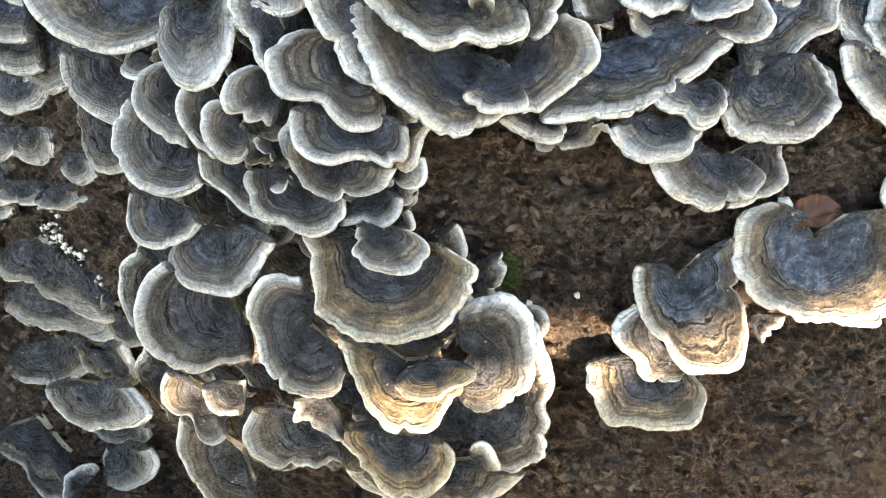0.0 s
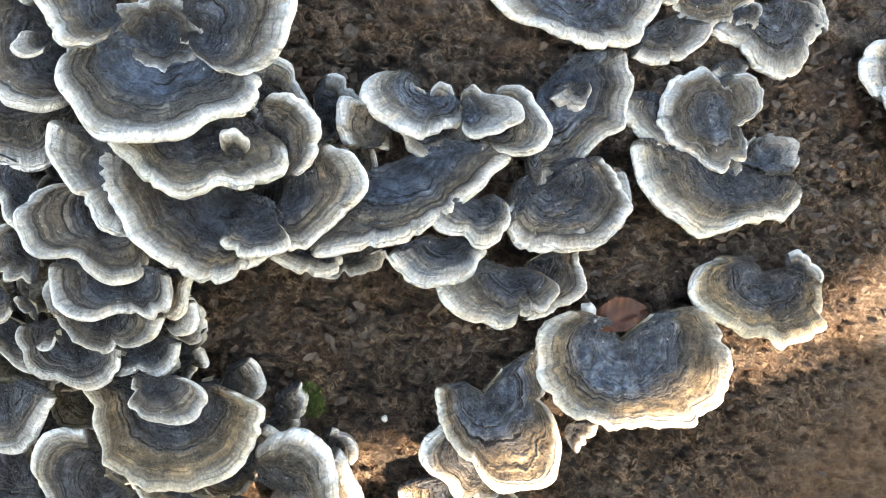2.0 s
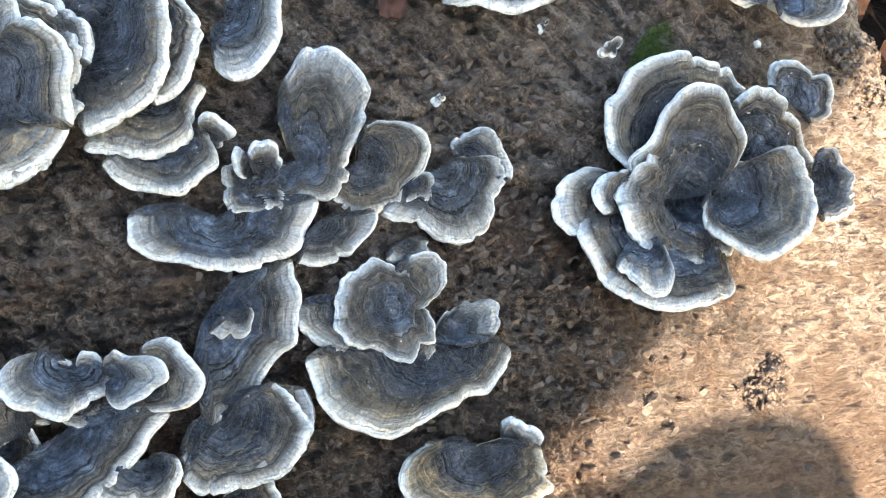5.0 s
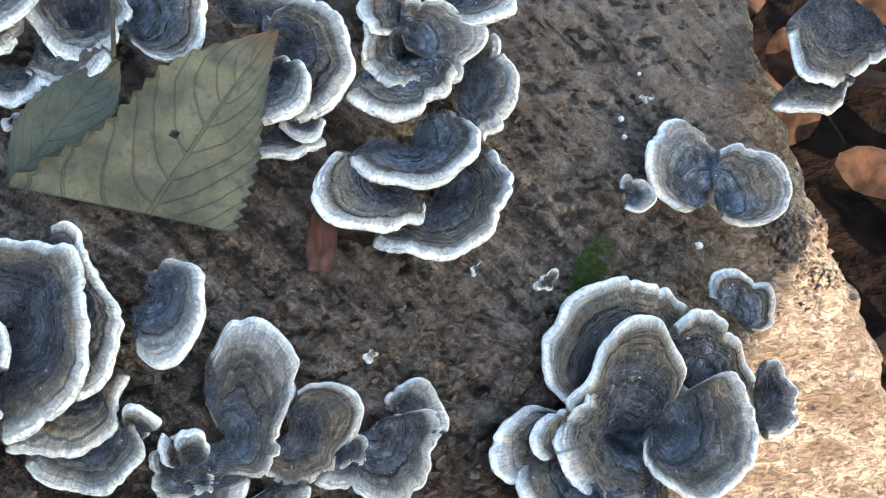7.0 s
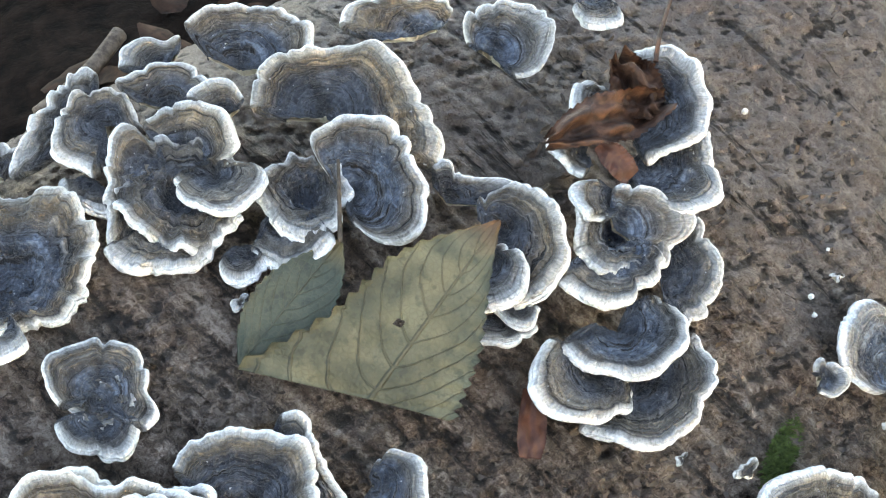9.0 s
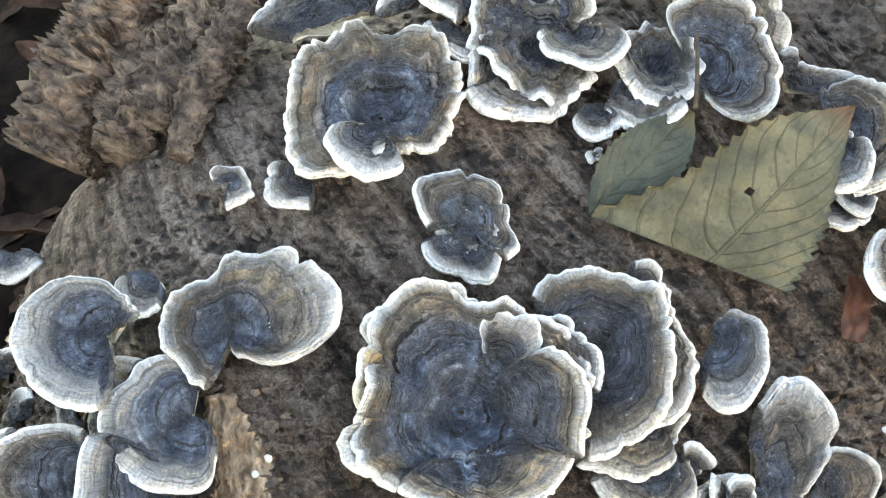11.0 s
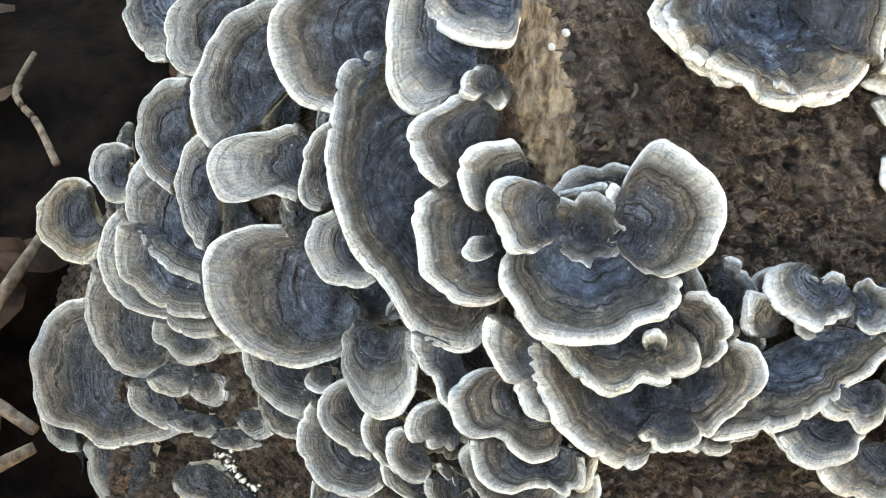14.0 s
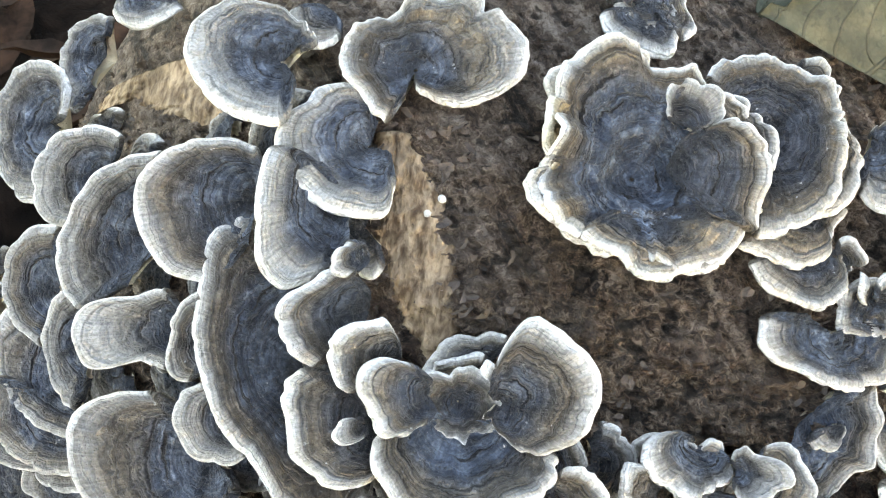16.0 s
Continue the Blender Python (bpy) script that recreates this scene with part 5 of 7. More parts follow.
bracket(0.0158, -0.0545, 0.1438, 2.1, 32.5, -54.5, -64, 64, (14.6, 17.7, 20.6, 21.1, 21.2, 21.2, 22.9, 24.0, 24.5, 24.5, 24.0, 21.4), 2.7, 0.15, 0.1)
bracket(0.0229, -0.0174, 0.1719, -15.6, 26.5, -87.3, -93, 93, (21.3, 24.2, 20.4, 17.3, 15.0, 14.9, 14.8, 15.2, 15.8, 16.8, 19.6, 21.5, 23.0, 24.7), 1.1, 0.8, 0.1)
bracket(0.0430, -0.0028, 0.1736, 31.8, 29.4, -11.7, -116, 116, (16.6, 16.8, 14.7, 12.5, 11.7, 11.8, 11.9, 12.2, 12.6, 14.0, 16.0, 19.6, 26.2, 28.8, 32.0, 30.5, 21.2), 3.3, 0.7, 0.1)
bracket(0.0348, -0.0087, 0.1755, 51.6, -52.5, 41.2, -48, 48, (4.4, 6.9, 8.9, 9.9, 10.4, 9.9, 8.6, 6.9), 2.7, 0.4, 0.1)
bracket(0.0320, -0.0082, 0.1755, -45.7, -52.9, -171.9, -41, 41, (7.2, 7.7, 7.9, 6.9, 5.9, 4.8, 3.7), 1.8, 0.4, 0.1)
bracket(0.0590, -0.0004, 0.1687, 22.3, 27.6, -18.6, -99, 99, (13.4, 14.5, 14.8, 15.1, 15.4, 16.3, 17.3, 18.1, 18.2, 17.5, 15.6, 12.2), 1.1, 0.15, 0.3)
bracket(0.0797, 0.0009, 0.1608, -1.3, 34.8, -57.1, -85, 85, (21.4, 21.3, 20.5, 19.4, 19.1, 18.8, 19.2, 19.6, 19.9, 20.1, 21.2, 19.4, 5.2), 0.5, 0.5, 0.1)
bracket(0.0874, 0.0040, 0.1592, 34.2, -16.3, 56.2, -82, 82, (12.6, 13.6, 13.8, 13.1, 11.4, 9.2, 7.2, 5.4, 3.6), 0.3, 0.15, 0.1)
bracket(0.0729, -0.0039, 0.1607, 17.0, 24.5, -25.5, -95, 95, (5.7, 5.7, 5.8, 6.1, 6.0, 5.6, 5.2, 4.8), 0.8, 0.15, 0.1)
bracket(0.0466, -0.0160, 0.1638, 3.9, 34.9, -50.6, -60, 60, (12.4, 12.7, 12.3, 11.9, 12.3, 13.2, 13.9, 14.4), 0.4, 0.15, 0.1)
bracket(0.0684, -0.0169, 0.1542, -4.7, 37.4, -71.4, -68, 68, (6.3, 6.2, 6.2, 6.4, 6.5, 6.9, 7.5), -0.0, 0.15, 0.1)
bracket(0.0133, -0.0018, 0.1859, -7.7, 23.1, -80.4, -75, 75, (16.0, 16.7, 16.4, 16.0, 16.1, 15.9, 15.7, 16.0, 15.8, 14.6, 11.5), 1.9, 0.15, 0.3)
bracket(0.0226, -0.0025, 0.1837, 58.8, -30.8, 14.1, -66, 66, (4.9, 6.4, 7.9, 8.4, 8.7, 8.6, 7.6, 6.3), 2.4, 0.15, 0.1)
bracket(0.0304, 0.0255, 0.1986, 14.2, 1.2, -9.1, -94, 94, (14.8, 18.1, 18.7, 17.7, 16.7, 15.8, 15.2, 14.6, 13.7, 11.9, 8.4, 3.6), 3.5, 0.6, 0.1)
bracket(0.1517, 0.0170, 0.1366, 2.8, -48.6, 116.8, -72, 72, (32.1, 32.2, 31.7, 31.1, 30.8, 30.9, 31.1, 30.9, 30.3, 28.5, 25.0, 21.3), 3.2, 0.15, 0.2)
bracket(0.1473, 0.0047, 0.1328, 16.0, -47.9, 83.5, -60, 60, (19.9, 26.5, 28.2, 30.6, 32.7, 33.5, 32.5, 28.9, 25.5, 22.6, 22.2, 22.1, 20.2, 17.9), 5.5, 0.15, 0.2)
bracket(0.1657, 0.0119, 0.1320, 40.3, -21.4, 39.6, -40, 40, (25.3, 26.5, 27.3, 27.8, 27.8, 27.3, 26.5, 23.9, 20.2), 4.2, 0.15, 0.3)
bracket(0.1893, 0.0363, 0.1348, 37.0, -20.0, 40.6, -90, 90, (9.9, 12.1, 13.7, 14.8, 14.9, 14.7, 14.4, 13.6, 11.7, 8.7), 2.8, 0.7, 0.1)
bracket(0.1569, 0.0036, 0.1332, 5.2, 14.5, -47.0, -85, 85, (8.0, 13.1, 15.4, 18.3, 22.3, 25.4, 27.6, 28.3, 28.6, 28.4, 28.6, 28.4, 27.6, 29.0, 27.7, 12.9), 7.1, 0.3, 0.3)
bracket(0.1904, 0.0147, 0.1237, 24.8, 12.6, -9.8, -71, 71, (14.0, 13.9, 13.8, 13.6, 13.6, 14.2, 13.7, 11.9), 2.6, 0.15, 0.1)
bracket(0.1431, 0.0002, 0.1302, -22.2, 5.0, -106.8, -63, 63, (31.0, 33.1, 33.7, 34.1, 34.0, 32.7, 32.4, 31.5, 30.4, 29.4, 27.9, 25.8, 23.1), 4.2, 0.8, 0.1)
bracket(0.1338, 0.0029, 0.1365, -30.7, -37.3, 176.3, -44, 44, (9.6, 12.7, 15.7, 18.7, 21.7, 24.3, 26.5, 27.4, 25.5), 1.4, 0.4, 0.1)
bracket(0.1352, 0.0028, 0.1412, -36.6, -34.2, -171.8, -40, 40, (7.0, 8.9, 10.8, 12.7, 14.6, 16.3, 16.9, 14.9), 1.1, 0.15, 0.1)
bracket(0.1330, -0.0122, 0.1361, -13.1, 7.5, -93.7, -43, 43, (13.8, 14.6, 15.3, 15.9, 16.4, 15.6, 12.9, 6.0), 3.0, 0.6, 0.1)
bracket(0.1905, 0.0739, 0.1476, -5.2, -43.9, 143.1, -77, 77, (16.5, 18.8, 21.5, 24.2, 26.2, 27.8, 27.3, 22.0, 16.0, 12.7, 9.4), 2.5, 1, 0.1)
bracket(0.1934, 0.0728, 0.1455, 29.0, 9.7, -2.0, -79, 79, (5.4, 9.4, 12.8, 16.3, 21.3, 24.8, 26.0, 25.2, 23.2, 20.3, 16.4), 4.6, 1, 0.1)
bracket(0.1641, 0.0665, 0.1612, 26.5, 7.1, 7.2, -131, 131, (4.6, 5.2, 5.7, 6.8, 7.6, 7.3, 6.2, 4.9, 3.4), 2.4, 0.5, 0.1)
bracket(0.2603, 0.1434, 0.1592, -28.1, 13.7, -112.0, -38, 38, (35.7, 42.7, 50.2, 43.7, 38.1, 32.5, 30.0, 27.4, 24.9), 2.7, 0.15, 0.1)
bracket(0.2431, 0.1141, 0.1521, -16.4, 21.2, -87.1, -65, 65, (27.0, 18.6, 15.0, 13.5, 12.1, 12.2, 12.4), 0.7, 0.15, 0.1)
bracket(0.0921, 0.0571, 0.1909, -30.6, -5.7, -104.5, -96, 96, (16.6, 19.9, 21.9, 22.9, 21.9, 20.0, 18.5, 17.1, 16.2, 15.3, 14.5, 13.2, 11.2), 3.7, 0.15, 0.1)
bracket(0.1012, 0.0688, 0.1941, -3.1, 4.3, -59.5, -97, 97, (17.9, 19.1, 18.4, 18.5, 19.2, 19.2, 19.4, 19.7, 20.2, 20.4, 20.1, 18.2), 4.5, 0.4, 0.1)
bracket(0.1051, 0.0599, 0.1811, -1.6, 8.3, -55.4, -86, 86, (22.9, 23.9, 23.2, 22.5, 21.9, 21.2, 21.4, 22.2, 22.9, 23.5, 23.9), 4.6, 0.15, 0.1)
bracket(0.1168, 0.0878, 0.1956, 21.5, 2.4, -14.3, -59, 59, (20.8, 20.7, 19.7, 18.9, 18.7, 18.6, 19.1, 19.9, 21.0), 3.3, 0.15, 0.1)
bracket(0.1042, 0.0901, 0.2055, -8.3, 7.3, -76.2, -69, 69, (22.5, 23.5, 23.0, 22.2, 21.4, 17.5, 16.4, 16.2, 16.0, 15.8, 10.9), 2.4, 0.7, 0.1)
bracket(0.1050, 0.0950, 0.2072, 32.5, -15.9, 22.9, -55, 55, (13.1, 20.6, 24.3, 23.1, 18.5, 16.7, 15.1, 14.3, 13.7, 13.2), 3.9, 0.8, 0.1)
bracket(0.1139, 0.1173, 0.2110, 5.9, 4.9, -37.5, -47, 47, (18.1, 22.2, 25.7, 27.5, 27.3, 26.7, 26.1, 25.7, 25.4), 4.2, 0.3, 0.1)
bracket(0.1174, 0.1272, 0.2160, 18.8, -14.3, -1.3, -87, 87, (15.7, 16.1, 17.5, 20.7, 23.6, 23.8, 24.2, 24.7, 25.1, 25.4, 25.3, 22.1), 6.2, 0.3, 0.1)
bracket(0.1091, 0.1331, 0.2179, -10.6, -32.0, 159.8, -64, 64, (11.7, 11.6, 11.5, 11.0, 10.5, 11.0, 11.5, 9.0), 1.3, 0.15, 0.1)
bracket(0.1006, 0.1167, 0.2176, -11.3, -24.0, -179.1, -75, 75, (9.1, 10.7, 12.4, 13.4, 13.4, 12.6, 11.1, 8.7), 1.4, 0.15, 0.1)
bracket(0.1070, 0.1012, 0.2120, -22.6, -27.7, -168.1, -42, 42, (9.8, 12.4, 15.2, 15.3, 14.5, 14.2, 15.4, 16.7, 11.2), 1.6, 0.15, 0.1)
bracket(0.0694, 0.0909, 0.2129, 20.9, -11.9, 3.0, -87, 87, (24.0, 25.3, 24.3, 22.8, 21.5, 20.2, 20.0, 19.8, 19.6, 19.0, 17.7, 14.9), 4.5, 0.15, 0.3)
bracket(0.0582, 0.1026, 0.2179, 24.4, -28.5, 51.4, -48, 48, (21.5, 14.9, 11.9, 11.5, 11.5, 12.0, 12.5), 2.7, 0.15, 0.1)
bracket(0.0657, 0.0813, 0.2163, 11.0, -0.1, -33.0, -73, 73, (16.2, 16.0, 15.7, 15.0, 12.8, 11.1, 9.9, 7.9, 5.2), 2.5, 0.4, 0.1)
bracket(0.0727, 0.0735, 0.2085, -17.7, 7.0, -86.2, -53, 53, (8.5, 9.0, 9.6, 9.5, 9.4, 9.2, 9.0), 1.0, 0.15, 0.1)
bracket(0.0667, 0.0710, 0.2054, -9.9, 8.5, -74.0, -56, 56, (13.8, 13.0, 12.2, 11.8, 11.3, 12.3, 13.2), 1.3, 0.15, 0.1)
bracket(0.0322, 0.1034, 0.2245, 22.5, -15.9, 18.7, -110, 110, (11.1, 16.3, 19.4, 21.7, 23.4, 23.7, 23.5, 22.5, 21.7, 21.3, 21.7, 22.3, 22.9, 23.2, 22.3, 19.5, 6.9), 6.8, 0.6, 0.1)
bracket(0.0257, 0.1311, 0.2304, 9.2, -27.7, 65.6, -100, 100, (36.8, 35.1, 31.1, 28.5, 27.2, 26.3, 23.9, 21.8, 20.2, 20.9, 21.7, 23.0, 22.6, 21.4), 6.7, 0.15, 0.4)
bracket(-0.0141, 0.1179, 0.2313, 8.9, -30.8, 53.6, -67, 67, (11.4, 18.4, 19.1, 18.6, 18.3, 17.6, 16.9, 17.7, 18.6, 17.9, 17.2), 4.7, 0.15, 0.3)
bracket(-0.0198, 0.1063, 0.2306, -12.8, -23.0, 168.5, -63, 63, (15.9, 23.5, 22.3, 18.8, 18.3, 17.8, 17.5, 17.2, 18.5, 21.8), 2.0, 0.15, 0.3)
bracket(-0.0152, 0.0997, 0.2287, -11.9, 2.7, -104.0, -49, 49, (21.4, 21.4, 21.0, 19.9, 19.7, 20.5, 21.2, 17.1, 15.0), 0.6, 0.15, 0.2)
bracket(-0.0048, 0.1052, 0.2366, 0.1, -0.0, -78.6, -96, 96, (12.7, 11.5, 10.8, 12.1, 13.5, 15.5, 17.1, 16.8, 17.3, 17.9, 17.3, 5.8), 3.7, 0.15, 0.1)
bracket(0.0011, 0.0902, 0.2243, -4.1, 1.6, -90.0, -48, 48, (10.4, 11.5, 12.6, 12.8, 12.7, 12.2, 10.9, 8.5), 1.1, 0.15, 0.1)
bracket(0.0137, 0.1006, 0.2265, 0.8, 2.8, -86.4, -38, 38, (18.4, 20.3, 22.5, 22.6, 21.2, 19.9, 18.9, 17.9), 1.3, 0.4, 0.1)
bracket(0.0020, 0.1487, 0.2367, 8.2, -28.2, 66.9, -62, 62, (23.6, 23.9, 23.6, 22.8, 21.5, 21.2, 21.6, 21.9, 22.2), 4.8, 0.4, 0.1)
bracket(-0.0201, 0.1485, 0.2407, -5.4, -28.6, 119.5, -56, 56, (11.7, 11.7, 11.8, 12.2, 12.7, 12.6, 12.3), 2.2, 0.15, 0.1)
bracket(-0.0182, 0.1341, 0.2378, 4.2, -30.1, 84.3, -62, 62, (14.5, 14.3, 14.3, 14.5, 15.1, 16.0, 16.7, 17.2), 3.0, 0.15, 0.1)
bracket(-0.0015, 0.1274, 0.2386, 1.9, -33.0, 91.2, -56, 56, (8.9, 9.0, 9.2, 10.0, 11.0, 11.5, 11.8), 2.1, 0.15, 0.1)
bracket(-0.0740, 0.1088, 0.2386, -2.8, -6.7, 111.4, -69, 69, (23.0, 20.0, 19.7, 19.4, 20.4, 21.5, 22.9, 24.2, 25.1), 0.2, 0.15, 0.1)
bracket(-0.0430, 0.1327, 0.2378, -11.1, -23.9, 155.5, -71, 71, (16.9, 15.5, 14.7, 14.6, 14.7, 16.3, 18.1, 26.5), 2.0, 0.15, 0.1)
bracket(-0.0361, 0.1289, 0.2382, -0.9, -11.1, 125.8, -137, 137, (11.1, 10.6, 10.9, 11.3, 11.6, 11.9, 12.3, 13.4, 14.9, 17.1, 19.5, 20.1), 3.9, 0.15, 0.2)
bracket(-0.0384, 0.1118, 0.2349, -10.4, -4.2, -123.7, -54, 54, (11.3, 10.8, 10.4, 10.6, 10.8, 11.7, 13.0), 0.3, 0.15, 0.1)
bracket(0.0776, 0.1552, 0.2259, 22.8, -21.2, 43.7, -102, 102, (12.2, 15.5, 18.1, 19.9, 20.6, 19.4, 18.5, 17.9, 17.7, 16.0, 12.7, 8.8), 5.1, 0.7, 0.1)
bracket(0.0557, 0.1565, 0.2358, 4.9, -33.3, 102.1, -69, 69, (12.5, 12.7, 12.9, 13.5, 14.2, 15.9, 21.1, 24.5, 24.4), 3.1, 0.8, 0.3)
bracket(0.1123, 0.1734, 0.2300, -3.1, 6.8, -88.5, -55, 55, (10.3, 11.5, 12.7, 12.1, 11.4, 10.5, 9.6), 0.6, 0.4, 0.1)
bracket(-0.0580, 0.0764, 0.2330, -11.9, 5.3, -117.6, -350, 10, (20.7, 16.4, 13.5, 14.9, 18.2, 21.4, 23.0, 25.1, 27.6, 29.9, 32.7, 32.9, 30.3, 29.0, 27.1, 27.2, 28.4, 29.9, 29.8), 0.4, 0.5, 0.3)
bracket(-0.0601, 0.0669, 0.2335, -12.0, -10.2, -112.5, -94, 94, (3.8, 10.9, 12.7, 13.8, 15.0, 16.4, 17.6, 17.8, 16.6, 14.8, 12.3, 6.2), 2.9, 0.15, 0.1)
bracket(-0.0760, 0.0558, 0.2308, -13.0, 0.1, -150.7, -66, 66, (9.6, 13.3, 13.3, 13.1, 12.9, 12.4, 12.0, 10.8, 9.3), 0.4, 0.15, 0.1)
bracket(-0.0966, 0.0534, 0.2300, 7.2, -14.4, 36.8, -138, 138, (7.5, 6.6, 5.9, 5.3, 5.2, 5.3, 6.2, 6.9, 6.6), 0.9, 1, 0.1)
bracket(-0.0348, 0.0478, 0.2215, 14.8, -14.3, 75.8, -119, 119, (16.7, 16.5, 13.3, 12.8, 13.3, 14.6, 15.8, 16.1, 15.8, 15.9, 16.4, 14.5, 11.4), 1.8, 0.5, 0.1)
bracket(-0.0355, 0.0425, 0.2200, -10.8, 8.5, -92.0, -79, 79, (11.0, 11.8, 11.6, 11.2, 11.4, 12.0, 12.2, 12.2, 11.9), 0.9, 0.3, 0.1)
bracket(-0.0347, 0.0008, 0.2022, -26.8, -16.9, 176.7, -344, 16, (29.3, 31.0, 27.4, 23.6, 24.5, 24.5, 25.9, 28.5, 30.3, 31.9, 33.1, 33.0, 31.7, 27.7, 29.4, 32.0, 32.7, 32.6, 27.8), 6.7, 1, 0.25)
bracket(-0.0259, 0.0090, 0.2136, 6.9, -35.9, 75.8, -80, 80, (6.8, 9.4, 11.8, 13.9, 12.9, 11.6, 10.0, 7.7, 5.4), 2.9, 0.15, 0.1)
bracket(-0.0155, 0.0147, 0.2072, 22.8, -24.4, 26.3, -65, 65, (17.9, 16.5, 15.0, 13.5, 12.9, 12.3, 11.8, 11.2), 2.7, 0.15, 0.1)
bracket(-0.0522, 0.0037, 0.2125, -4.7, -38.0, 149.8, -97, 97, (1.6, 5.0, 8.3, 9.9, 10.2, 10.4, 11.6, 12.8, 14.9), 2.2, 0.15, 1)
bracket(-0.0013, 0.0187, 0.2037, 24.0, -13.3, 19.2, -116, 116, (27.6, 27.0, 25.4, 23.8, 22.5, 21.5, 21.7, 22.0, 22.6, 23.1, 23.1, 22.4, 21.4, 20.2), 6.2, 0.15, 0.3)
bracket(0.0069, 0.0264, 0.2042, 24.1, -5.6, -2.7, -78, 78, (29.7, 27.1, 22.2, 18.9, 17.3, 16.2, 15.4, 15.7, 17.0, 18.3), 3.2, 0.15, 0.3)
bracket(0.0121, 0.0085, 0.1934, -1.1, 20.8, -72.3, -65, 65, (25.7, 21.2, 19.0, 16.9, 14.6, 13.4, 13.0, 12.8, 13.9), 1.2, 0.15, 0.3)
bracket(-0.0923, 0.0136, 0.2172, 1.3, -22.5, 81.3, -166, 166, (4.4, 7.9, 14.6, 20.2, 25.0, 27.8, 26.7, 25.0, 22.1, 21.0, 20.2, 19.6, 18.7, 17.4, 16.5, 15.9, 16.1), 2.3, 0.5, 0.2)
bracket(-0.1249, 0.0144, 0.2142, -11.3, -2.9, 154.5, -123, 123, (9.3, 10.1, 11.0, 13.4, 17.3, 20.8, 23.2, 23.5, 23.1, 22.8, 22.5, 22.6, 21.9), 6.0, 0.5, 0.2)
bracket(-0.1144, 0.0302, 0.2190, -1.0, 15.2, -130.0, -55, 55, (11.5, 11.7, 12.0, 12.2, 12.5, 11.8, 10.0), 1.0, 0.15, 0.2)
bracket(-0.1011, -0.0043, 0.2072, -20.0, -4.4, -155.0, -99, 99, (14.0, 16.5, 18.6, 19.6, 18.2, 21.8, 22.3, 22.8, 23.2, 23.4, 23.1, 22.4, 21.7, 20.8, 18.9, 12.5), 4.0, 0.6, 0.2)
bracket(-0.1817, 0.0560, 0.1717, -41.5, 12.2, 143.6, -87, 87, (11.4, 12.0, 12.6, 14.0, 15.5, 15.8, 18.0, 20.4), 5.3, 0.15, 0.1)
bracket(-0.1710, 0.0651, 0.1869, 18.2, 18.0, -100.1, -77, 77, (10.5, 10.6, 10.6, 10.7, 10.9, 12.2, 13.4, 14.4), 2.4, 0.15, 0.1)
bracket(-0.2098, -0.0235, 0.0377, -1.8, 47.1, -135.8, -99, 99, (33.8, 40.5, 46.4, 48.8, 46.2, 41.6, 32.7, 29.7, 27.5, 25.8, 25.2, 25.2, 29.5, 33.8), 5.8, 0.15, 0.1)
bracket(-0.1978, -0.0224, 0.0696, -15.3, 56.9, -145.8, -80, 80, (30.8, 33.4, 33.1, 30.5, 27.8, 25.1, 22.2, 19.6, 17.8, 15.8, 13.2), 3.7, 0.15, 0.1)
bracket(-0.1795, -0.0299, 0.1082, -22.3, 41.6, -146.7, -78, 78, (32.7, 34.3, 32.7, 29.6, 25.0, 20.2, 17.7, 17.3, 18.0, 19.0, 19.9, 20.8), 5.5, 0.15, 0.1)
bracket(-0.1781, -0.0334, 0.1212, -21.4, 42.6, -144.7, -65, 65, (24.7, 25.8, 23.8, 21.0, 18.9, 17.8, 17.5, 18.2, 18.8), 4.6, 0.15, 0.3)
bracket(-0.1786, -0.0380, 0.0905, 24.0, 36.9, -99.6, -85, 85, (17.5, 17.2, 11.9, 12.1, 11.6, 11.0, 10.8, 10.8, 10.9, 10.9), 3.4, 0.15, 0.1)
bracket(-0.1909, -0.0395, 0.0574, 3.2, 50.9, -120.0, -61, 61, (18.2, 18.2, 16.2, 14.4, 13.9, 13.8, 14.4, 15.0), 3.1, 0.15, 0.1)
bracket(-0.1823, -0.0408, 0.0750, 35.9, 51.5, -77.9, -67, 67, (19.2, 15.5, 12.2, 9.3, 8.0, 6.7, 5.4), 2.3, 0.15, 0.1)
bracket(-0.1766, -0.0456, 0.0791, 55.4, 27.1, -59.6, -66, 66, (10.9, 10.8, 10.8, 11.0, 11.2, 10.6, 8.5, 5.3), 0.4, 0.15, 0.1)
bracket(-0.2349, -0.0303, 0.0119, -17.7, 48.4, -137.3, -64, 64, (15.2, 14.2, 13.3, 12.7, 12.1, 12.0, 11.9), 2.5, 0.15, 0.1)
bracket(-0.2475, -0.0103, -0.0526, -50.8, 36.5, 173.5, -51, 51, (25.0, 26.4, 27.8, 30.3, 32.5, 31.4, 28.8, 25.5), 1.7, 0.15, 0.1)
bracket(-0.1993, -0.0444, 0.0306, -18.8, 40.7, -155.3, -26, 26, (33.6, 34.6, 35.5, 35.5, 33.6, 30.5, 27.5), -1.2, 0.15, 0.1)
bracket(-0.1764, -0.0605, 0.0352, 57.5, 47.7, -56.9, -57, 57, (26.6, 24.5, 22.4, 22.3, 22.8, 23.3, 25.9, 30.6, 38.3, 35.2), 0.5, 0.15, 0.1)
bracket(-0.1737, -0.0683, 0.0091, 43.8, 40.5, -58.4, -67, 67, (22.2, 19.3, 17.5, 16.4, 16.1, 15.8, 16.4, 20.0, 24.3), 1.5, 0.15, 0.1)
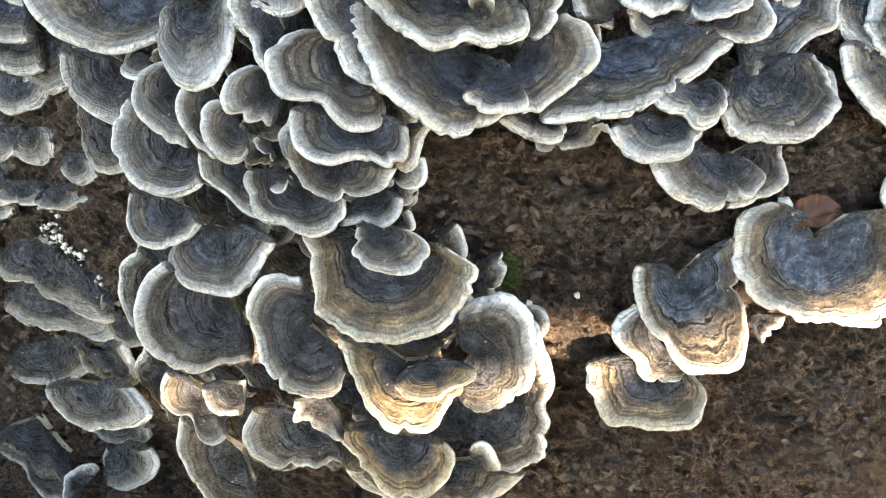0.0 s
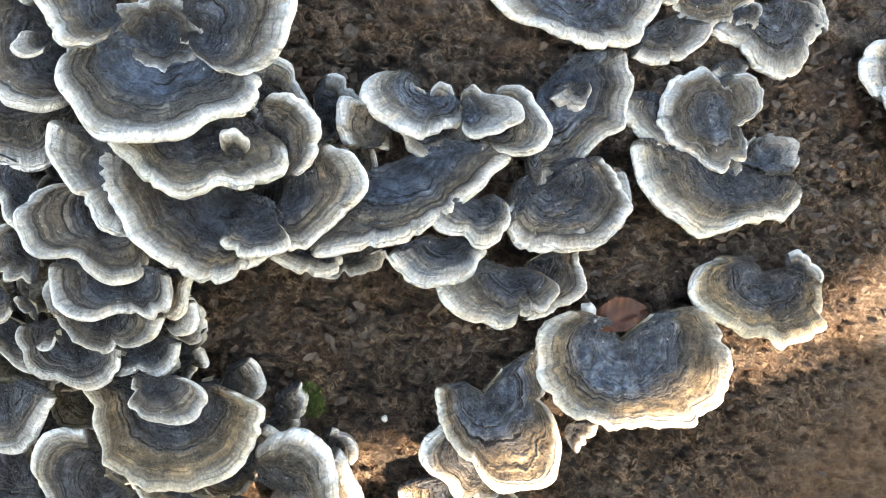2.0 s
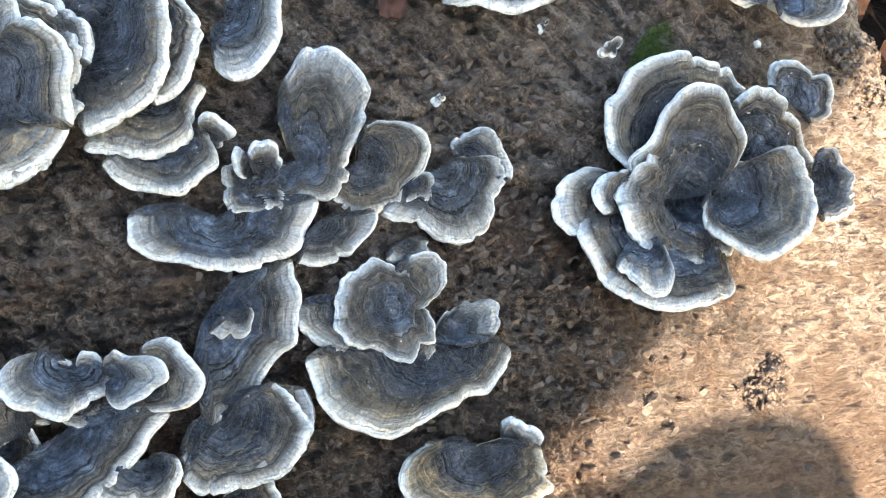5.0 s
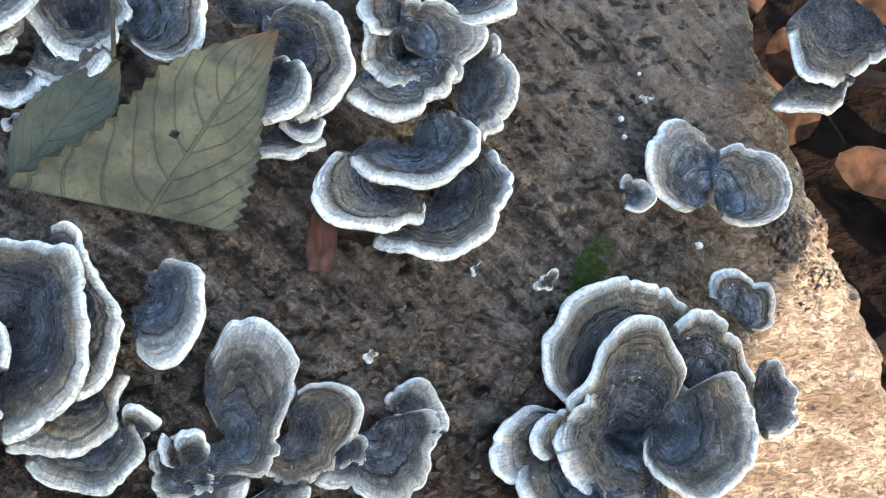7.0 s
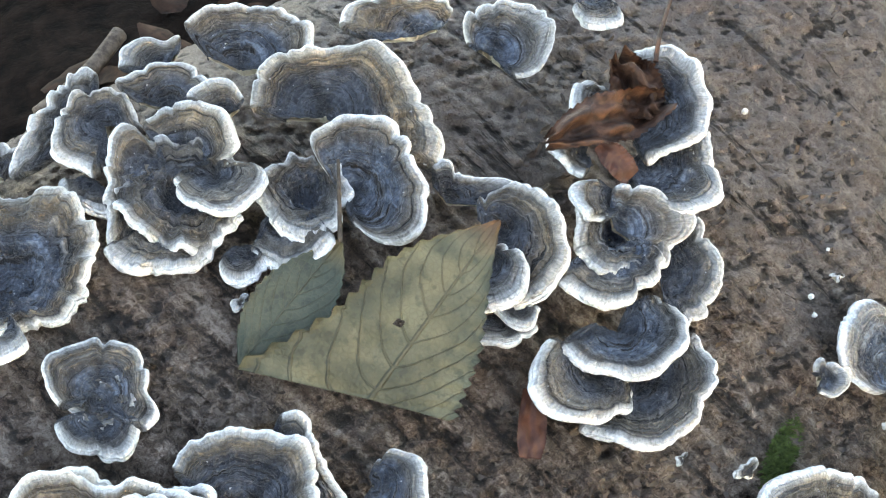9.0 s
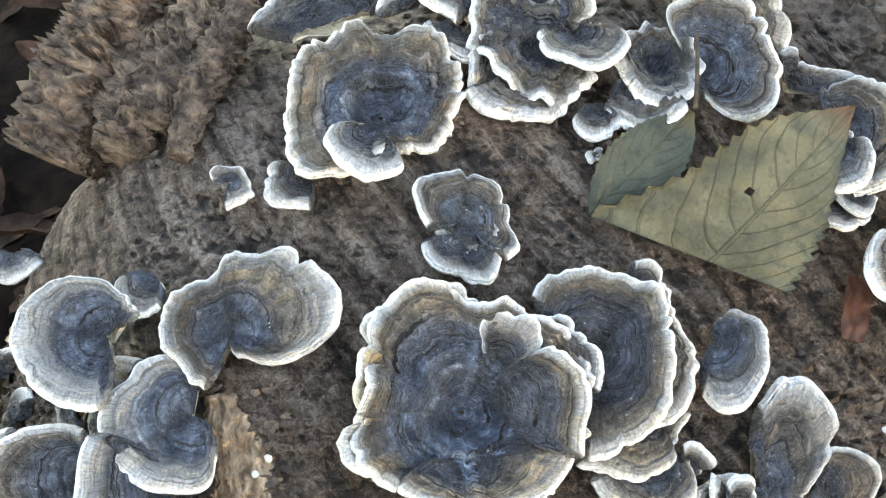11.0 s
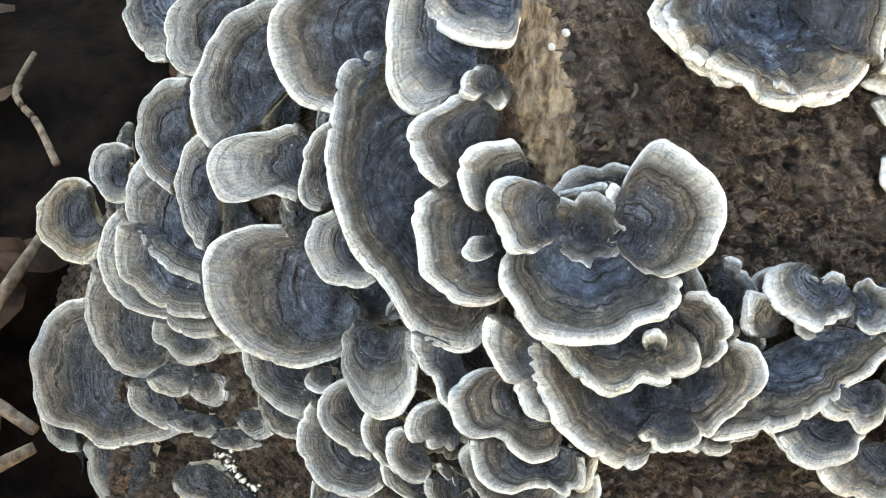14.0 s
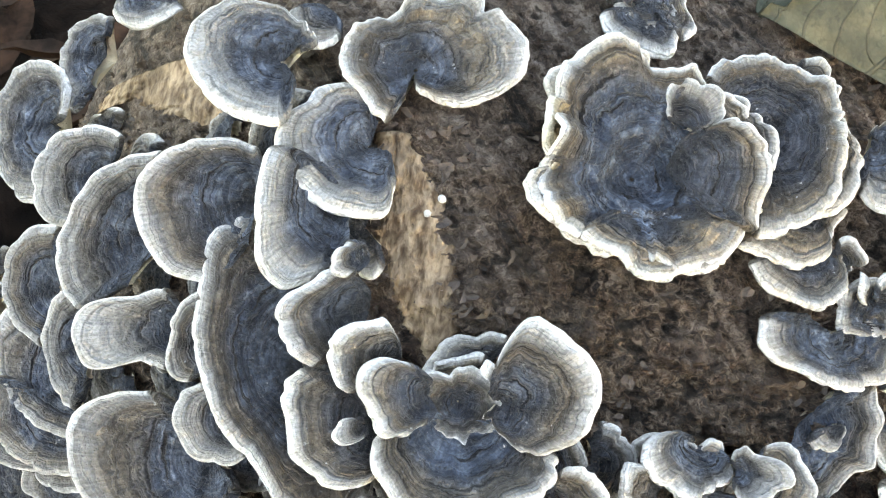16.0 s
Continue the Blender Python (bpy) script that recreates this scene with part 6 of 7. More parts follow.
bracket(-0.1486, -0.0957, 0.0269, 41.6, 43.0, -74.3, -86, 86, (18.1, 16.7, 15.2, 13.5, 13.4, 13.5, 13.7, 15.6, 20.5, 24.8, 15.1), 3.2, 0.15, 0.1)
bracket(-0.1744, -0.0819, -0.0155, -23.2, 56.0, -116.8, -34, 34, (21.1, 19.9, 18.8, 18.5, 19.2, 23.4, 29.0, 33.0, 34.1), 0.5, 0.15, 0.1)
bracket(-0.1465, -0.0946, -0.0068, 64.9, 16.5, -37.2, -49, 49, (12.4, 13.7, 15.0, 16.0, 16.9, 17.9, 18.8, 15.3), 2.8, 0.15, 0.1)
bracket(-0.1586, -0.0929, -0.0355, -58.4, -39.0, 165.7, -85, 85, (7.7, 8.7, 7.9, 6.7, 6.5, 6.7, 8.3, 9.9), 0.6, 0.15, 0.1)
bracket(0.1493, 0.0056, 0.1300, -21.0, -35.2, 164.3, -326, 34, (29.1, 28.1, 25.4, 22.5, 20.6, 18.7, 17.8, 18.5, 19.3, 19.8, 20.1, 19.7, 19.2, 18.9, 18.7, 18.5, 19.5, 20.7, 23.7), 5.9, 0.8, 0.1)
bracket(-0.0146, 0.1053, 0.2295, 4.7, -13.3, 125.1, -328, 32, (19.0, 18.2, 17.5, 17.3, 18.1, 18.9, 19.6, 20.2, 20.2, 19.9, 18.6, 17.5, 17.7, 17.8, 18.4, 20.2, 21.3, 21.1, 20.2), 0.8, 0.2, 0.1)
bracket(0.1052, 0.0961, 0.2036, -6.5, -24.8, 150.2, -299, 61, (16.7, 17.9, 18.3, 16.4, 14.9, 15.4, 15.8, 15.8, 15.2, 14.4, 13.1, 11.8, 10.8, 11.6, 12.4, 13.1, 14.0, 14.9, 15.8), 5.1, 0.8, 0.1)
bracket(-0.0348, 0.0461, 0.2212, -11.2, -18.4, 159.6, -282, 78, (8.6, 8.7, 8.9, 9.0, 9.5, 10.0, 9.8, 8.8, 7.8, 7.6, 7.5, 7.4, 7.5, 8.0, 8.6, 8.9, 8.9, 8.8, 8.7), -0.5, 0.4, 0.1)
bracket(0.0626, -0.0337, 0.1477, -19.6, -37.7, 148.6, -308, 52, (15.1, 14.2, 13.2, 12.8, 12.9, 13.0, 13.4, 14.0, 14.0, 12.6, 11.3, 10.9, 11.2, 11.4, 12.2, 13.2, 14.3, 14.7, 14.9), -0.3, 0.85, 0.1)
bracket(-0.0738, -0.0531, 0.1755, -45.2, -17.0, 167.9, -291, 69, (10.0, 9.8, 9.6, 9.5, 9.7, 10.1, 10.4, 10.1, 9.6, 9.2, 9.0, 8.8, 8.5, 8.9, 10.2, 11.5, 11.6, 11.1, 10.5), 5.6, 0.9, 0.1)
bracket(0.0180, 0.1051, 0.2244, 0.2, -16.7, 141.3, -266, 94, (16.3, 17.7, 18.4, 17.0, 15.5, 14.5, 13.4, 12.4, 11.6, 10.8, 10.0, 10.1, 10.6, 11.1, 11.6, 12.5, 13.4, 14.4, 15.3), 4.7, 0.6, 0.1)
bracket(0.0322, -0.0102, 0.1734, -20.7, -31.1, 156.8, -289, 71, (8.5, 8.6, 8.7, 8.8, 9.0, 9.2, 9.4, 9.0, 8.4, 7.7, 7.9, 8.2, 8.5, 8.6, 8.6, 8.6, 8.6, 8.6, 8.6), 0.3, 0.8, 0.1)
bracket(-0.0127, -0.0520, 0.1553, -43.1, -20.7, 175.7, -300, 60, (8.2, 8.5, 8.7, 9.0, 9.3, 10.7, 12.1, 12.5, 11.2, 10.1, 9.0, 7.9, 6.8, 7.4, 9.0, 10.5, 11.6, 10.5, 9.3), 5.1, 0.7, 0.1)
bracket(-0.1798, -0.0498, 0.0608, 36.6, 43.2, -82.4, -72, 72, (14.4, 10.0, 7.2, 7.6, 7.9, 8.9, 13.4), 0.7, 0.15, 0.1)
bracket(-0.1666, -0.0596, 0.0703, 50.5, 41.6, -64.8, -70, 70, (11.5, 9.1, 6.8, 7.6, 8.3, 9.1, 13.8), 0.1, 0.15, 0.1)
bracket(-0.1824, -0.0415, 0.0734, 40.5, 36.9, -77.1, -77, 77, (14.5, 11.1, 7.7, 7.2, 8.2, 9.3, 10.3), 0.5, 0.15, 0.1)
bracket(-0.1590, -0.0609, 0.0862, 53.2, 40.8, -61.9, -59, 59, (8.0, 8.4, 8.7, 8.9, 9.0, 9.6, 10.5, 7.3), 0.5, 0.15, 0.1)
bracket(-0.1752, -0.0595, 0.0471, 37.0, 53.3, -80.3, -55, 55, (22.0, 19.2, 16.3, 15.6, 18.3, 21.1, 27.2, 40.0), 1.6, 0.15, 0.1)
bracket(0.1141, 0.0366, 0.1756, 24.4, 24.4, -0.2, -313, 47, (2.1, 2.0, 2.0, 2.0, 2.2, 2.4, 2.7, 3.0, 3.1, 3.1, 2.9, 2.5, 2.3, 2.2, 2.1, 2.1, 2.1, 2.1, 2.1), 1.0, 0.7, 0.1)
bracket(0.1329, 0.0370, 0.1636, 26.1, 25.3, 1.4, -313, 47, (2.6, 2.5, 2.5, 2.5, 2.8, 3.1, 3.4, 3.9, 4.0, 4.0, 3.5, 3.1, 2.9, 2.7, 2.5, 2.6, 2.6, 2.6, 2.6), 1.2, 0.7, 0.1)
bracket(0.0821, 0.0175, 0.1704, 27.0, 22.7, 1.2, -311, 49, (1.3, 1.3, 1.3, 1.3, 1.5, 1.6, 1.8, 1.9, 1.9, 1.8, 1.7, 1.5, 1.5, 1.4, 1.3, 1.3, 1.3, 1.3, 1.3), 0.7, 0.7, 0.1)
bracket(0.1776, 0.0985, 0.1693, 25.3, 23.8, 2.9, -314, 46, (2.0, 1.9, 1.7, 1.7, 1.9, 2.2, 2.4, 2.7, 3.0, 3.1, 2.6, 2.1, 2.0, 1.9, 1.8, 1.8, 1.9, 1.9, 2.0), 0.6, 0.7, 0.1)
bracket(0.0014, 0.0729, 0.2212, 8.9, 18.0, -16.9, -303, 57, (1.7, 1.6, 1.6, 1.6, 1.6, 1.7, 1.8, 1.9, 2.1, 2.2, 2.3, 2.3, 2.3, 2.2, 2.2, 2.1, 2.0, 1.9, 1.8), 0.9, 0.7, 0.1)
bracket(0.0002, 0.0719, 0.2211, 10.4, 17.2, -12.1, -302, 58, (1.6, 1.6, 1.5, 1.6, 1.7, 1.7, 1.9, 2.1, 2.3, 2.3, 2.3, 2.2, 2.1, 2.0, 1.8, 1.8, 1.8, 1.7, 1.6), 0.7, 0.7, 0.1)
bracket(-0.0278, 0.0027, 0.2039, 32.4, -13.2, 2.4, -38, 38, (25.7, 25.4, 25.6, 26.9, 26.6, 25.6, 25.6, 25.3, 23.9, 17.2), 5.2, 0.15, 0.3)
bracket(-0.0356, -0.0133, 0.2026, -8.2, 12.3, -70.6, -78, 78, (17.2, 16.6, 15.9, 13.8, 15.4, 15.4, 15.4, 16.8, 18.4, 21.7, 24.7, 27.3, 30.6), 2.6, 0.15, 0.35)
bracket(-0.0484, -0.0080, 0.2059, -20.7, -7.4, -136.8, -42, 42, (11.0, 17.7, 18.3, 17.7, 17.1, 16.9, 16.9, 16.8), 2.2, 0.15, 0.3)
bracket(-0.0443, 0.0140, 0.2114, 4.3, -41.1, 98.8, -81, 81, (13.4, 17.5, 17.7, 16.8, 15.7, 15.3, 15.1, 15.7, 16.9, 15.5), 2.9, 0.15, 0.5)
bracket(-0.0500, -0.1063, 0.0549, 68.6, 52.9, -25.1, -105, 105, (26.1, 21.9, 23.7, 27.6, 26.4, 17.6), 3.0, 0.2, 0.1)
bracket(-0.2140, 0.0102, 0.0700, 3.4, 66.5, -150.8, -105, 105, (25.7, 18.7, 19.0, 17.3, 23.3, 13.5), 3.0, 0.2, 0.1)
bracket(-0.1221, -0.0929, 0.0270, -81.3, 69.7, 166.1, -105, 105, (17.3, 18.3, 12.6, 23.0, 13.5, 16.1), 2.7, 0.2, 0.1)
bracket(-0.0900, -0.1001, 0.0506, -76.2, 58.0, 177.3, -105, 105, (23.4, 19.7, 18.7, 13.3, 17.7, 17.5), 2.7, 0.2, 0.1)
bracket(-0.0729, -0.1025, 0.0565, 30.6, 78.6, -69.5, -105, 105, (18.6, 19.9, 15.7, 20.4, 17.3, 14.1), 2.7, 0.2, 0.1)
bracket(-0.1658, -0.0384, 0.1126, 24.2, 67.3, -115.4, -105, 105, (19.7, 17.6, 25.2, 17.8, 18.8, 22.9), 2.7, 0.2, 0.1)
bracket(-0.1202, -0.0548, 0.1517, -19.3, 59.2, -141.3, -105, 105, (17.6, 20.5, 19.1, 16.0, 11.6, 21.0), 2.7, 0.2, 0.1)
bracket(-0.2239, 0.0361, 0.0699, -12.2, 62.5, -175.1, -105, 105, (23.2, 17.2, 18.6, 19.6, 16.3, 18.5), 2.7, 0.2, 0.1)
bracket(-0.1496, -0.0169, 0.1627, -53.3, 29.7, 139.0, -105, 105, (18.7, 21.5, 13.1, 14.6, 12.1, 25.2), 2.7, 0.2, 0.1)
bracket(-0.1502, -0.0814, -0.0071, 85.6, 40.1, -26.7, -105, 105, (16.2, 15.5, 13.5, 16.1, 15.3, 15.0), 2.3, 0.2, 0.1)
bracket(-0.0957, -0.1019, 0.0230, -84.1, 55.5, 168.2, -105, 105, (19.4, 17.9, 12.4, 16.1, 17.7, 14.4), 2.3, 0.2, 0.1)
bracket(-0.0577, -0.0985, 0.0799, 61.1, 54.0, -29.5, -105, 105, (20.4, 15.5, 15.0, 9.7, 16.1, 15.4), 2.3, 0.2, 0.1)
bracket(-0.1124, -0.0823, 0.1015, -34.6, 70.8, -145.5, -105, 105, (17.3, 14.5, 16.8, 12.0, 18.0, 12.4), 2.3, 0.2, 0.1)
bracket(-0.1631, -0.0239, 0.1356, -38.8, 56.2, 167.0, -105, 105, (14.4, 18.0, 16.1, 17.3, 19.4, 17.5), 2.3, 0.2, 0.1)
bracket(-0.2031, 0.0147, 0.0952, -29.3, 60.0, 168.3, -105, 105, (19.9, 16.4, 16.6, 16.0, 11.3, 16.5), 2.3, 0.2, 0.1)
bracket(-0.1411, -0.0372, 0.1537, -43.2, 48.3, 168.9, -105, 105, (15.4, 17.0, 15.8, 15.0, 16.7, 11.9), 2.3, 0.2, 0.1)
bracket(-0.1915, 0.0306, 0.1258, -57.0, 26.6, 120.5, -105, 105, (16.5, 12.5, 14.7, 16.3, 13.2, 14.7), 2.3, 0.2, 0.1)
bracket(-0.1866, 0.0468, 0.1407, -55.8, 25.0, 116.6, -105, 105, (16.8, 11.7, 17.7, 18.9, 18.7, 20.7), 2.3, 0.2, 0.1)
bracket(-0.1507, -0.0794, 0.0222, 83.7, 54.1, -33.9, -105, 105, (14.0, 18.4, 13.6, 14.2, 14.8, 15.2), 2.0, 0.2, 0.1)
bracket(-0.0783, -0.0973, 0.0753, -47.9, 70.7, -149.4, -105, 105, (14.3, 13.2, 12.7, 13.0, 12.6, 13.4), 2.0, 0.2, 0.1)
bracket(-0.0991, -0.0933, 0.0751, -68.4, 58.3, -176.5, -105, 105, (15.7, 14.3, 14.6, 9.0, 11.6, 15.0), 2.0, 0.2, 0.1)
bracket(-0.0933, -0.0903, 0.0916, -31.1, 72.7, -134.4, -105, 105, (13.8, 13.6, 16.0, 11.2, 15.4, 10.3), 2.0, 0.2, 0.1)
bracket(-0.1469, -0.0641, 0.1005, 19.8, 72.6, -106.9, -105, 105, (13.7, 10.8, 16.1, 13.4, 12.8, 11.8), 2.0, 0.2, 0.1)
bracket(-0.1977, -0.0156, 0.0764, 27.4, 66.9, -118.7, -105, 105, (15.2, 13.9, 12.2, 15.8, 15.3, 11.7), 2.0, 0.2, 0.1)
bracket(-0.0524, -0.0680, 0.1436, 47.5, 33.7, -20.7, -105, 105, (16.6, 12.3, 13.2, 11.8, 11.6, 10.9), 2.0, 0.2, 0.1)
bracket(-0.0515, -0.0571, 0.1576, 40.4, -29.9, 41.1, -105, 105, (14.3, 16.0, 12.1, 12.6, 11.9, 13.4), 2.0, 0.2, 0.1)
bracket(-0.0722, -0.0500, 0.1689, -48.5, -1.8, 180.0, -105, 105, (14.3, 9.8, 15.3, 15.2, 13.4, 14.4), 2.0, 0.2, 0.1)
bracket(-0.1767, 0.0036, 0.1357, -52.2, 40.2, 137.7, -105, 105, (16.5, 13.2, 15.1, 14.7, 14.3, 13.7), 2.0, 0.2, 0.1)
bracket(-0.1207, -0.0006, 0.2008, -31.8, 28.7, 166.7, -105, 105, (14.8, 17.3, 13.3, 11.8, 14.0, 17.0), 2.0, 0.2, 0.1)
bracket(-0.0717, -0.1071, 0.0295, -32.7, 82.5, -135.6, -105, 105, (10.8, 12.8, 14.9, 7.8, 12.8, 12.4), 1.7, 0.2, 0.1)
bracket(-0.1104, -0.0956, 0.0425, -78.6, 60.0, 171.0, -105, 105, (9.4, 14.2, 9.9, 12.4, 11.4, 12.1), 1.7, 0.2, 0.1)
bracket(-0.1416, -0.0822, 0.0431, -35.9, 82.4, -154.7, -105, 105, (10.8, 11.0, 11.7, 10.2, 11.2, 10.2), 1.7, 0.2, 0.1)
bracket(-0.1240, -0.0845, 0.0782, -63.4, 64.0, -179.9, -105, 105, (10.9, 13.3, 12.6, 11.7, 12.9, 12.6), 1.7, 0.2, 0.1)
bracket(-0.0474, -0.0946, 0.0929, 54.1, 52.6, -32.0, -105, 105, (11.0, 8.8, 8.9, 10.6, 11.2, 12.0), 1.7, 0.2, 0.1)
bracket(-0.0792, -0.0887, 0.1030, 16.2, 70.3, -79.7, -105, 105, (12.0, 10.3, 8.8, 10.7, 10.9, 9.3), 1.7, 0.2, 0.1)
bracket(-0.0989, -0.0792, 0.1195, -57.9, 46.7, -169.2, -105, 105, (8.3, 10.8, 10.2, 9.9, 9.1, 12.9), 1.7, 0.2, 0.1)
bracket(-0.0909, -0.0770, 0.1273, -55.3, 44.1, -164.1, -105, 105, (11.5, 12.7, 12.2, 9.3, 14.2, 13.3), 1.7, 0.2, 0.1)
bracket(-0.1330, -0.0665, 0.1178, -44.3, 61.5, -171.2, -105, 105, (13.3, 11.0, 11.8, 12.0, 13.8, 14.4), 1.7, 0.2, 0.1)
bracket(-0.1082, -0.0735, 0.1270, -54.6, 47.7, -170.9, -105, 105, (14.0, 11.9, 11.3, 11.8, 12.6, 15.7), 1.7, 0.2, 0.1)
bracket(-0.2302, 0.0136, 0.0397, 4.1, 67.6, -148.5, -105, 105, (10.5, 11.3, 10.4, 13.2, 8.4, 10.7), 1.7, 0.2, 0.1)
bracket(-0.1041, -0.0697, 0.1368, -51.1, 45.5, -166.6, -105, 105, (11.1, 11.7, 12.0, 9.9, 12.5, 9.7), 1.7, 0.2, 0.1)
bracket(-0.0929, -0.0685, 0.1427, -53.8, 34.9, -167.7, -105, 105, (12.4, 11.3, 12.7, 14.2, 11.1, 11.1), 1.7, 0.2, 0.1)
bracket(-0.0818, -0.0620, 0.1542, -30.4, 50.1, -130.6, -105, 105, (12.0, 10.0, 10.9, 10.6, 13.0, 10.8), 1.7, 0.2, 0.1)
bracket(-0.1701, -0.0289, 0.1172, -28.6, 63.6, -178.1, -105, 105, (10.2, 13.8, 13.7, 8.8, 9.0, 8.6), 1.7, 0.2, 0.1)
bracket(-0.0323, -0.0600, 0.1500, 45.8, 24.9, -10.4, -105, 105, (11.6, 12.0, 10.9, 11.2, 9.3, 7.1), 1.7, 0.2, 0.1)
bracket(-0.0388, -0.0553, 0.1571, 43.1, 26.9, -13.6, -105, 105, (12.6, 13.7, 13.0, 10.2, 12.3, 11.2), 1.7, 0.2, 0.1)
bracket(-0.0906, -0.0485, 0.1707, -48.5, 11.5, -178.7, -105, 105, (10.1, 13.8, 13.2, 12.7, 9.7, 14.7), 1.7, 0.2, 0.1)
bracket(-0.1012, -0.0444, 0.1735, -47.6, 13.8, 174.6, -105, 105, (9.8, 9.7, 10.4, 13.4, 11.3, 13.4), 1.7, 0.2, 0.1)
bracket(-0.0682, -0.0433, 0.1755, -43.5, -12.4, 172.6, -105, 105, (9.7, 10.1, 12.7, 14.7, 9.1, 12.0), 1.7, 0.2, 0.1)
bracket(-0.1353, -0.0252, 0.1722, -46.3, 33.2, 156.2, -105, 105, (8.8, 11.5, 10.5, 9.0, 14.0, 10.7), 1.7, 0.2, 0.1)
bracket(-0.1775, 0.0137, 0.1409, -54.5, 33.3, 129.7, -105, 105, (11.0, 11.7, 13.7, 9.2, 11.7, 11.5), 1.7, 0.2, 0.1)
bracket(-0.1000, -0.0201, 0.1955, -34.2, 18.9, -174.4, -105, 105, (12.4, 9.4, 12.0, 10.2, 11.6, 12.2), 1.7, 0.2, 0.1)
bracket(-0.1646, 0.0180, 0.1640, -54.8, 22.9, 122.5, -105, 105, (11.9, 13.6, 8.0, 10.5, 13.3, 15.7), 1.7, 0.2, 0.1)
bracket(-0.1368, 0.0081, 0.1934, -31.9, 39.5, 161.9, -105, 105, (8.3, 9.7, 11.7, 9.2, 12.6, 12.8), 1.7, 0.2, 0.1)
bracket(-0.1461, -0.0859, -0.0255, -2.8, 63.1, -93.2, -105, 105, (7.0, 9.1, 6.7, 9.6, 9.6, 8.7), 1.3, 0.2, 0.1)
bracket(-0.1161, -0.0964, -0.0023, -89.4, 75.3, 160.2, -105, 105, (7.8, 10.1, 10.8, 8.5, 8.9, 7.0), 1.3, 0.2, 0.1)
bracket(-0.0365, -0.1120, 0.0378, 76.3, 25.6, -14.2, -105, 105, (9.1, 9.0, 6.9, 8.1, 11.4, 12.3), 1.3, 0.2, 0.1)
bracket(-0.1055, -0.0982, 0.0325, -81.7, 56.5, 169.1, -105, 105, (8.2, 6.3, 8.1, 9.2, 6.9, 10.0), 1.3, 0.2, 0.1)
bracket(-0.1181, -0.0928, 0.0434, -81.5, 46.0, 164.9, -105, 105, (6.9, 10.0, 9.8, 7.0, 10.1, 7.6), 1.3, 0.2, 0.1)
bracket(-0.1262, -0.0887, 0.0507, -79.5, 47.9, 163.8, -105, 105, (8.0, 8.4, 10.9, 7.5, 6.5, 11.1), 1.3, 0.2, 0.1)
bracket(-0.1343, -0.0845, 0.0537, -64.6, 72.1, 177.5, -105, 105, (8.6, 9.8, 9.2, 10.7, 9.5, 10.2), 1.3, 0.2, 0.1)
bracket(-0.0667, -0.0998, 0.0721, -9.7, 76.0, -107.8, -105, 105, (9.2, 8.5, 8.8, 10.8, 7.3, 10.5), 1.3, 0.2, 0.1)
bracket(-0.0335, -0.0983, 0.0844, 63.9, 34.1, -16.6, -105, 105, (6.3, 10.8, 9.3, 8.4, 9.2, 7.6), 1.3, 0.2, 0.1)
bracket(-0.0847, -0.0942, 0.0834, -29.0, 73.7, -130.1, -105, 105, (10.8, 6.5, 7.6, 12.3, 6.6, 8.6), 1.3, 0.2, 0.1)
bracket(-0.0597, -0.0913, 0.1000, 50.8, 55.6, -36.9, -105, 105, (8.1, 8.5, 8.0, 8.5, 10.6, 10.3), 1.3, 0.2, 0.1)
bracket(-0.1023, -0.0867, 0.0970, -0.3, 74.2, -104.7, -105, 105, (11.2, 7.7, 8.4, 8.2, 9.7, 11.4), 1.3, 0.2, 0.1)
bracket(-0.0897, -0.0880, 0.1007, 21.0, 71.1, -77.6, -105, 105, (10.8, 9.4, 7.7, 10.9, 9.0, 8.4), 1.3, 0.2, 0.1)
bracket(-0.1332, -0.0760, 0.0925, -27.4, 73.7, -147.6, -105, 105, (7.9, 9.5, 7.1, 10.4, 9.8, 9.5), 1.3, 0.2, 0.1)
bracket(-0.0703, -0.0882, 0.1064, 51.1, 54.8, -37.4, -105, 105, (10.5, 8.4, 10.9, 8.4, 7.0, 9.8), 1.3, 0.2, 0.1)
bracket(-0.0777, -0.0855, 0.1116, 43.4, 59.6, -47.6, -105, 105, (10.4, 9.5, 8.1, 8.6, 9.0, 10.8), 1.3, 0.2, 0.1)
bracket(-0.1350, -0.0731, 0.0983, -51.0, 64.4, -175.3, -105, 105, (8.6, 7.6, 8.6, 9.9, 8.6, 10.1), 1.3, 0.2, 0.1)
bracket(-0.0726, -0.0849, 0.1138, 58.4, 41.5, -25.4, -105, 105, (9.7, 8.3, 6.2, 10.1, 11.6, 6.9), 1.3, 0.2, 0.1)
bracket(-0.0947, -0.0823, 0.1138, -32.1, 65.8, -135.6, -105, 105, (10.0, 12.2, 12.6, 9.6, 7.2, 9.2), 1.3, 0.2, 0.1)
bracket(-0.1156, -0.0784, 0.1095, -60.7, 50.1, -178.5, -105, 105, (10.1, 8.4, 8.7, 10.4, 10.3, 8.4), 1.3, 0.2, 0.1)
bracket(-0.1073, -0.0804, 0.1113, -63.1, 43.6, -178.3, -105, 105, (8.3, 9.4, 9.9, 11.9, 9.9, 7.6), 1.3, 0.2, 0.1)
bracket(-0.0758, -0.0778, 0.1284, 45.6, 50.3, -39.4, -105, 105, (10.5, 8.5, 7.8, 8.4, 9.4, 9.0), 1.3, 0.2, 0.1)
bracket(-0.0299, -0.0732, 0.1320, 17.9, 54.9, -61.1, -105, 105, (9.6, 10.2, 8.4, 9.8, 9.9, 6.5), 1.3, 0.2, 0.1)
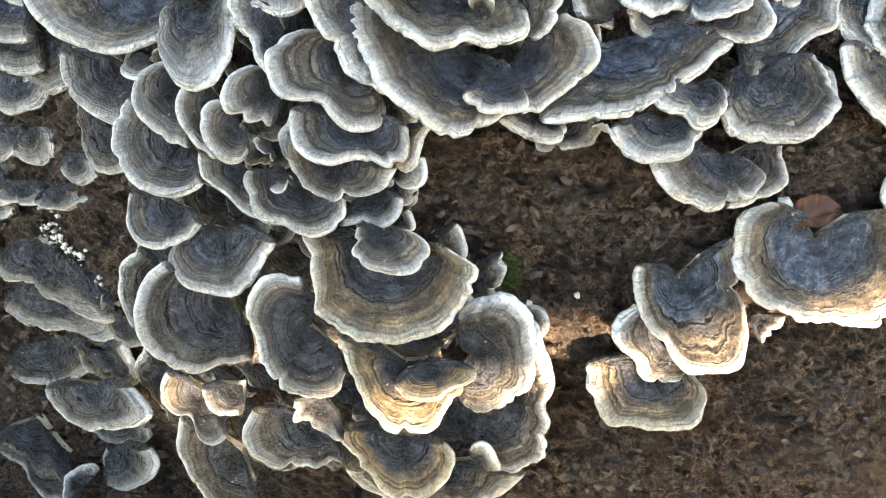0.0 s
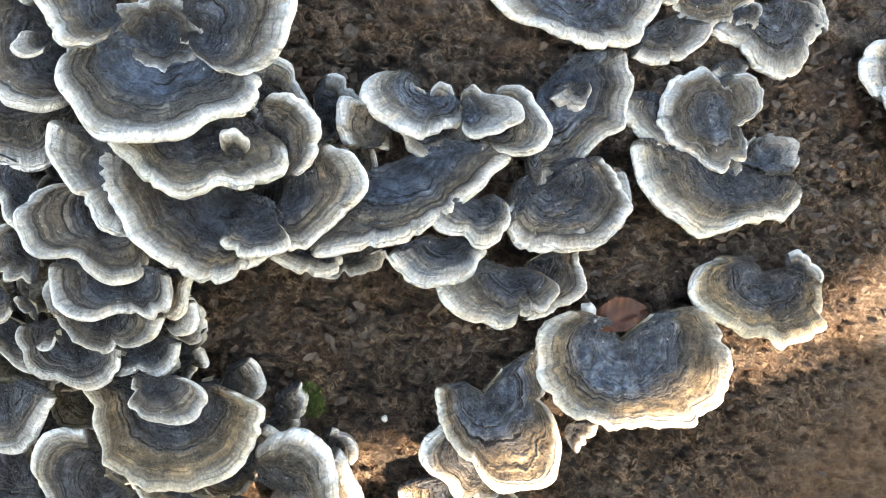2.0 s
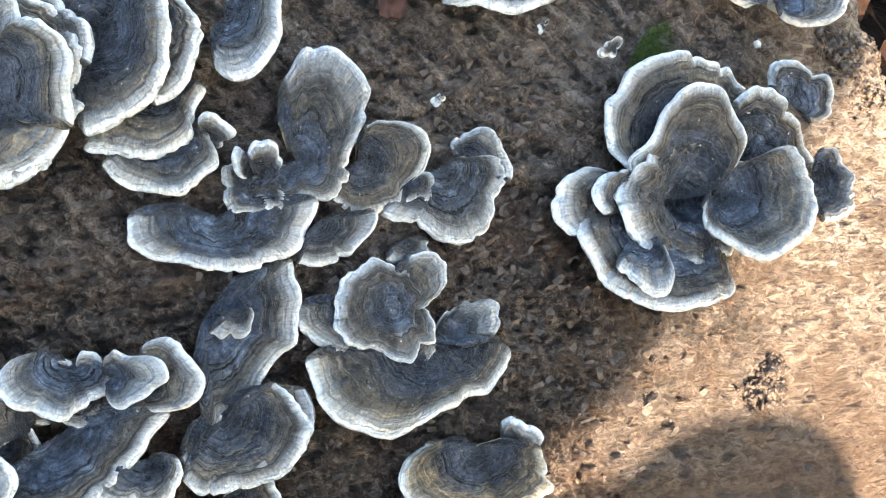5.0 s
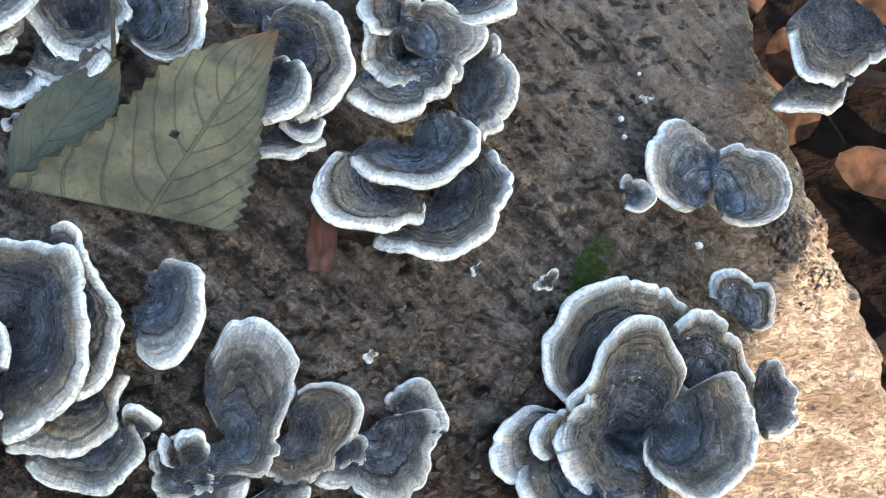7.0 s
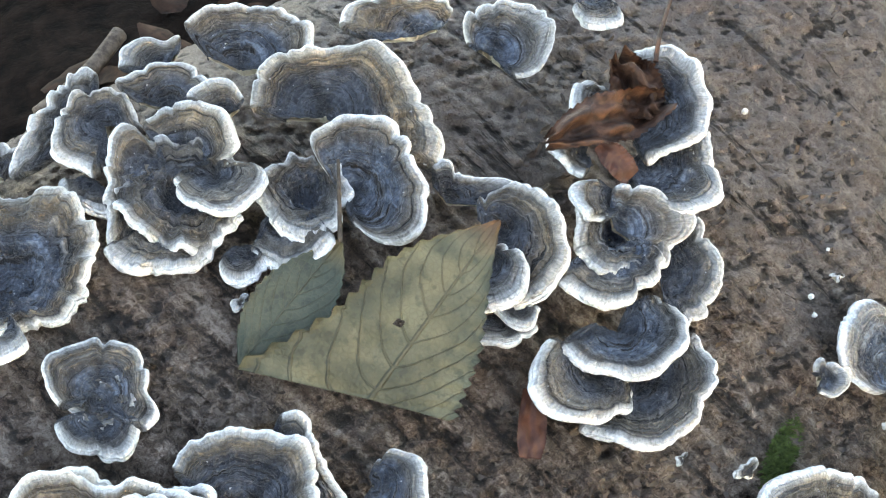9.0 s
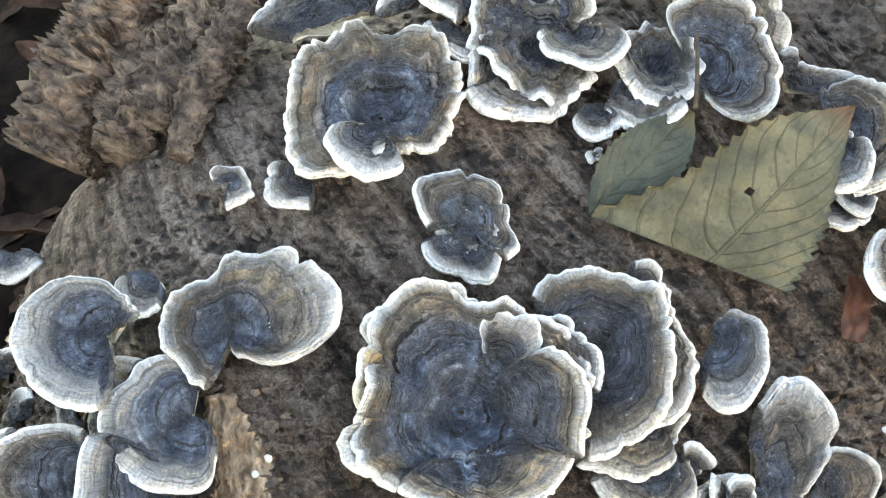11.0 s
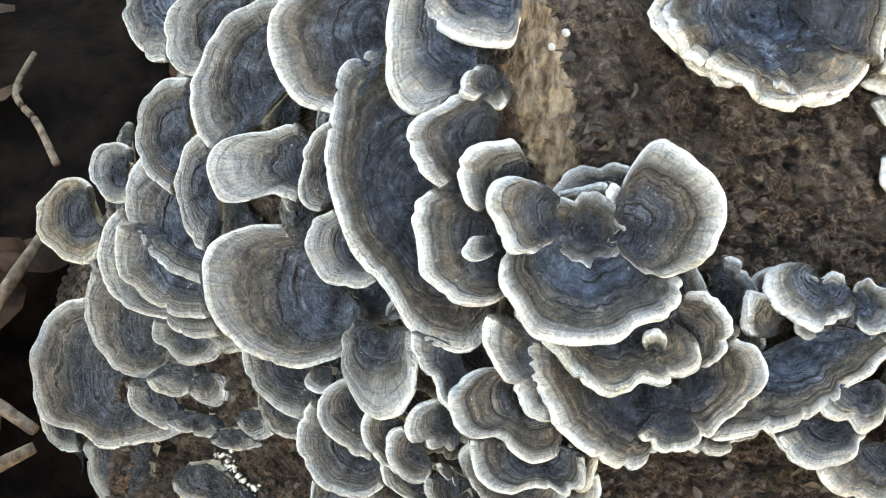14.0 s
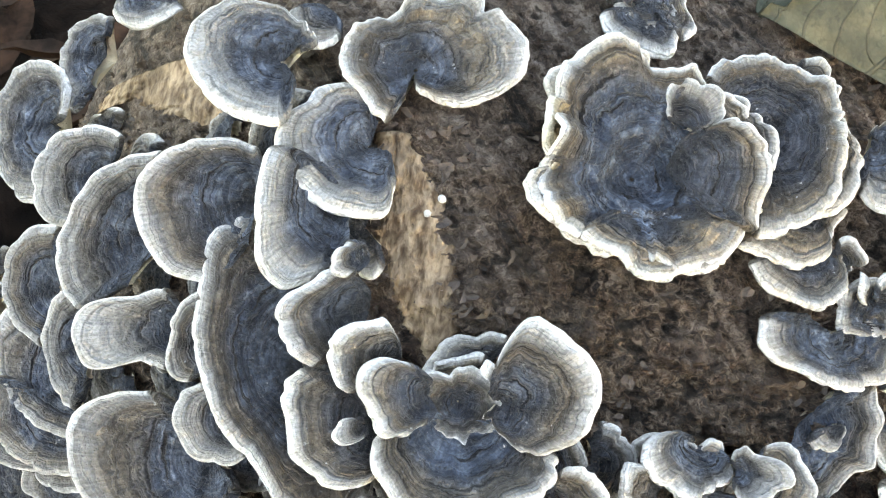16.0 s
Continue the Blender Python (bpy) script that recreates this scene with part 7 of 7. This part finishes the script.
bracket(-0.1817, -0.0314, 0.0896, 46.0, 61.3, -94.4, -105, 105, (9.4, 8.8, 10.0, 10.0, 9.2, 9.9), 1.3, 0.2, 0.1)
bracket(-0.1270, -0.0660, 0.1264, -38.6, 60.9, -162.4, -105, 105, (4.6, 9.3, 7.6, 9.2, 8.5, 10.6), 1.3, 0.2, 0.1)
bracket(-0.1377, -0.0610, 0.1227, -35.4, 63.3, -165.4, -105, 105, (11.9, 9.5, 10.5, 7.6, 9.6, 10.1), 1.3, 0.2, 0.1)
bracket(-0.0365, -0.0714, 0.1359, 18.2, 54.6, -61.1, -105, 105, (7.4, 7.5, 9.3, 6.9, 9.3, 9.2), 1.3, 0.2, 0.1)
bracket(-0.1524, -0.0518, 0.1160, 29.7, 66.1, -102.5, -105, 105, (10.4, 7.4, 11.0, 10.0, 10.0, 9.2), 1.3, 0.2, 0.1)
bracket(-0.2327, 0.0218, 0.0423, -17.3, 64.9, -174.6, -105, 105, (10.4, 7.7, 10.8, 10.2, 8.6, 10.7), 1.3, 0.2, 0.1)
bracket(-0.0268, -0.0640, 0.1437, 4.3, 52.8, -74.3, -105, 105, (9.1, 8.6, 10.2, 7.4, 8.5, 8.2), 1.3, 0.2, 0.1)
bracket(-0.1076, -0.0646, 0.1441, -45.7, 46.8, -163.1, -105, 105, (9.5, 12.5, 10.6, 7.4, 9.5, 6.8), 1.3, 0.2, 0.1)
bracket(-0.0896, -0.0618, 0.1537, -51.4, 27.9, -167.2, -105, 105, (8.4, 8.4, 9.9, 8.4, 10.2, 7.6), 1.3, 0.2, 0.1)
bracket(-0.0555, -0.0622, 0.1520, 52.2, -2.1, 9.4, -105, 105, (9.8, 9.4, 10.0, 8.7, 11.7, 9.8), 1.3, 0.2, 0.1)
bracket(-0.1339, -0.0490, 0.1472, -46.5, 46.7, 174.2, -105, 105, (9.4, 12.3, 10.6, 9.3, 10.7, 10.6), 1.3, 0.2, 0.1)
bracket(-0.0217, -0.0518, 0.1564, -46.0, -13.5, -178.2, -105, 105, (6.9, 9.2, 8.6, 8.9, 8.8, 9.3), 1.3, 0.2, 0.1)
